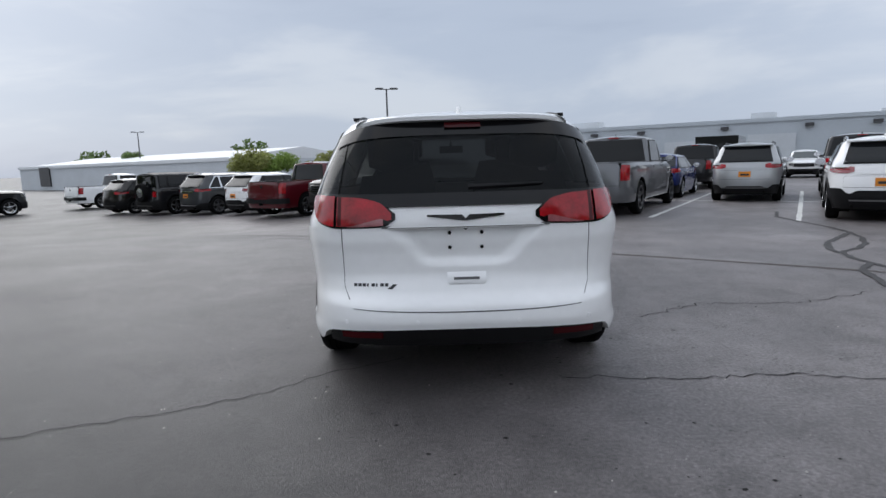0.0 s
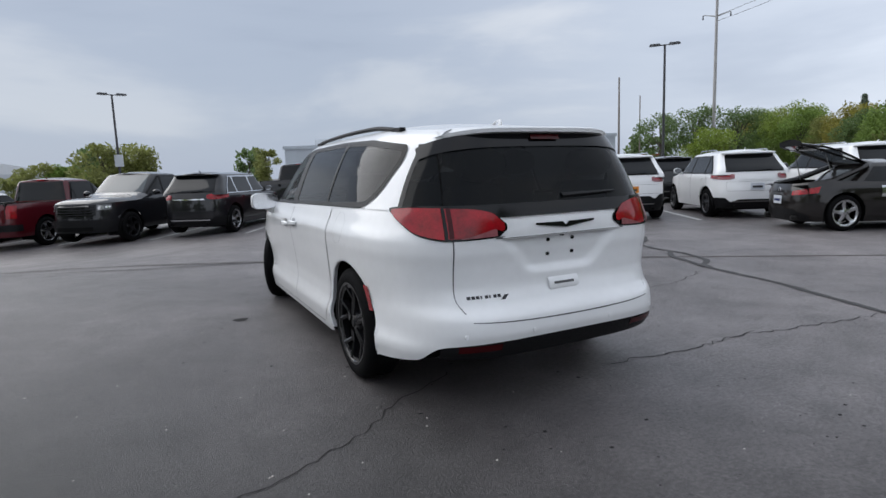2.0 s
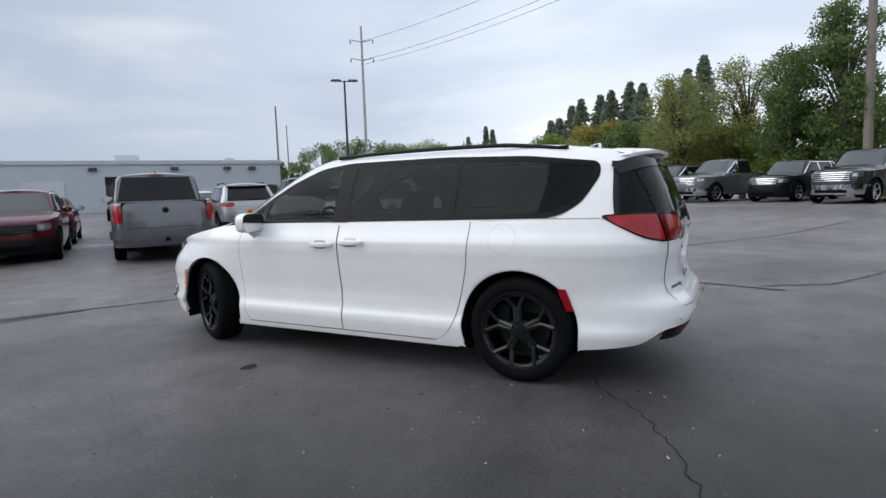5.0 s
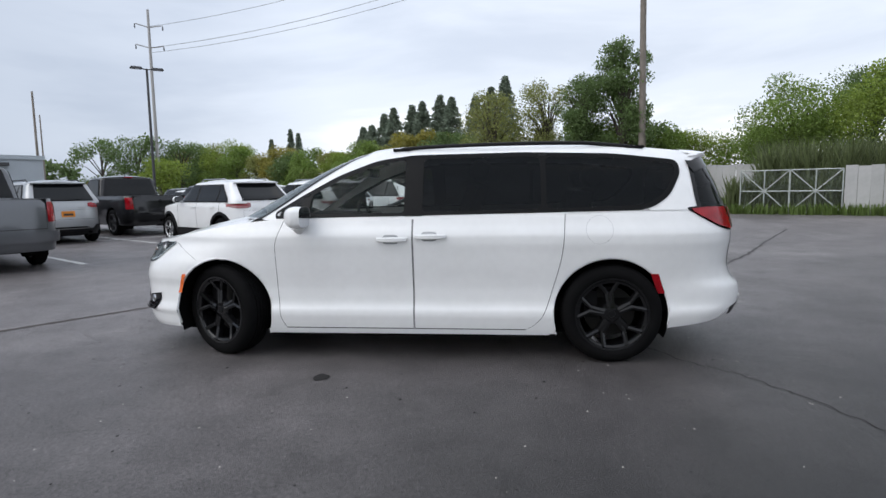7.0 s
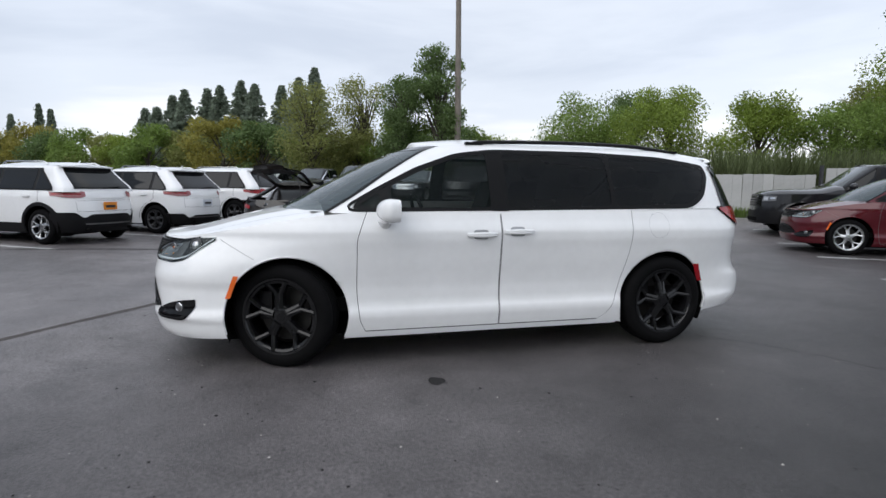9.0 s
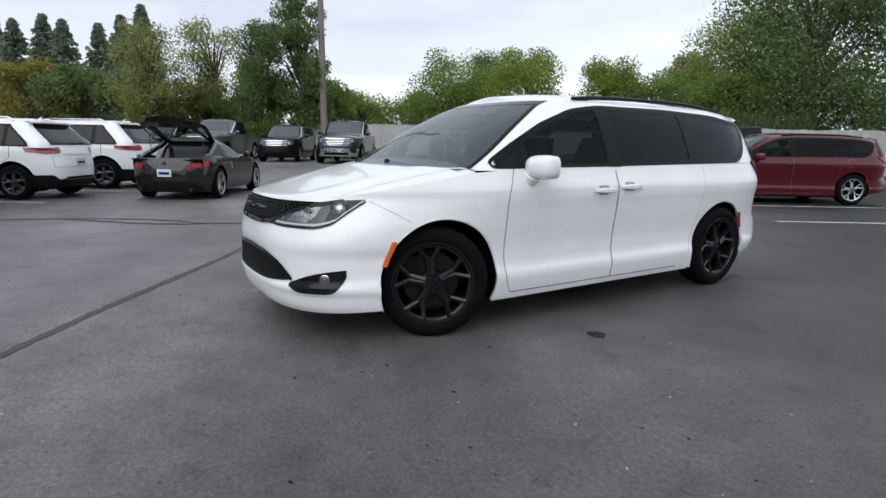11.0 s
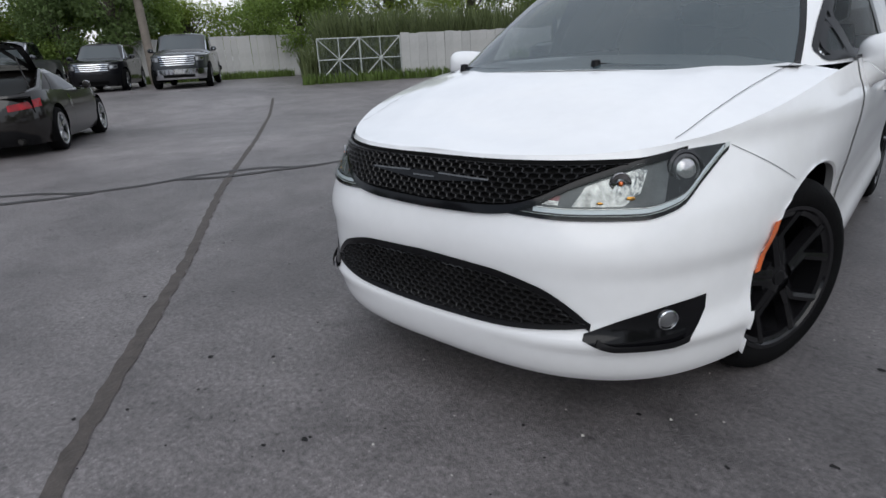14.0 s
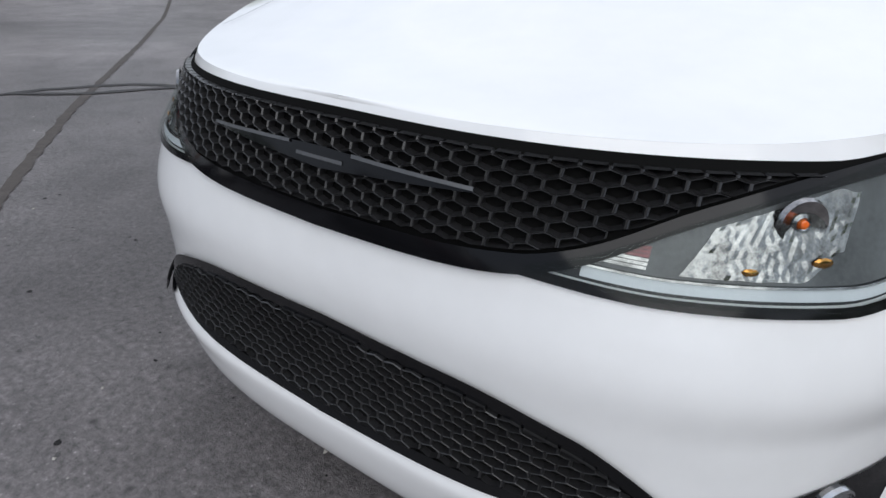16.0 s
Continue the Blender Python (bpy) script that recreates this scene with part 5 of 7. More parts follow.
    if spare:
        part("spare_tyre", Geo().lathe([(0.0, -0.10), (0.22, -0.10), (0.25, -0.125), (0.37, -0.125), (0.40, -0.08), (0.40, 0.08), (0.35, 0.12), (0.0, 0.12)], 30, "y", (0.05, -h - 0.08, 0.98)), RUBBER, car)
        part("spare_rim", Geo().lathe([(0.0, -0.135), (0.10, -0.13), (0.22, -0.115), (0.22, -0.09)], 24, "y", (0.05, -h - 0.08, 0.98)), RIM_SILVER, car)
    # face
    gz = (hood - 0.32, hood - 0.10) if kind != "pickup" else (hood - 0.40, hood - 0.10)
    grille = part("grille", wrap(low, 0, W * 0.58, lambda d: gz[0] + 0.04 * d, lambda d: gz[1], 0.010, True, 14, 4), GLOSS_BLACK, car)
    for i in range(4 if kind == "pickup" else 3):
        z = gz[0] + (gz[1] - gz[0]) * (i + 0.6) / (4.4 if kind == "pickup" else 3.4)
        part("grille_bar", wrap(low, 0, W * 0.56, lambda d: z - 0.014, lambda d: z + 0.014, 0.024, True, 12, 1), CHROME if chrome else TRIM, grille)
    part("grille_surround", wrap(low, 0, W * 0.60, lambda d: gz[1] - 0.005, lambda d: gz[1] + 0.035, 0.026, True, 14, 2), CHROME if chrome else body_paint, grille)
    hl = part("headlight", wrap(low, W * 0.60, W * 0.60 + 0.36, lambda d: gz[1] - 0.15 + 0.05 * smoothstep(W * 0.8, W + 0.1, d), lambda d: gz[1] + 0.0, 0.010, True, 10, 3), matte_lamp, car)
    part("lamp_lens", wrap(low, W * 0.63, W * 0.63 + 0.13, lambda d: gz[1] - 0.125, lambda d: gz[1] - 0.03, 0.014, True, 5, 3), LENS_CLEAR, hl)
    part("turn_lamp", wrap(low, W * 0.63 + 0.17, W * 0.60 + 0.33, lambda d: gz[1] - 0.09, lambda d: gz[1] - 0.04, 0.014, True, 5, 2), CHROME, hl)
    bump_h = clear + 0.05, gz[0] - 0.05
    part("front_bumper", wrap(low, 0, W + (0.25 if kind == "pickup" else 0.05), lambda d: clear - 0.02, lambda d: bump_h[1] - 0.05, 0.035 if kind == "pickup" else 0.015, True, 18, 4), CHROME if (chrome and kind == "pickup") else (body_paint if kind == "sedan" else TRIM), car)
    part("lower_intake", wrap(low, 0, W * 0.5, lambda d: clear + 0.04, lambda d: clear + 0.14, 0.042, True, 10, 2), UNDER, car)
    if rails:
        for s in (-1, 1):
            part("roof_rail", Geo().tube([(s * W * 0.66, rf - 0.35, top + 0.03), (s * W * 0.66, rf - 0.45, top + 0.085), (s * W * 0.66, rr + 0.45, top + 0.085), (s * W * 0.66, rr + 0.32, top + 0.03)], 0.018, 6), CHROME if chrome else TRIM if body_paint != WHITE else RIM_SILVER, car)
    part("antenna", Geo().tube([(0, rr + 0.25, top + 0.06), (0, rr + 0.17, top + 0.12)], [0.02, 0.006], 6), body_paint, car)
    for s in (-1, 1):
        for y in (axle_r, axle_f):
            wheel(R, 0.235, R * 0.70, rims, 5, car, pose(s * (W - 0.125), y, R, 0, 0, 180 if s > 0 else 0), "plain" if kind in ("pickup", "boxy") else "split", 0)
    return car


SEAM_DARK = matte("dark_seam", (0.012, 0.012, 0.012), 0.8)
SHIELD_FAR = glass("parked_windscreen", (0.05, 0.06, 0.063), 0.0, 0.03, 0.9)


def coupe(m, label):
    """The low sports car with its rear hatch propped up."""
    car = thing("sports_car", label, "car", m, "parked vehicles")
    low = Shell([(0.16, 0.84, -2.02, 2.02, 3.2, 4.0, 3.0, 2.6), (0.30, 0.90, -2.10, 2.10, 3.2, 4.0, 3.0, 2.6), (0.50, 0.925, -2.125, 2.12, 3.2, 4.2, 3.0, 2.4), (0.72, 0.915, -2.10, 2.02, 3.2, 4.2, 3.0, 2.2), (0.84, 0.885, -2.06, 1.95, 3.2, 4.2, 3.0, 2.2), (0.95, 0.84, -2.0, 1.8, 3.2, 4.5, 3, 2.2)], count=90)
    line = ease([(-2.13, 0.86), (-1.6, 0.93), (-1.0, 0.91), (0.0, 0.86), (0.6, 0.86), (1.2, 0.84), (1.7, 0.74), (2.12, 0.60)])
    skin = low.skin(lambda y: 0.17, line, 18)
    arches = [(1.30, 0.33), (-1.25, 0.335)]
    body = part("body", cut_round(skin, arches, 0.385).mirror(), BROWN_PAINT, car, angle=50)
    for cy, cz in arches:
        part("wheel_arch_liner", arch_liner(cy, cz, 0.39, 0.5, 0.89), UNDER, car)
    part("underbody", Geo().box((0, 0, 0.24), (1.4, 3.6, 0.14)), UNDER, car)
    rows = []
    for i in range(17):
        y = 2.09 - 1.45 * (i / 16) ** 1.2
        zt = line(y)
        xe = low.side(y, zt)
        rows.append([(xe * j / 12, y, zt + (0.05 + 0.03 * (j == 6)) * smoothstep(2.1, 1.5, y) * (1 - (j / 12) ** 3)) for j in range(13)])
    part("hood", Geo().grid(rows).mirror(), BROWN_PAINT, car, angle=50)
    up = Shell([(0.83, 0.86, -1.25, 0.78, 3, 3, 3, 6), (0.90, 0.82, -1.15, 0.68, 3, 3, 3, 6), (1.05, 0.72, -0.95, 0.38, 3, 3.4, 3, 6), (1.17, 0.62, -0.72, 0.08, 3, 4, 3, 5), (1.23, 0.54, -0.60, -0.08, 3, 4, 3, 4)], rear_mid=-0.4, front_mid=-0.35, count=70)
    skin = up.skin(lambda y: 0.845, lambda y: 1.23, 10)
    part("cab", Geo().grid(skin).mirror(), BROWN_PAINT, car, angle=45)
    part("roof", Geo().grid([[(x * (1 - k / 6), y, z + 0.07 * (1 - (1 - k / 6) ** 2)) for x, y, z in skin[-1]] for k in range(7)]).mirror(), BROWN_PAINT, car)
    part("windscreen", wrapz(up, 0.87, 1.21, lambda z: 0, lambda z: 0.66 - 0.4 * (z - 0.87), 0.005, True, 10, 5), SHIELD_FAR, car)
    part("side_window", flank(up, lambda z: -0.85 + (z - 0.9) * 1.0, lambda z: up.front(0.62, z) - 0.12, lambda f: 0.895, lambda f: 1.16, 0.006, 12, 5, both=True, sign=1), FARGLASS, car)
    part("quarter_trim", flank(low, lambda z: -0.58, lambda z: -0.48, lambda f: 0.62, lambda f: 0.82, 0.006, 2, 4, both=True, sign=1), CHROME, car)
    for ln in (0.72, -0.47):
        part("door_seam", flank(low, lambda z: ln, lambda z: ln + 0.008, lambda f: 0.28, lambda f: 0.86, 0.002, 1, 8, both=True, sign=1), SEAM_DARK, body)
    # rear deck, luggage bay and seats
    rows = [[(x, y, z) for x in (-0.78, -0.4, 0, 0.4, 0.78)] for y, z in ((-2.05, 0.84), (-1.92, 0.86), (-1.88, 0.62), (-0.9, 0.60))]
    part("luggage_bay", Geo().grid(rows), UNDER, car)
    for s in (-1, 1):
        part("bay_edge", Geo().tube([(s * 0.62, -1.90, 0.86), (s * 0.73, -1.4, 0.92), (s * 0.60, -0.7, 1.18)], [0.04, 0.06, 0.05], 8), BROWN_PAINT, car)
        seat(car, s * 0.36, -0.35, 0.28, 0.48, 0.56)
        part("hatch_strut", Geo().tube([(s * 0.62, -1.35, 0.92), (s * 0.58, -1.50, 1.42)], 0.010, 6), STEEL, car)
        part("door_mirror", Geo().lathe([(0.0, 0.05), (0.06, 0.04), (0.075, 0.0), (0.06, -0.05), (0.0, -0.06)], 14, "y", (s * 0.98, 0.42, 0.93)).box((s * 0.91, 0.42, 0.90), (0.10, 0.04, 0.03)), BROWN_PAINT, car)
        part("tail_light", wrap(low, 0.48, 0.98, lambda d: 0.66 + 0.10 * (d - 0.48), lambda d: 0.745 + 0.16 * (d - 0.48), 0.012, n=10, m=3, both=False).moved(Matrix.Diagonal((s, 1, 1, 1))), LENS_RED, car)
    hatch = thing("rear_hatch", "", "")
    hatch.parent = car
    hatch.matrix_basis = pose(0, -0.62, 1.25, -19)
    fr = []
    for i in range(11):
        f = i / 10
        w = (0.58 + 0.20 * f) * (1 - 0.45 * smoothstep(0.72, 1.02, f))
        fr.append([(x * w, -1.34 * f, 0.05 * math.sin(math.pi * f) - 0.05 * x * x) for x in (-1, -0.86, -0.4, 0, 0.4, 0.86, 1)])
    g = Geo().grid([[r[0] for r in fr], [r[1] for r in fr], [(r[1][0], r[1][1], r[1][2] - 0.035) for r in fr], [(r[0][0], r[0][1], r[0][2] - 0.03) for r in fr]], close=True)
    g.grid([[r[6] for r in fr], [r[5] for r in fr], [(r[5][0], r[5][1], r[5][2] - 0.035) for r in fr], [(r[6][0], r[6][1], r[6][2] - 0.03) for r in fr]], close=True)
    g.grid([fr[0], fr[1], [(p[0], p[1], p[2] - 0.04) for p in fr[1]], [(p[0], p[1], p[2] - 0.04) for p in fr[0]]], close=True)
    g.grid([fr[7], fr[8], fr[9], fr[10], [(p[0], p[1] - 0.04, p[2] + 0.03) for p in fr[10]], [(p[0], p[1], p[2] - 0.05) for p in fr[10]], [(p[0], p[1], p[2] - 0.05) for p in fr[7]]], close=True)
    part("hatch_frame", g, BROWN_PAINT, hatch)
    part("hatch_glass", Geo().grid([r[1:6] for r in fr[1:8]]), glass("hatch_glass", (0.02, 0.024, 0.026), 0.55), hatch)
    part("rear_bumper", wrap(low, 0, 0.80, lambda d: 0.17, lambda d: 0.40 - 0.10 * smoothstep(0.45, 0.8, d), 0.010, n=14, m=3), TRIM, car)
    pl = part("number_plate", Geo().box((0, -2.125, 0.57), (0.31, 0.02, 0.155)), PLATE_WHITE, car)
    part("plate_bar", Geo().box((0, -2.138, 0.565), (0.23, 0.004, 0.05)), BLUE_PAINT, pl)
    part("badge", Geo().lathe([(0, -0.01), (0.045, -0.008), (0.05, 0.005)], 16, "y", (0, -2.09, 0.76)), CHROME, car)
    part("headlight", wrap(low, 0.62, 1.1, lambda d: 0.56 + 0.12 * (d - 0.62), lambda d: 0.64 + 0.20 * (d - 0.62), 0.008, True, 10, 3), LENS_CLEAR, car)
    part("front_intake", wrap(low, 0, 0.45, lambda d: 0.22, lambda d: 0.42, 0.006, True, 10, 3), UNDER, car)
    for s in (-1, 1):
        part("exhaust_tip", Geo().tube([(s * 0.55, -1.95, 0.24), (s * 0.55, -2.12, 0.24)], 0.04, 12), DISC, car)
        for y in (1.30, -1.25):
            wheel(0.33, 0.24, 0.245, RIM_SILVER, 5, car, pose(s * 0.80, y, 0.33, 0, 0, 180 if s > 0 else 0), "plain", 0)
    return car


# ---------------------------------------------------------------- ground
def asphalt():
    m, n, l, b = shader("worn_asphalt")
    co = n.new("ShaderNodeTexCoord")

    def noise_at(scale, detail=5, rough=0.6, dist=0.0):
        t = n.new("ShaderNodeTexNoise")
        t.inputs["Scale"].default_value, t.inputs["Detail"].default_value = scale, detail
        t.inputs["Roughness"].default_value, t.inputs["Distortion"].default_value = rough, dist
        l.new(co.outputs["Object"], t.inputs["Vector"])
        return t.outputs["Fac"]

    def ramp(src, stops):
        r = n.new("ShaderNodeValToRGB")
        e = r.color_ramp.elements
        e[0].position, e[0].color = stops[0][0], (*[stops[0][1]] * 3, 1)
        e[1].position, e[1].color = stops[-1][0], (*[stops[-1][1]] * 3, 1)
        for p, v in stops[1:-1]:
            x = e.new(p)
            x.color = (v, v, v, 1)
        l.new(src, r.inputs["Fac"])
        return r.outputs["Color"]

    def mul(a, bb):
        x = n.new("ShaderNodeMix")
        x.data_type, x.blend_type = "RGBA", "MULTIPLY"
        x.inputs["Factor"].default_value = 1.0
        l.new(a, x.inputs["A"])
        l.new(bb, x.inputs["B"])
        return x.outputs["Result"]
    big = ramp(noise_at(0.22, 4, 0.55, 0.6), [(0.36, 0.66), (0.50, 0.92), (0.64, 1.2)])
    mid = ramp(noise_at(1.6, 6, 0.62), [(0.3, 0.74), (0.7, 1.24)])
    grain = ramp(noise_at(44, 6, 0.78), [(0.32, 0.42), (0.5, 0.95), (0.68, 1.62)])
    vor = n.new("ShaderNodeTexVoronoi")
    vor.inputs["Scale"].default_value = 42
    l.new(co.outputs["Object"], vor.inputs["Vector"])
    stone = ramp(vor.outputs["Distance"], [(0.06, 1.9), (0.17, 1.0), (1.0, 0.98)])
    base = n.new("ShaderNodeRGB")
    base.outputs[0].default_value = (0.125, 0.114, 0.114, 1)
    pit = n.new("ShaderNodeTexVoronoi")
    pit.inputs["Scale"].default_value, pit.inputs["Randomness"].default_value = 9, 1.0
    l.new(co.outputs["Object"], pit.inputs["Vector"])
    pits = ramp(pit.outputs["Distance"], [(0.03, 0.30), (0.10, 0.85), (0.16, 1.0)])
    # a slightly paler paving east of the joint
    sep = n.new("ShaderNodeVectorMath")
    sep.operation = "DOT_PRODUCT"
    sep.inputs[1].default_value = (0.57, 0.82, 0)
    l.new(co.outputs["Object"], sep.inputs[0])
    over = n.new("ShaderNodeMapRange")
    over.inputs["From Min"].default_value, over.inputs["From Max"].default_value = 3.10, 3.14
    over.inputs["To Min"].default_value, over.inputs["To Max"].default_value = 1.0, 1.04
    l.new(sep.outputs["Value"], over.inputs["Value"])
    # ramp paints shade beside the van into the ground colour, brightening eastward
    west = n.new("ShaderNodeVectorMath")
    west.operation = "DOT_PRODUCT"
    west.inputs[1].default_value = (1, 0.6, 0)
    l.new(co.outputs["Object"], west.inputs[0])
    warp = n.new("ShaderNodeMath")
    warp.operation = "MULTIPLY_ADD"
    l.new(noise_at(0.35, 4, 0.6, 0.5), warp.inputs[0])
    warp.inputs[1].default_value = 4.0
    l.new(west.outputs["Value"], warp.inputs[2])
    van_shade = n.new("ShaderNodeMapRange")
    van_shade.inputs["From Min"].default_value, van_shade.inputs["From Max"].default_value = -2.2, 3.2
    van_shade.inputs["To Min"].default_value, van_shade.inputs["To Max"].default_value = 0.20, 1.30
    l.new(warp.outputs[0], van_shade.inputs["Value"])
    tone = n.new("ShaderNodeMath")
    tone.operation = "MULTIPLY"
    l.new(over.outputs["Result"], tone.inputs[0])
    l.new(van_shade.outputs["Result"], tone.inputs[1])
    wet = ramp(noise_at(4.5, 6, 0.7, 0.8), [(0.30, 0.72), (0.45, 1.0), (0.66, 1.16)])
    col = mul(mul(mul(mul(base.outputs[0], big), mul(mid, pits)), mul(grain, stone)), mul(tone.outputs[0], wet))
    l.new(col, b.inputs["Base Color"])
    rr = n.new("ShaderNodeMapRange")
    rr.inputs["To Min"].default_value, rr.inputs["To Max"].default_value = 0.34, 0.60
    l.new(noise_at(0.5, 5, 0.6, 0.4), rr.inputs["Value"])
    l.new(rr.outputs["Result"], b.inputs["Roughness"])
    b.inputs["Specular IOR Level"].default_value = 0.52
    bt = n.new("ShaderNodeBump")
    bt.inputs["Strength"].default_value, bt.inputs["Distance"].default_value = 0.85, 0.009
    l.new(noise_at(70, 6, 0.72), bt.inputs["Height"])
    l.new(bt.outputs["Normal"], b.inputs["Normal"])
    return m


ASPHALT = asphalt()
JOINT = matte("brown_joint_filler", (0.066, 0.055, 0.049), 0.75, vary=0.45, scale=14, bump=0.5, bump_scale=60)
TAR = matte("crack_tar", (0.026, 0.023, 0.022), 0.6, vary=0.3, scale=20)
CRACK = matte("open_crack", (0.010, 0.009, 0.009), 0.9)
LINE = matte("worn_white_road_paint", (0.62, 0.62, 0.60), 0.6, vary=0.25, scale=9, bump=0.3, bump_scale=90)
GRAVEL = matte("pale_gravel", (0.42, 0.40, 0.37), 0.8, vary=0.3, scale=40, island=0.5)

g = Geo()
rings = [0, 2, 4, 6, *range(8, 34), 38, 48, 60, 80, 120, 200, 400, 900, 2500]
rows = []
for r in rings:
    rows.append([(r * math.cos(a), r * math.sin(a), slope(r * math.cos(a), r * math.sin(a))) for a in [2 * math.pi * k / 200 for k in range(200)]])
g.grid(rows, close=True)
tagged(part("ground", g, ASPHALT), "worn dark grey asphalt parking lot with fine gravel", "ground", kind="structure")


def ribbon(points, width, z, wobble=0.3, step=0.08, seed=1):
    """A thin flat strip along points on the ground, with an uneven width and a wandering line."""
    rnd = random.Random(seed)
    pts = []
    for i in range(len(points) - 1):
        a, b = Vector(points[i]), Vector(points[i + 1])
        k = max(1, int((b - a).length / step))
        pts += [a.lerp(b, j / k) for j in range(k)]
    pts.append(Vector(points[-1]))
    rows = []
    for i, p in enumerate(pts):
        t = (pts[min(i + 1, len(pts) - 1)] - pts[max(i - 1, 0)]).normalized()
        nn = Vector((-t.y, t.x))
        o = nn * (wobble * (rnd.random() - 0.5) * 2)
        w = width * (0.72 + 0.56 * rnd.random())
        a, b = p + o + nn * w / 2, p + o - nn * w / 2
        rows.append([(a.x, a.y, slope(a.x, a.y) + z), (b.x, b.y, slope(b.x, b.y) + z)])
    return Geo().grid(rows)


def ground_mark(name, geo, material, label):
    return tagged(part(name, geo, material, smooth=False), label, "ground mark", kind="structure")


ground_mark("sealed_joint", ribbon([(-6.5, 8.2), (-2.45, 5.5), (-0.4, 4.15), (0.9, 3.25), (2.3, 2.2), (4.05, 1.0), (7.0, -1.25), (10.0, -3.45), (12.9, -5.5)], 0.068, 0.004, 0.004, 0.06, 2), JOINT, "dark sealed paving joint across the lot")
ground_mark("sealed_joint", ribbon([(-12, 9.2), (-6.1, 6.9), (-2.5, 4.95), (-0.3, 4.1)], 0.05, 0.004, 0.015, 0.12, 3), TAR, "thin dark sealed crack in asphalt")
for k, (pts, w) in enumerate((
        ([(7.75, 7.58), (7.08, 6.45), (6.94, 5.42), (6.87, 4.58), (6.68, 3.76), (6.41, 3.11), (5.99, 2.48), (5.63, 2.14), (5.2, 1.85), (5.0, 1.37), (4.98, 1.06), (4.96, 0.77), (4.8, 0.38), (4.66, 0.14), (4.32, -0.08), (4.17, -0.31), (3.95, -1.3), (3.5, -2.4), (3.2, -3.4)], 0.075),
        ([(6.62, 3.66), (6.0, 3.09), (5.56, 2.66), (5.23, 2.14), (5.12, 1.79)], 0.085),
        ([(4.98, 1.06), (4.56, 0.62), (4.42, 0.3), (4.25, -0.13), (4.17, -0.31)], 0.085))):
    ground_mark("tar_snake", ribbon(pts, w, 0.006 + 0.001 * k, 0.012, 0.09, 5 + k), TAR, "black tar snake repair on asphalt")
ground_mark("crack", ribbon([(-3.6, -3.3), (-2.36, -2.85), (-1.77, -2.64), (-1.24, -2.4), (-1.02, -2.2), (-0.78, -2.02), (-0.4, -1.8)], 0.0075, 0.004, 0.024, 0.05, 7), CRACK, "open crack in asphalt")
ground_mark("crack", ribbon([(0.6, -2.25), (0.79, -2.27), (1.41, -2.34), (1.9, -2.3), (2.41, -2.42), (3.6, -2.6)], 0.010, 0.004, 0.03, 0.05, 8), CRACK, "open crack in asphalt")
ground_mark("crack", ribbon([(3.44, -3.14), (3.83, -3.97), (5.0, -4.7), (5.89, -5.3), (8.35, -6.7), (10.4, -8.1)], 0.05, 0.004, 0.03, 0.10, 9), TAR, "tar-filled crack in asphalt")
ground_mark("crack", ribbon([(1.5, -1.0), (2.2, -0.6), (3.0, -0.7), (3.9, -0.35)], 0.010, 0.004, 0.04, 0.06, 10), CRACK, "hairline crack in asphalt")
ground_mark("crack", ribbon([(-8.0, 5.0), (-5.6, 4.9), (-4.4, 5.3), (-3.4, 5.0)], 0.012, 0.004, 0.05, 0.08, 11), CRACK, "hairline crack in asphalt")
ground_mark("oil_spot", Geo().grid([[(-1.41 + r * 0.9 * math.cos(a) * (1 + 0.2 * math.sin(3 * a)), 0.515 + r * 0.75 * math.sin(a), 0.004) for a in [2 * math.pi * k / 20 for k in range(20)]] for r in (0.0, 0.05, 0.075)], close=True), CRACK, "small black pothole patch on asphalt")

# painted stall lines
for v in (0.0, 2.83, 5.72, 8.5, 11.3, 14.1):
    a, b = lot(8.45, v), lot(14.1, v)
    ground_mark("stall_line", ribbon([a.xy, b.xy], 0.105, 0.0045, 0.004, 0.25, int(v * 10) + 20), LINE, "worn white painted stall line")
    a, b = lot(14.2, v), lot(19.6, v)
    ground_mark("stall_line", ribbon([a.xy, b.xy], 0.105, 0.0045, 0.004, 0.25, int(v * 10) + 21), LINE, "worn white painted stall line")
for u0, u1 in ((14.1, 14.1),):
    ground_mark("stall_line", ribbon([lot(u0, -3.0).xy, lot(u1, 16).xy], 0.105, 0.005, 0.004, 0.25, 40), LINE, "worn white painted cross line")
for k in range(9):
    v = -5.9 - 2.8 * k
    ground_mark("stall_line", ribbon([lot(9.3, v).xy, lot(14.8, v).xy], 0.105, 0.0045, 0.004, 0.25, 50 + k), LINE, "worn white painted stall line")
for k in range(6):
    v = 4.9 + 2.85 * k
    ground_mark("stall_line", ribbon([lot(-5.2, v).xy, lot(-11.0, v).xy], 0.105, 0.0045, 0.004, 0.25, 70 + k), LINE, "worn white painted stall line")

rnd = random.Random(5)
g = Geo()
for _ in range(1700):
    t = rnd.random()
    x, y = rnd.uniform(-7, 7), rnd.uniform(-7, 7)
    s = 0.0025 + 0.0065 * rnd.random() ** 3
    base = len(g.v)
    g.v += [(x + s * rnd.uniform(0.6, 1.2), y, 0.001), (x, y + s * rnd.uniform(0.6, 1.2), 0.001), (x - s * rnd.uniform(0.6, 1.2), y, 0.001), (x, y - s, 0.001), (x + s * 0.2, y, s * 0.9)]
    g.f += [(base, base + 1, base + 4), (base + 1, base + 2, base + 4), (base + 2, base + 3, base + 4), (base + 3, base, base + 4)]
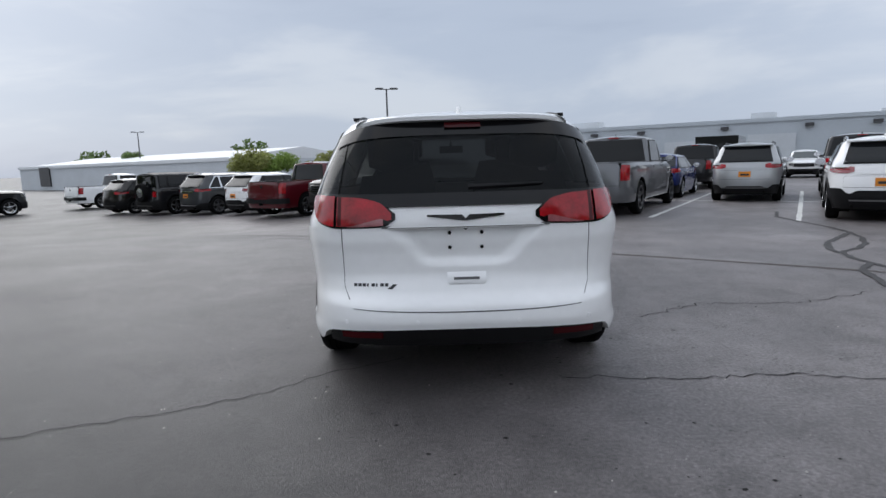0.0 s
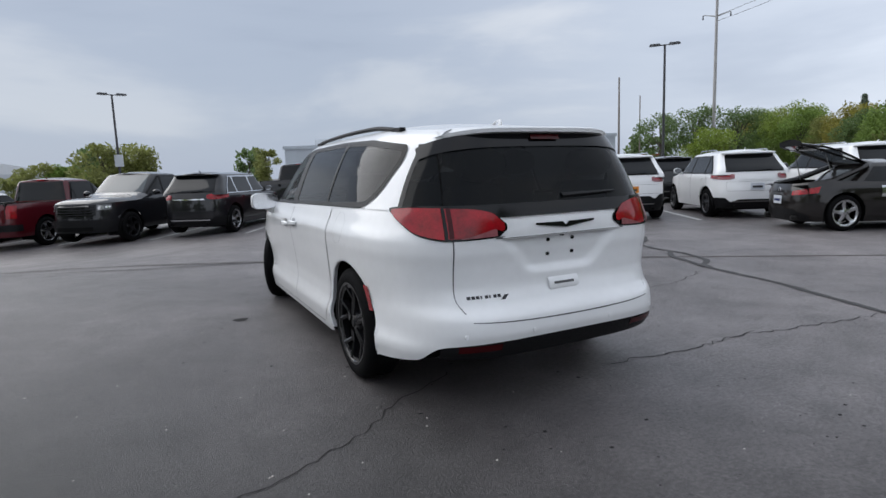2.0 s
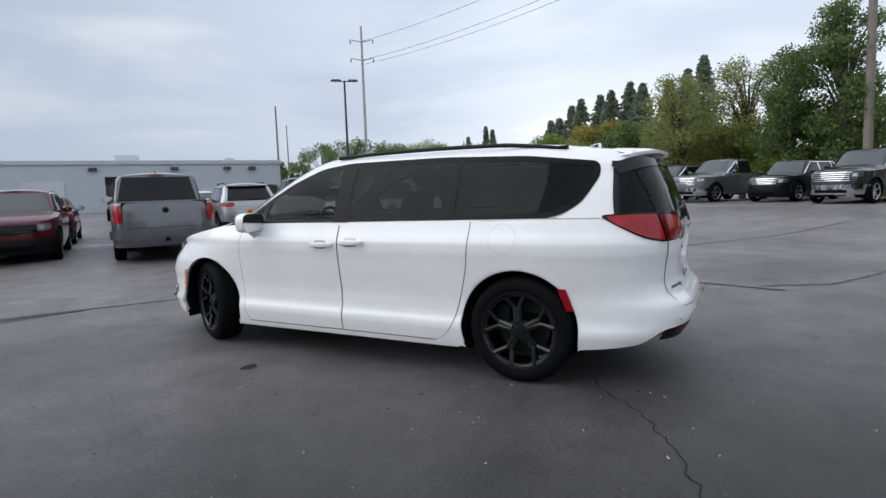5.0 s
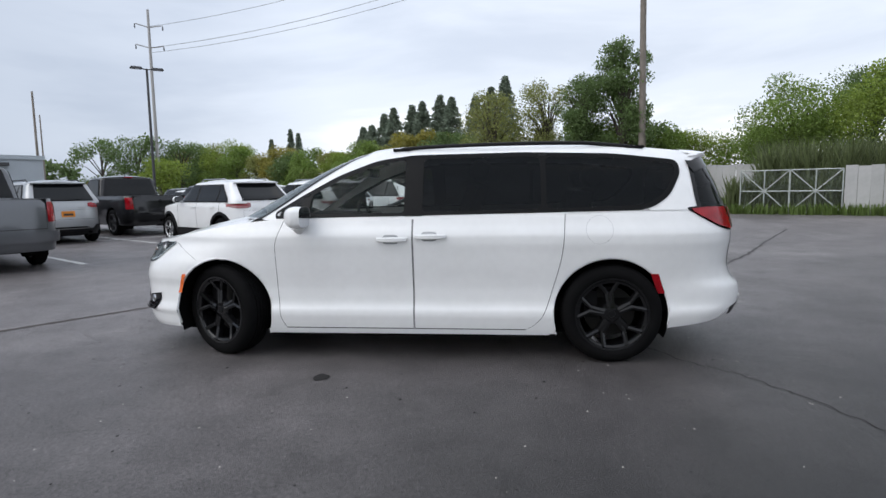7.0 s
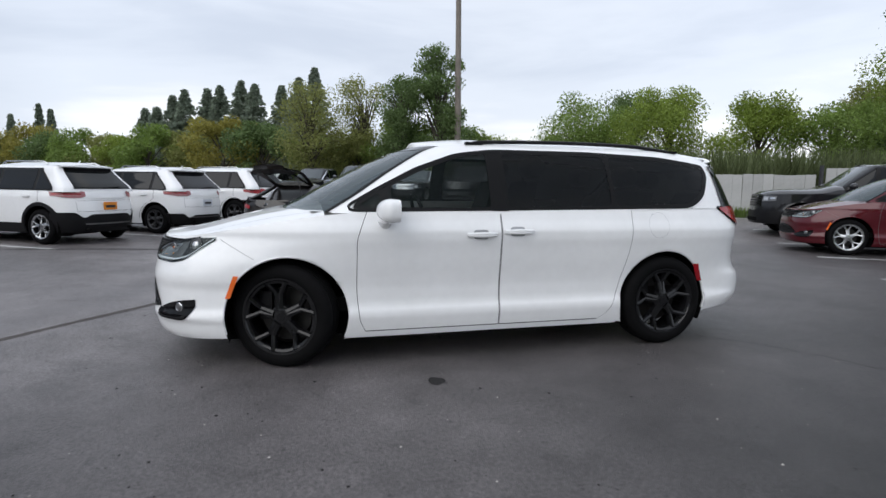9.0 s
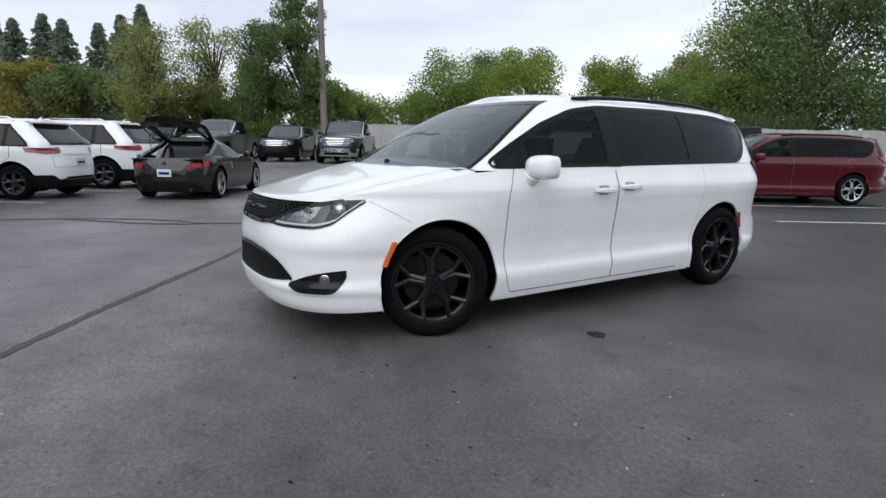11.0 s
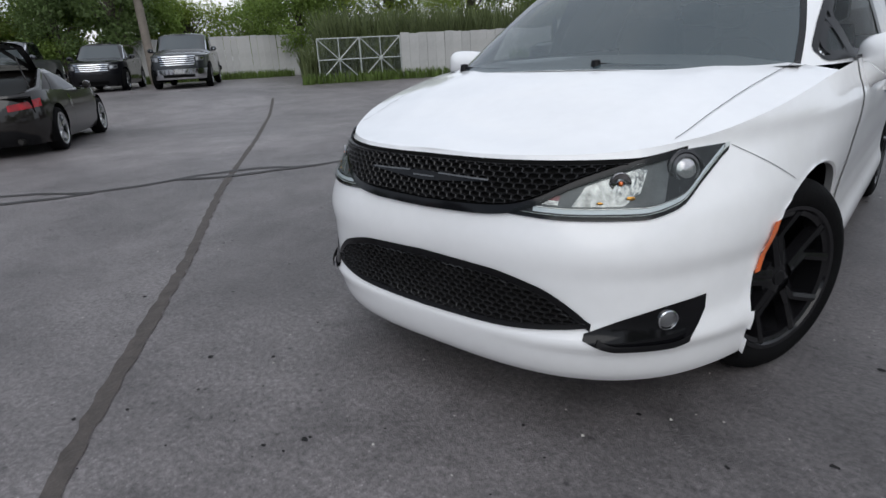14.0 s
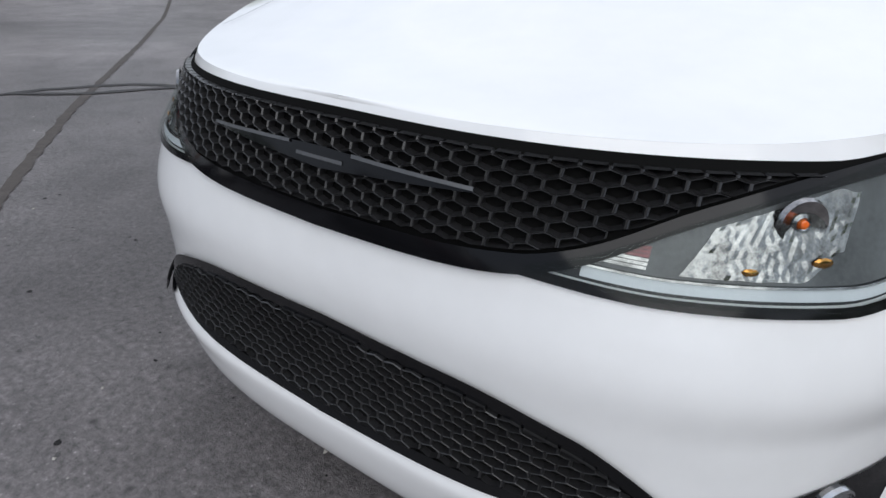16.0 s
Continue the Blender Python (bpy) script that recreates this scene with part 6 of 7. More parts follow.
tagged(part("gravel", g, GRAVEL, smooth=False), "scattered pale gravel chips on asphalt", "gravel", kind="stuff")

g = Geo()
for _ in range(1500):
    x, y, s = rnd.uniform(-6, 6), rnd.uniform(-7, 7), 0.004 + 0.011 * rnd.random() ** 3
    base = len(g.v)
    g.v += [(x + s * rnd.uniform(0.6, 1.3) * math.cos(a), y + s * rnd.uniform(0.5, 1.0) * math.sin(a), 0.0022) for a in [2 * math.pi * k / 7 for k in range(7)]]
    g.f.append(tuple(range(base, base + 7)))
tagged(part("pits", g, CRACK, smooth=False), "small dark pits and tar crumbs in asphalt", "ground mark", kind="stuff")

# ---------------------------------------------------------------- vehicles
minivan("minivan", WHITE, "clean white minivan with black wheels, parked on asphalt", pose(0, 0, 0), steer=-24)
minivan("minivan", RED_PAINT, "dark red minivan with silver wheels in a stall", parked(-7.35, 9.25, 0), 0, RIM_SILVER, "parked vehicles")

vehicle("pickup", GREY_PAINT, "grey pickup truck seen tail first in its stall", parked(11.0, -1.4, 0), "pickup truck", RIM_DARK)
vehicle("suv", WHITE, "white sport utility car with an orange paper plate", parked(10.72, 4.15, 0), "car", RIM_SILVER, PLATE_ORANGE, True, True)
vehicle("suv", WHITE, "white sport utility car with dark alloy wheels", parked(10.68, 6.98, 0), "car", RIM_DARK, PLATE_WHITE, False, True)
vehicle("big_suv", WHITE, "large white sport utility car with bright red tail lights", parked(10.75, 9.95, 0), "car", RIM_DARK, None, False, True, rear_red=False)
coupe(parked(6.50, 8.42, -90) @ Matrix.Diagonal((0.94, 0.90, 1.0, 1.0)), "dark bronze sports car with its rear hatch open")
vehicle("sedan", BLUE_PAINT, "dark blue sedan parked behind the grey pickup", parked(17.0, -1.45, 0), "car", RIM_SILVER)
vehicle("big_suv", SILVER_PAINT, "silver grey sport utility car with an orange paper plate", parked(16.0, 1.42, 0), "car", RIM_DARK, PLATE_ORANGE, False, True)
vehicle("pickup", BLACK_PAINT, "black pickup truck in the second row", parked(17.6, 4.3, 0), "pickup truck", RIM_DARK)
vehicle("suv", BLACK_PAINT, "black sport utility car in the second row", parked(17.0, 7.1, 0), "car", RIM_DARK, PLATE_WHITE)
vehicle("suv", WHITE, "white sport utility car in the second row", parked(17.0, 9.9, 180), "car", RIM_DARK)
vehicle("sedan", SILVER_PAINT, "silver sedan in the second row", parked(17.0, 12.8, 0), "car", RIM_SILVER)

# the row to the north-west
vehicle("suv", RED_PAINT, "dark red sport utility car, nose to the aisle", parked(12.05, -4.3, 180), "car", RIM_DARK)
vehicle("big_suv", BLACK_PAINT, "black sport utility car with chrome tail trim", parked(11.4, -7.35, 0), "car", RIM_SILVER, None, False, False, chrome=True)
vehicle("pickup", BLACK_PAINT, "black pickup truck, nose to the aisle", parked(11.3, -10.15, 180), "pickup truck", RIM_BLACK)
vehicle("pickup", RED_PAINT, "dark red pickup truck, tail to the aisle", parked(11.3, -12.95, 0), "pickup truck", RIM_SILVER)
vehicle("suv", WHITE, "white sport utility car, tail to the aisle", parked(11.5, -15.75, 0), "car", RIM_DARK, PLATE_ORANGE, True, True)
vehicle("big_suv", DARKGREY_PAINT, "dark grey sport utility car, tail to the aisle", parked(11.5, -18.55, 0), "car", RIM_DARK, PLATE_ORANGE, False, True, chrome=True)
vehicle("boxy", BLACK_PAINT, "black boxy off-road car with a spare wheel", parked(11.2, -21.3, 0), "car", RIM_SILVER, None, True, black_roof=True, spare=True)
vehicle("suv", BROWN_PAINT, "dark sport utility car, tail to the aisle", parked(11.0, -24.1, 0), "car", RIM_DARK, None, True)
vehicle("pickup", WHITE, "white pickup truck standing crosswise", parked(13.5, -31.5, 0), "pickup truck", RIM_DARK)
vehicle("pickup", BLACK_PAINT, "black pickup truck standing crosswise", parked(5.2, -31.0, 0), "pickup truck", RIM_SILVER)
vehicle("pickup", BLACK_PAINT, "black pickup truck in the second row", parked(17.8, -7.1, 0), "pickup truck", RIM_DARK)
vehicle("sedan", RED_PAINT, "dark red sedan in the second row", parked(17.0, -4.3, 0), "car", RIM_SILVER)

# the row along the east hedge, facing the lot
for u, v, kind, col, chrome, lab in (
        (5.4, 22.0, "pickup", DARKGREY_PAINT, True, "dark grey pickup truck with a chrome grille by the fence"),
        (8.3, 22.3, "big_suv", BLACK_PAINT, True, "black sport utility car with a chrome grille"),
        (11.5, 22.3, "pickup", GREY_PAINT, True, "grey pickup truck, nose to the lot"),
        (14.4, 22.8, "pickup", BLACK_PAINT, True, "black pickup truck with a chrome grille"),
        (17.4, 23.0, "pickup", WHITE, False, "white pickup truck with a black grille"),
        (20.4, 23.0, "pickup", WHITE, True, "white pickup truck with a chrome grille"),
        (23.4, 23.0, "big_suv", WHITE, False, "white sport utility car, nose to the lot"),
        (26.4, 23.0, "suv", BLACK_PAINT, False, "black sport utility car, nose to the lot")):
    vehicle(kind, col, lab, parked(u, v, 90), "pickup truck" if kind == "pickup" else "car", RIM_SILVER, None, chrome=chrome)
vehicle("pickup", BLACK_PAINT, "dark pickup truck beside the red minivan", parked(-7.9, 12.6, 0), "pickup truck", RIM_DARK)

# farther rows
for u, v, kind, col, t, lab in (
        (30, 0.2, "big_suv", BLACK_PAINT, 0, "black sport utility car far back in the lot"),
        (30, 5.3, "pickup", BLACK_PAINT, 0, "black pickup truck far back in the lot"),
        (36, 2.8, "suv", WHITE, 180, "white sport utility car far back in the lot"),
        (23.6, -1.35, "pickup", BLACK_PAINT, 0, "black pickup truck in the third row"),
        (30, 9.6, "suv", WHITE, 0, "white sport utility car far back in the lot"),
        (30, 13.0, "suv", BLACK_PAINT, 180, "black sport utility car far back in the lot"),
        (37, 8.0, "sedan", DARKGREY_PAINT, 0, "dark grey sedan far back in the lot"),
        (40, 0.0, "big_suv", DARKGREY_PAINT, 0, "dark sport utility car far back in the lot"),
        (30, -8.0, "pickup", WHITE, 0, "white pickup truck far back in the lot"),
        (24, 13.0, "suv", SILVER_PAINT, 180, "silver sport utility car in the third row"),
        (24, 10.0, "sedan", WHITE, 0, "white sedan in the third row")):
    vehicle(kind, col, lab, parked(u, v, t), "pickup truck" if kind == "pickup" else "car", RIM_DARK)


# ---------------------------------------------------------------- fences, gate, poles, buildings
FENCE = matte("weathered_grey_fence", (0.42, 0.42, 0.41), 0.75, vary=0.22, scale=1.4, bump=0.2, bump_scale=12, per_object=0.4)
GALV = matte("galvanised_steel", (0.42, 0.45, 0.43), 0.45, 0.6, vary=0.15)
WIRE = matte("fence_wire", (0.25, 0.28, 0.27), 0.5, 0.5)
POLE = matte("dark_pole", (0.06, 0.06, 0.065), 0.5, 0.4)
WOOD = matte("weathered_pole_wood", (0.20, 0.175, 0.15), 0.85, vary=0.25, scale=3)
CONCRETE_POLE = matte("pale_steel_pole", (0.36, 0.35, 0.34), 0.6, 0.2)
CABLE = matte("cable_black", (0.05, 0.05, 0.05), 0.6)
WALL_BLUE = matte("blue_grey_metal_wall", (0.42, 0.46, 0.50), 0.6, vary=0.06, scale=0.4)
WALL_PALE = matte("pale_metal_wall", (0.50, 0.53, 0.56), 0.6, vary=0.08, scale=0.4)
ROOF_WHITE = matte("white_metal_roof", (0.66, 0.68, 0.70), 0.5, vary=0.06, scale=0.3)


def panel_fence(a, b, height, base=0.0):
    """A solid fence of upright boards between two lot places, each board a part."""
    pa, pb = lot(*a), lot(*b)
    d = pb - pa
    n = max(2, int(d.length / 0.30))
    f = thing("panel_fence", "weathered grey solid panel fence, stained and patched", "fence", kind="structure")
    rnd = random.Random(int(a[0] * 7 + a[1]))
    ang = math.degrees(math.atan2(d.y, d.x))
    w = d.length / n
    g0 = Geo().box((0, 0, height / 2), (w - 0.008, 0.035, height))
    me = None
    for i in range(n):
        p = pa + d * ((i + 0.5) / n)
        mm = pose(p.x, p.y, base + rnd.uniform(-0.02, 0.02), 0, rnd.uniform(-0.4, 0.4), ang + rnd.uniform(-1.0, 1.0))
        if me is None:
            ob = part("board", g0, FENCE, f, m=mm, smooth=False)
            me = ob.data
        else:
            ob = new("board", me)
            ob.parent = f
            ob.matrix_basis = mm
    return f


panel_fence((9.5, 27.4), (-1.5, 27.4), 1.95, 0.36)
panel_fence((-2.05, 17.1), (-7.75, 17.1), 1.50, 0.32)
panel_fence((-8.1, 17.3), (-30.0, 17.3), 1.75, 0.32)
f = thing("fence_post", "dark steel fence post at a joint", "fence post", kind="structure")
p = lot(-7.92, 17.15)
part("post", Geo().box((p.x, p.y, 1.15), (0.09, 0.09, 2.0)), POLE, f)

# chain-link double gate with crossed braces
gate = thing("chain_link_gate", "galvanised chain-link gate with crossed braces and wire mesh", "gate", kind="structure")
for k, (u0, u1) in enumerate(((0.78, -0.62), (-0.64, -2.02))):
    a, b = lot(u0, 17.05), lot(u1, 17.05)
    leaf = thing("gate_leaf", "", "")
    leaf.parent = gate
    A, B, C, D = (a.x, a.y, 0.40), (b.x, b.y, 0.40), (b.x, b.y, 1.74), (a.x, a.y, 1.74)
    mid = lambda p, q: tuple((p[i] + q[i]) / 2 for i in range(3))
    for p, q in ((A, B), (B, C), (C, D), (D, A), (A, C), (B, D), (mid(A, D), mid(B, C)), (mid(A, B), mid(C, D))):
        part("bar", Geo().tube([p, q], 0.020, 6), GALV, leaf)
    g = Geo()
    steps = 26
    for i in range(-steps, steps):
        for s in (1, -1):
            f0, f1 = max(0.0, i / steps), min(1.0, i / steps + 1.0)
            if f1 <= f0:
                continue
            z0, z1 = (f0 - i / steps), (f1 - i / steps)
            if s < 0:
                z0, z1 = 1 - z0, 1 - z1
            p = Vector(A).lerp(Vector(B), f0) + Vector((0, 0, 1.34 * z0))
            q = Vector(A).lerp(Vector(B), f1) + Vector((0, 0, 1.34 * z1))
            g.tube([p, q], 0.0022, 3, cap=False)
    part("wire_mesh", g, WIRE, leaf)


def street_lamp(x, y, h, heads=2, sign=False, turn=0):
    l = thing("street_lamp", "dark steel parking lot lamp on a tall pole", "street lamp", pose(x, y, slope(x, y), 0, 0, turn), "lot lamps")
    part("pole", Geo().tube([(0, 0, 0.6), (0, 0, h)], [0.085, 0.06], 10), POLE, l)
    part("base", Geo().lathe([(0.0, 0.75), (0.28, 0.75), (0.30, 0.7), (0.30, 0.0)], 20, "z"), WALL_PALE, l)
    for s in (-1, 1)[:heads]:
        hd = part("lamp_head", Geo().box((s * 0.52, 0, h + 0.02), (0.62, 0.34, 0.10), taper=0.8).tube([(0, 0, h - 0.05), (s * 0.3, 0, h)], 0.03, 6), POLE, l)
        part("lamp_lens", Geo().box((s * 0.52, 0, h - 0.04), (0.46, 0.24, 0.02)), WALL_PALE, hd)
    if sign:
        part("sign_plate", Geo().box((0.0, -0.12, 3.1), (0.5, 0.02, 0.75)), WALL_PALE, l)
    return l


street_lamp(-3.75, 36.5, 7.2, sign=True, turn=10)
street_lamp(24.6, 18.6, 8.1, turn=-50)
street_lamp(-40.0, 71.0, 7.4, turn=20)
street_lamp(-62.0, 70.0, 7.4, turn=20)


def utility_pole(x, y, h, label, mat, arms=2, r=0.18, lean=0.0, turn=35):
    u = thing("utility_pole", label, "utility pole", pose(x, y, 0, 0, lean, turn))
    part("pole", Geo().tube([(0, 0, 0), (0, 0, h)], [r, r * 0.62], 10), mat, u)
    for i in range(arms):
        z = h - 1.7 - 2.0 * i
        for s in (-1, 1):
            arm = part("arm", Geo().tube([(0, 0, z), (s * 1.25, 0, z + 0.28)], [0.06, 0.04], 6), mat, u)
            part("insulator", Geo().lathe([(0.0, -0.45), (0.05, -0.42), (0.07, -0.30), (0.05, -0.18), (0.06, -0.05), (0.0, 0.0)], 8, "z", (s * 1.25, 0, z + 0.25)), POLE, arm)
    return u


utility_pole(49.5, 34.3, 19.5, "tall pale steel power line pole with crossarms", CONCRETE_POLE, 2, 0.19, turn=-58)
utility_pole(26.2, -8.15, 17.0, "tall weathered wooden utility pole behind the fence", WOOD, 0, 0.20, 0.8)
for x, y, h in ((50.4, 48.4, 12.2), (85, 78, 15), (-62, 60, 9), (95, 20, 12), (88, 4, 11)):
    utility_pole(x, y, h, "distant weathered wooden utility pole", WOOD, 0, 0.16)
for i, (dx, dz) in enumerate(((-1.2, 17.6), (1.2, 15.6), (-1.2, 15.6))):
    pts = []
    for k in range(25):
        f = k / 24
        a, b = Vector((49.5 + dx * 0.8, 34.3 + dx * 0.55, dz)), Vector((33.0 + dx, -24.0, dz + 8))
        p = a.lerp(b, f)
        p.z -= 4 * 2.4 * f * (1 - f)
        pts.append(p)
    tagged(part("power_line", Geo().tube(pts, 0.018, 4), CABLE), "black overhead power line", "cable", "power lines")

def hall(name, label, u0, u1, v0, v1, h, wall, gable=0.0):
    """A long metal hall with thick walls, roof edge, doors and wall lamps."""
    b = thing(name, label, "building", kind="structure")
    c = [lot(u0, v0), lot(u0, v1), lot(u1, v1), lot(u1, v0)]
    g = Geo()
    g.grid([[(p.x, p.y, -1.5) for p in c], [(p.x, p.y, h) for p in c]], close=True)
    part("wall", g, wall, b, smooth=False)
    g = Geo()
    mid0, mid1 = lot((u0 + u1) / 2, v0), lot((u0 + u1) / 2, v1)
    if gable:
        g.grid([[(c[0].x, c[0].y, h), (c[1].x, c[1].y, h)], [(mid0.x, mid0.y, h + gable), (mid1.x, mid1.y, h + gable)], [(c[3].x, c[3].y, h), (c[2].x, c[2].y, h)]])
        g.f += []
        base = len(g.v)
        g.v += [(c[0].x, c[0].y, h), (mid0.x, mid0.y, h + gable), (c[3].x, c[3].y, h), (c[1].x, c[1].y, h), (mid1.x, mid1.y, h + gable), (c[2].x, c[2].y, h)]
        g.f += [(base, base + 1, base + 2), (base + 3, base + 4, base + 5)]
    else:
        g.f.append((0, 1, 2, 3))
        g.v += [(p.x, p.y, h) for p in c]
    part("roof", g, ROOF_WHITE, b, smooth=False)
    g = Geo()
    e = [lot(u0 - 0.15, v0 - 0.15), lot(u0 - 0.15, v1 + 0.15)]
    g.grid([[(p.x, p.y, h - 0.25) for p in e], [(p.x, p.y, h + 0.12) for p in e], [(p.x + 0.2, p.y + 0.2, h + 0.12) for p in e]])
    part("roof_edge", g, ROOF_WHITE if gable else wall, b, smooth=False)
    return b


ware = hall("warehouse", "long low blue-grey metal warehouse with rooftop units", 58, 85, -23.5, 13.5, 4.8, WALL_BLUE)
for v, hh, w in ((-19.5, 1.0, 3.4), (-1.0, 0.9, 2.2), (9.0, 0.6, 1.0)):
    p = lot(63, v)
    part("rooftop_unit", Geo().box((p.x, p.y, 4.8 + hh / 2), (w, 2.0, hh), Matrix.Rotation(radians(-33), 3, "Z")), WALL_PALE, ware, smooth=False)
for v in (-17.0, -12.0, -4.0, 3.0, 8.0, 10.5):
    p = lot(57.75, v)
    lampb = part("wall_lamp", Geo().box((p.x, p.y, 4.1), (0.7, 0.4, 0.3), Matrix.Rotation(radians(-33), 3, "Z")), POLE, ware, smooth=False)
for v, wd, ht in ((-8.0, 3.2, 3.0), (0.0, 4.0, 3.4), (6.0, 1.1, 2.1)):
    p = lot(57.9, v)
    part("door", Geo().box((p.x, p.y, ht / 2), (wd, 0.12, ht), Matrix.Rotation(radians(-33), 3, "Z")), WALL_PALE, ware, smooth=False)
shed = hall("storage_shed", "long pale metal shed with a white roof", 32, 52, -94, -46, 2.6, WALL_PALE, 1.3)
p = lot(31.9, -86)
part("door", Geo().box((p.x, p.y, 1.2), (3.0, 0.15, 2.6), Matrix.Rotation(radians(-33), 3, "Z")), POLE, shed, smooth=False)
hall("red_roof_shop", "small far shop with a red fascia", 84, 90, 21, 26, 2.9, matte("red_fascia", (0.35, 0.03, 0.03), 0.6))
hall("far_house", "far low building with a tan roof behind trees", -30, -18, 62, 76, 3.5, matte("tan_wall", (0.36, 0.26, 0.18), 0.8), 2.0)
trailer = thing("cargo_trailer", "black enclosed cargo trailer standing behind the cars", "trailer", parked(34.5, -1.6, 0))
part("box", Geo().box((0, 0, 1.6), (2.3, 4.6, 1.9)), BLACK_PAINT, trailer)
part("frame", Geo().box((0, 0.4, 0.6), (2.2, 6.2, 0.15)), TRIM, trailer)
for s in (-1, 1):
    for y in (-0.5, 0.5):
        wheel(0.36, 0.22, 0.24, RIM_SILVER, 5, trailer, pose(s * 1.12, y, 0.36, 0, 0, 180 if s > 0 else 0), "plain", 0)


# ---------------------------------------------------------------- plants
def leafmat(name, colour, vary=0.5):
    """Leaves that let part of the light through."""
    m = matte(name, colour, 0.5, vary=vary, scale=0.8, island=0.9, spec=0.3)
    n, l = m.node_tree.nodes, m.node_tree.links
    b = n["Principled BSDF"]
    thin = n.new("ShaderNodeBsdfTranslucent")
    l.new(b.inputs["Base Color"].links[0].from_socket, thin.inputs["Color"])
    mix = n.new("ShaderNodeMixShader")
    mix.inputs[0].default_value = 0.42
    l.new(b.outputs[0], mix.inputs[1])
    l.new(thin.outputs[0], mix.inputs[2])
    l.new(mix.outputs[0], n["Material Output"].inputs["Surface"])
    return m


LEAF_BRIGHT = leafmat("bright_leaves", (0.226, 0.300, 0.055))
LEAF_MID = leafmat("green_leaves", (0.195, 0.280, 0.066))
LEAF_DARK = leafmat("dark_leaves", (0.140, 0.205, 0.074))
LEAF_OLIVE = leafmat("olive_leaves", (0.255, 0.275, 0.088))
LEAF_YELLOW = leafmat("yellowing_leaves", (0.293, 0.268, 0.061))
NEEDLE = leafmat("grey_green_needles", (0.22, 0.265, 0.20))
REED = leafmat("reed_blades", (0.14, 0.17, 0.075))
WEED = leafmat("weed_blades", (0.13, 0.19, 0.05))
BARK = matte("grey_bark", (0.085, 0.072, 0.060), 0.9, vary=0.3, scale=8, bump=0.5, bump_scale=30)


def leaves(centres, radii, count, size, seed, flat=0.5):
    """Many small leaf sprays scattered in clumps round centres; returns a Geo."""
    r = np.random.RandomState(seed)
    c = np.array(centres)
    rad = np.array(radii)
    w = rad ** 2
    idx = r.choice(len(c), count, p=w / w.sum())
    d = r.normal(size=(count, 3))
    d /= np.linalg.norm(d, axis=1)[:, None]
    rr = rad[idx] * (0.15 + 0.92 * r.rand(count) ** 0.55 + 0.28 * (r.rand(count) > 0.92) * r.rand(count))
    p = c[idx] + d * rr[:, None] * np.array([1, 1, 0.8])
    a = r.normal(size=(count, 3))
    a /= np.linalg.norm(a, axis=1)[:, None]
    b = np.cross(a, r.normal(size=(count, 3)))
    b /= np.linalg.norm(b, axis=1)[:, None]
    s = size * (0.5 + r.rand(count))
    a, b = a * s[:, None], b * s[:, None] * 0.55
    return np.stack([p - a, p + b * 0.9 - a * 0.1, p + a, p - b + a * 0.15], 1).reshape(-1, 3)


def rawpart(name, g, mat, parent):
    """A mesh straight from a Geo, or from an array of four corners a leaf."""
    me = bpy.data.meshes.new(name)
    if isinstance(g, Geo):
        me.from_pydata(g.v, [], g.f)
    else:
        n = len(g)
        me.vertices.add(n)
        me.vertices.foreach_set("co", g.astype(np.float32).ravel())
        me.loops.add(n)
        me.loops.foreach_set("vertex_index", np.arange(n, dtype=np.int32))
        me.polygons.add(n // 4)
        me.polygons.foreach_set("loop_start", np.arange(0, n, 4, dtype=np.int32))
        me.update(calc_edges=True)
    me.materials.append(mat)
    ob = new(name, me)
    ob.parent = parent
    return ob


def tree(name, x, y, h, r, leaf, seed, count=4500, size=0.12, bare=0.25, label="leafy green tree", clumps=26, tall=1.0, category="tree", group="trees round the lot"):
    """A trunk with limbs and a crown of leaf sprays in uneven clumps."""
    rnd = random.Random(seed)
    t = thing(name, label, category, pose(x, y, slope(x, y) - 0.05), group)
    g = Geo()
    top = Vector((rnd.uniform(-0.3, 0.3), rnd.uniform(-0.3, 0.3), h * 0.78))
    rt = 0.035 * h ** 0.75 + 0.03
    g.tube([(0, 0, 0), (top.x * 0.3, top.y * 0.3, h * 0.3), (top.x * 0.7, top.y * 0.7, h * 0.55), top], [rt, rt * 0.75, rt * 0.5, rt * 0.15], 8)
    cs, rs = [], []
    for i in range(clumps):
        f = rnd.random() ** 0.8
        z = h * (bare + (0.95 - bare) * f)
        k = math.sin(math.pi * min(max((z / h - bare) / (1.02 - bare), 0.03), 0.97)) ** 0.6
        a = rnd.uniform(0, 2 * math.pi)
        q = r * k * rnd.uniform(0.25, 0.9)
        c = Vector((q * math.cos(a), q * math.sin(a), z))
        cs.append(tuple(c))
        rs.append(r * rnd.uniform(0.22, 0.42) * (0.6 + 0.4 * k))
        s = Vector((top.x * z / h * 0.8, top.y * z / h * 0.8, max(z * 0.62, h * 0.12)))
        g.tube([s, s.lerp(c, 0.55) + Vector((0, 0, 0.06 * h)), c], [rt * 0.32, rt * 0.18, rt * 0.05], 5, cap=False)
    rawpart("trunk", g, BARK, t)
    rawpart("crown", leaves(cs, rs, count, size, seed), leaf, t)
    return t


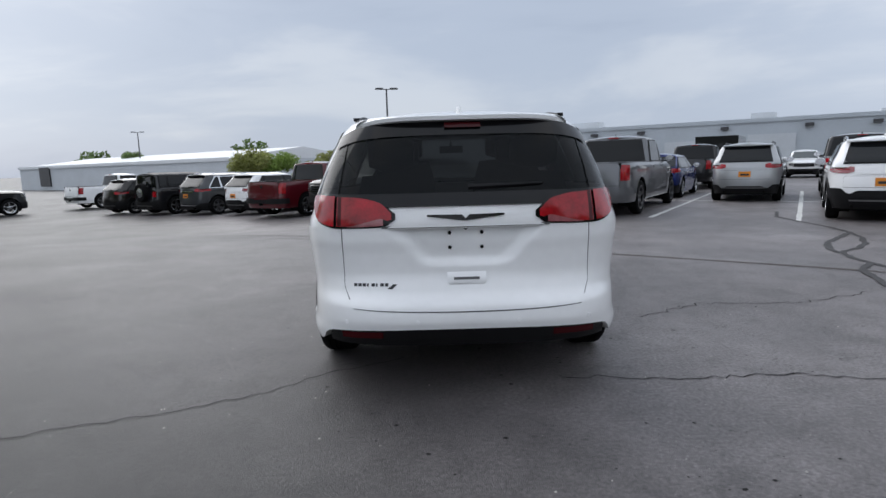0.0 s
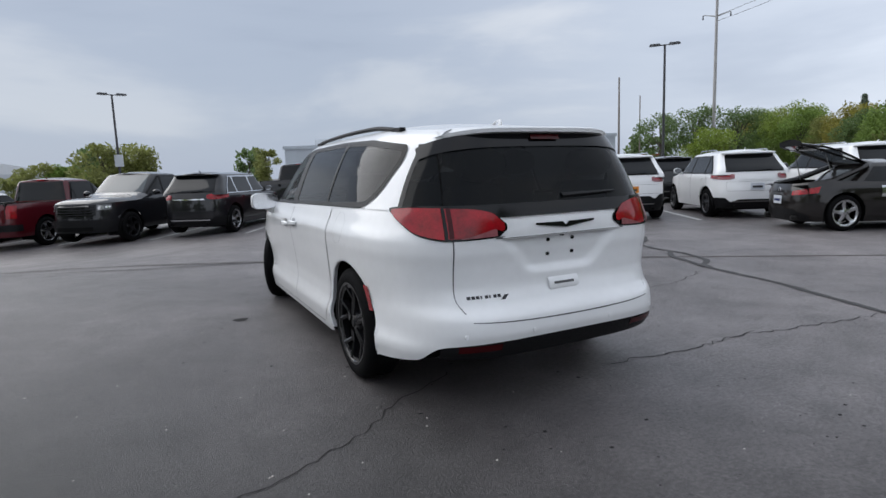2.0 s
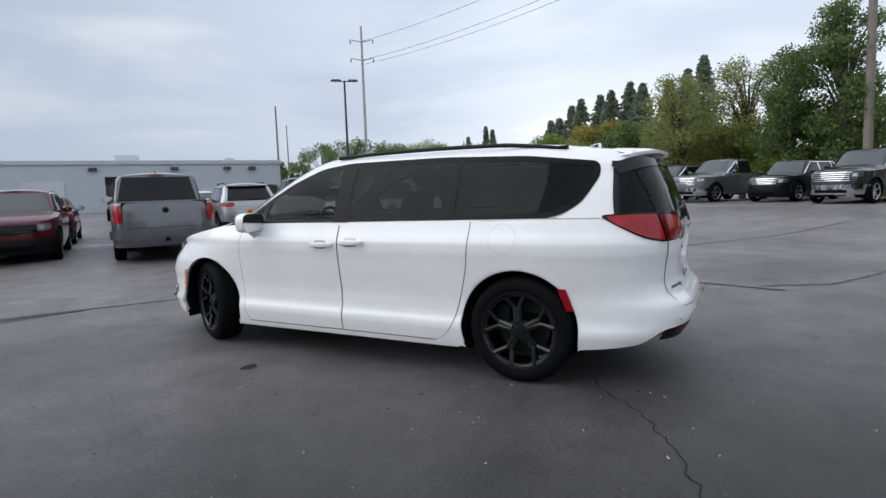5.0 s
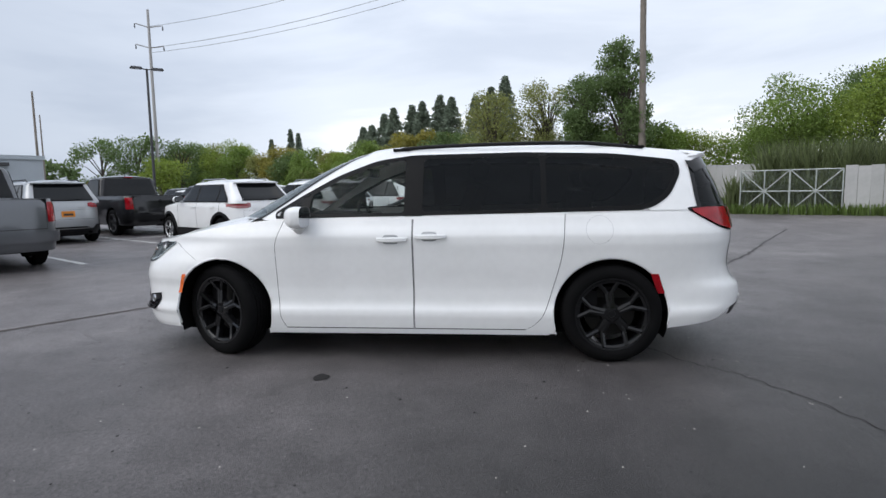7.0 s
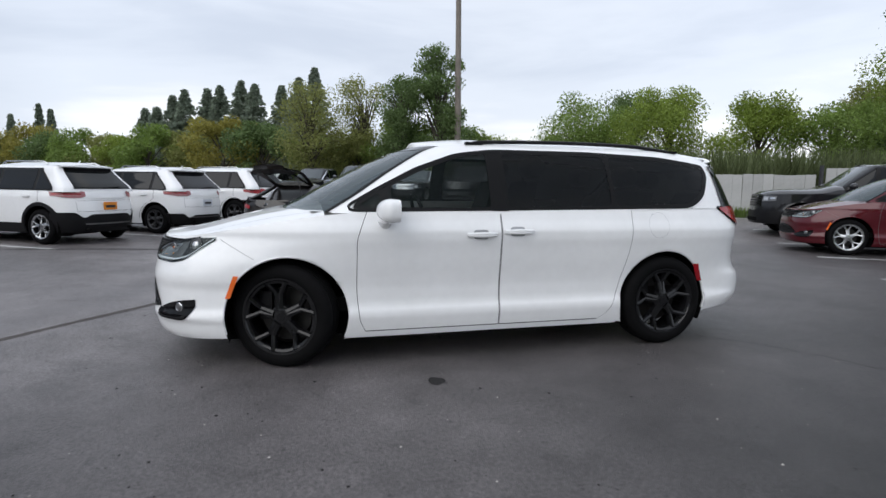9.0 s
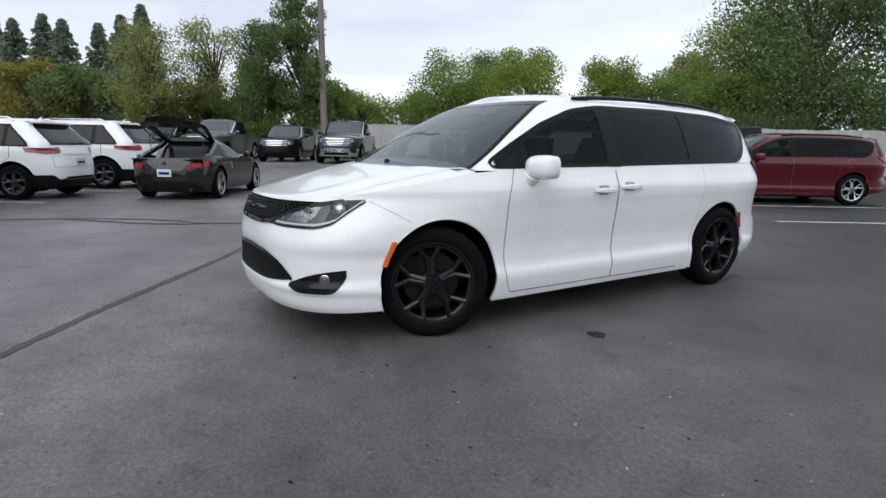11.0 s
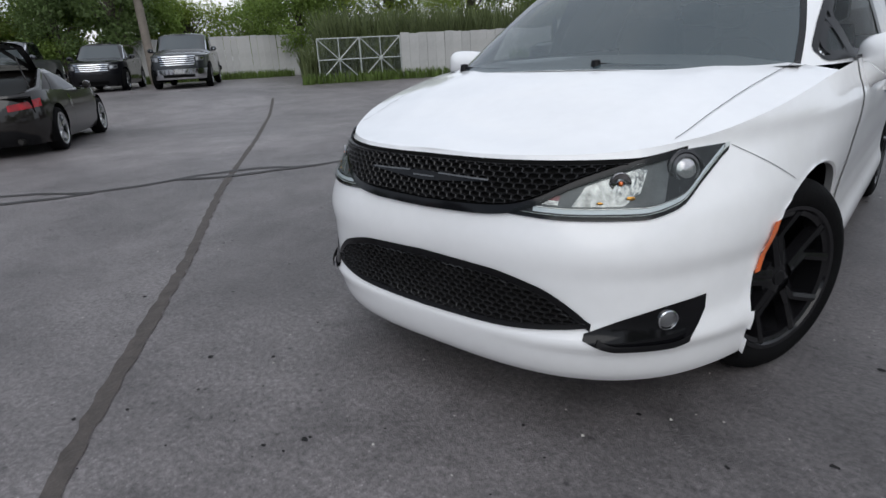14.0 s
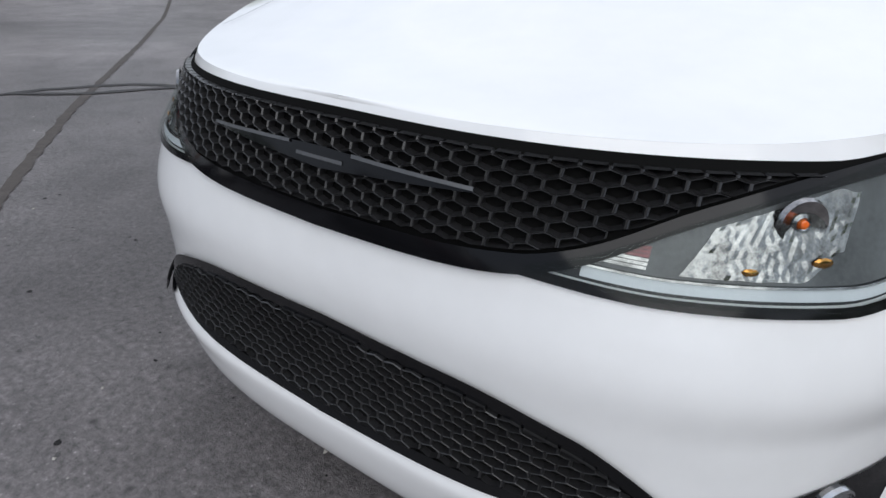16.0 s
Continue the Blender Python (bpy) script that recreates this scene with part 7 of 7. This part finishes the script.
def spruce(x, y, h, r, seed):
    """A conifer: straight stem, tiers of drooping boughs hung with needle sprays."""
    t = thing("spruce_tree", "tall narrow grey-green spruce tree", "tree", pose(x, y, -0.05), "row of spruces")
    g = Geo()
    g.tube([(0, 0, 0), (0, 0, h * 0.97)], [0.14, 0.008], 7)
    q = np.random.RandomState(seed)
    n = 520
    f = 0.99 - 0.90 * q.rand(n) ** 1.15
    reach = (1.05 * r * (1 - f) ** 0.82 + 0.03) * q.uniform(0.60, 1.15, n)
    ang = q.uniform(0, 2 * math.pi, n)
    k = 18
    along = q.rand(n, k) ** 0.6 * 0.97 + 0.03
    out = along * reach[:, None]
    side = q.normal(size=(n, k)) * 0.16 * (1.1 - along) + q.normal(size=(n, k)) * 0.06
    z = h * f[:, None] - 0.22 * out + 0.16 * out * along - np.abs(q.normal(size=(n, k))) * 0.10
    ca, sa = np.cos(ang)[:, None], np.sin(ang)[:, None]
    p = np.stack([out * ca - side * sa, out * sa + side * ca, z], 2).reshape(-1, 3)
    d = np.stack([np.broadcast_to(ca, out.shape), np.broadcast_to(sa, out.shape), -0.5 + 0.0 * out], 2).reshape(-1, 3)
    d = d + q.normal(size=d.shape) * 0.45
    d /= np.linalg.norm(d, axis=1)[:, None]
    s = np.cross(d, q.normal(size=d.shape))
    s /= np.linalg.norm(s, axis=1)[:, None]
    w = q.uniform(0.07, 0.15, len(p))[:, None]
    d, s = d * w * 1.3, s * w * 0.55
    rawpart("trunk", g, BARK, t)
    rawpart("crown", np.stack([p - d, p + s, p + d, p - s], 1).reshape(-1, 3), NEEDLE, t)
    return t


# hedge of trees along the east edge
rnd = random.Random(11)
kinds = (LEAF_MID, LEAF_BRIGHT, LEAF_OLIVE, LEAF_MID, LEAF_DARK, LEAF_YELLOW, LEAF_OLIVE)
u, k = 9.0, 0
while u < 74:
    p = lot(u, 29.6 + rnd.uniform(-1.2, 1.8) + max(0, u - 50) * 0.12)
    h = rnd.uniform(4.6, 5.7) + (1.4 if u > 50 else 0.0)
    tree("hedge_tree", p.x, p.y, h, h * 0.52, kinds[k % 7], 100 + k, 11500, 0.090, 0.08, "dense rounded roadside tree in a row", 24)
    u += rnd.uniform(2.6, 3.6)
    k += 1
for i in range(11):
    p = lot(21.5 + 1.7 * i + rnd.uniform(-0.3, 0.3), 35 + rnd.uniform(-0.6, 0.6))
    spruce(p.x, p.y, 9.9 - 0.20 * i + rnd.uniform(-0.5, 0.5), 2.9, 300 + i)
for i, (uu, vv, h) in enumerate(((58, 42, 9.0), (61, 43, 9.8), (64, 42, 8.6))):
    p = lot(uu, vv)
    spruce(p.x, p.y, h, 1.6, 330 + i)
# trees behind the panel fence
for x, y, h, r, leaf, lab, n in (
        (27.9, -7.6, 9.2, 2.1, LEAF_DARK, "tall airy grey-green tree beside the wooden pole", 4800),
        (28.2, -5.2, 7.4, 1.8, LEAF_DARK, "slender grey-green tree behind the fence", 4600),
        (31.5, -3.4, 8.0, 2.2, LEAF_OLIVE, "slender thin-leaved tree behind the fence", 3200),
        (30.5, -0.2, 7.4, 2.2, LEAF_OLIVE, "olive-leaved tree behind the parked cars", 3500),
        (29.5, -5.2, 5.4, 2.2, LEAF_MID, "low bushy tree behind the fence", 3500),
        (30.0, -12.0, 4.0, 2.6, LEAF_BRIGHT, "low bright green bush over the fence", 4200),
        (27.5, -15.2, 3.9, 2.5, LEAF_MID, "low green bush over the fence", 4200),
        (23.5, -14.6, 6.0, 2.9, LEAF_MID, "dense green tree behind the gate", 6500),
        (20.5, -17.8, 6.0, 2.9, LEAF_BRIGHT, "bright green tree behind the fence", 6500),
        (26.0, -19.5, 6.8, 3.0, LEAF_DARK, "dark green tree behind the fence", 5000),
        (17.5, -20.5, 5.4, 2.6, LEAF_BRIGHT, "bright green bush behind the fence", 5000),
        (15.0, -22.5, 5.0, 2.4, LEAF_MID, "green bush behind the fence", 4500),
        (17.0, -27.0, 6.6, 2.2, LEAF_OLIVE, "small pale tree behind the fence", 3800),
        (12.5, -26.0, 8.2, 3.9, LEAF_BRIGHT, "large spreading bright green tree behind the fence", 9000),
        (9.0, -24.0, 9.4, 4.6, LEAF_DARK, "large dark green tree behind the fence", 10000),
        (5.5, -29.0, 11.0, 5.0, LEAF_DARK, "large dark green tree behind the fence", 8000),
        (11.5, -22.0, 4.4, 2.4, LEAF_MID, "green bush behind the fence", 4500)):
    tree("tree", x, y, h, r, leaf, int(h * 37 + x * 3), int(n * 3.7), 0.060 if h < 8.5 else 0.075, 0.10, lab, 64 if h > 6 else 30)
# trees beyond the north-west row
for x, y, h, r, leaf in ((-13.8, 35.5, 3.3, 2.2, LEAF_OLIVE), (-12.2, 37, 2.9, 2.0, LEAF_MID), (-4.8, 37.5, 4.4, 2.1, LEAF_OLIVE), (-3.0, 39, 4.2, 2.0, LEAF_OLIVE), (-9, 41, 3.3, 1.7, LEAF_OLIVE), (-7.2, 42, 3.2, 1.7, LEAF_MID),
                         (-44, 76, 5.2, 2.0, LEAF_DARK), (-47, 78, 4.0, 2.2, LEAF_DARK), (11.5, 72, 5.6, 2.0, LEAF_OLIVE), (45.5, 37.5, 6.6, 3.0, LEAF_DARK), (49, 36, 7.4, 3.0, LEAF_DARK), (53, 34, 7.0, 3.2, LEAF_DARK), (45, 31, 4.6, 3.0, LEAF_BRIGHT)):
    tree("tree", x, y, h, r, leaf, int(x * 13 + 2000), 5500, 0.105, 0.12, "rounded olive-green tree beyond the lot", 26)
# trees along the road to the west, behind the camera
for i in range(13):
    tree("tree", -27 + rnd.uniform(-2, 2) - 0.12 * abs(i - 5) ** 1.5, -34 + 4.6 * i, rnd.uniform(6.5, 10), rnd.uniform(3, 4.2), kinds[i % 5], 900 + i, 4000, 0.20, 0.1, "dark leafy tree along the road", 24)
# far woods that close the horizon
for i in range(46):
    a = radians(-78 + 300 * i / 45)
    if -1.35 < a - radians(57) < 1.6 and i % 2:
        continue
    d = rnd.uniform(120, 170)
    tree("far_tree", d * math.cos(a), d * math.sin(a), rnd.uniform(7, 10), rnd.uniform(5, 7), LEAF_DARK, 700 + i, 900, 0.6, 0.05, "far dark green tree on the horizon", 16)

# reeds behind the gate, weeds along the fence
def blades(u0, u1, v0, v1, n, h, mat, name, label, seed):
    r = random.Random(seed)
    g = Geo()
    for _ in range(n):
        p = lot(r.uniform(u0, u1), r.uniform(v0, v1))
        p.z = slope(p.x, p.y)
        hh = h * r.uniform(0.5, 1.0)
        a = r.uniform(0, 6.28)
        d = Vector((math.cos(a), math.sin(a), 0))
        s = Vector((-d.y, d.x, 0)) * 0.016 * (1 + hh * 0.5)
        b = r.uniform(0.1, 0.45) * hh
        base = len(g.v)
        q = p + d * b * 0.25 + Vector((0, 0, hh * 0.6))
        e = p + d * b + Vector((0, 0, hh))
        g.v += [tuple(p - s), tuple(p + s), tuple(q + s), tuple(q - s), tuple(e)]
        g.f += [(base, base + 1, base + 2, base + 3), (base + 3, base + 2, base + 4)]
    me = bpy.data.meshes.new(name)
    me.from_pydata(g.v, [], g.f)
    me.materials.append(mat)
    tagged(new(name, me), label, "grass", kind="stuff")


blades(0.5, -14.0, 18.0, 20.5, 9000, 2.6, REED, "reeds", "tall grey-green reeds behind the fence", 1)
blades(1.3, -2.0, 17.3, 18.4, 1500, 1.35, REED, "reeds", "tall grey-green reeds behind the gate", 2)
blades(8.0, 1.2, 26.5, 27.2, 1500, 0.42, WEED, "weeds", "overgrown weeds along the fence foot", 3)
blades(1.4, -8.0, 16.6, 17.0, 1400, 0.40, WEED, "weeds", "weeds along the gate and fence foot", 4)
blades(-6.0, -8.3, 16.2, 17.0, 500, 0.9, WEED, "weeds", "tall weeds by the fence post", 5)
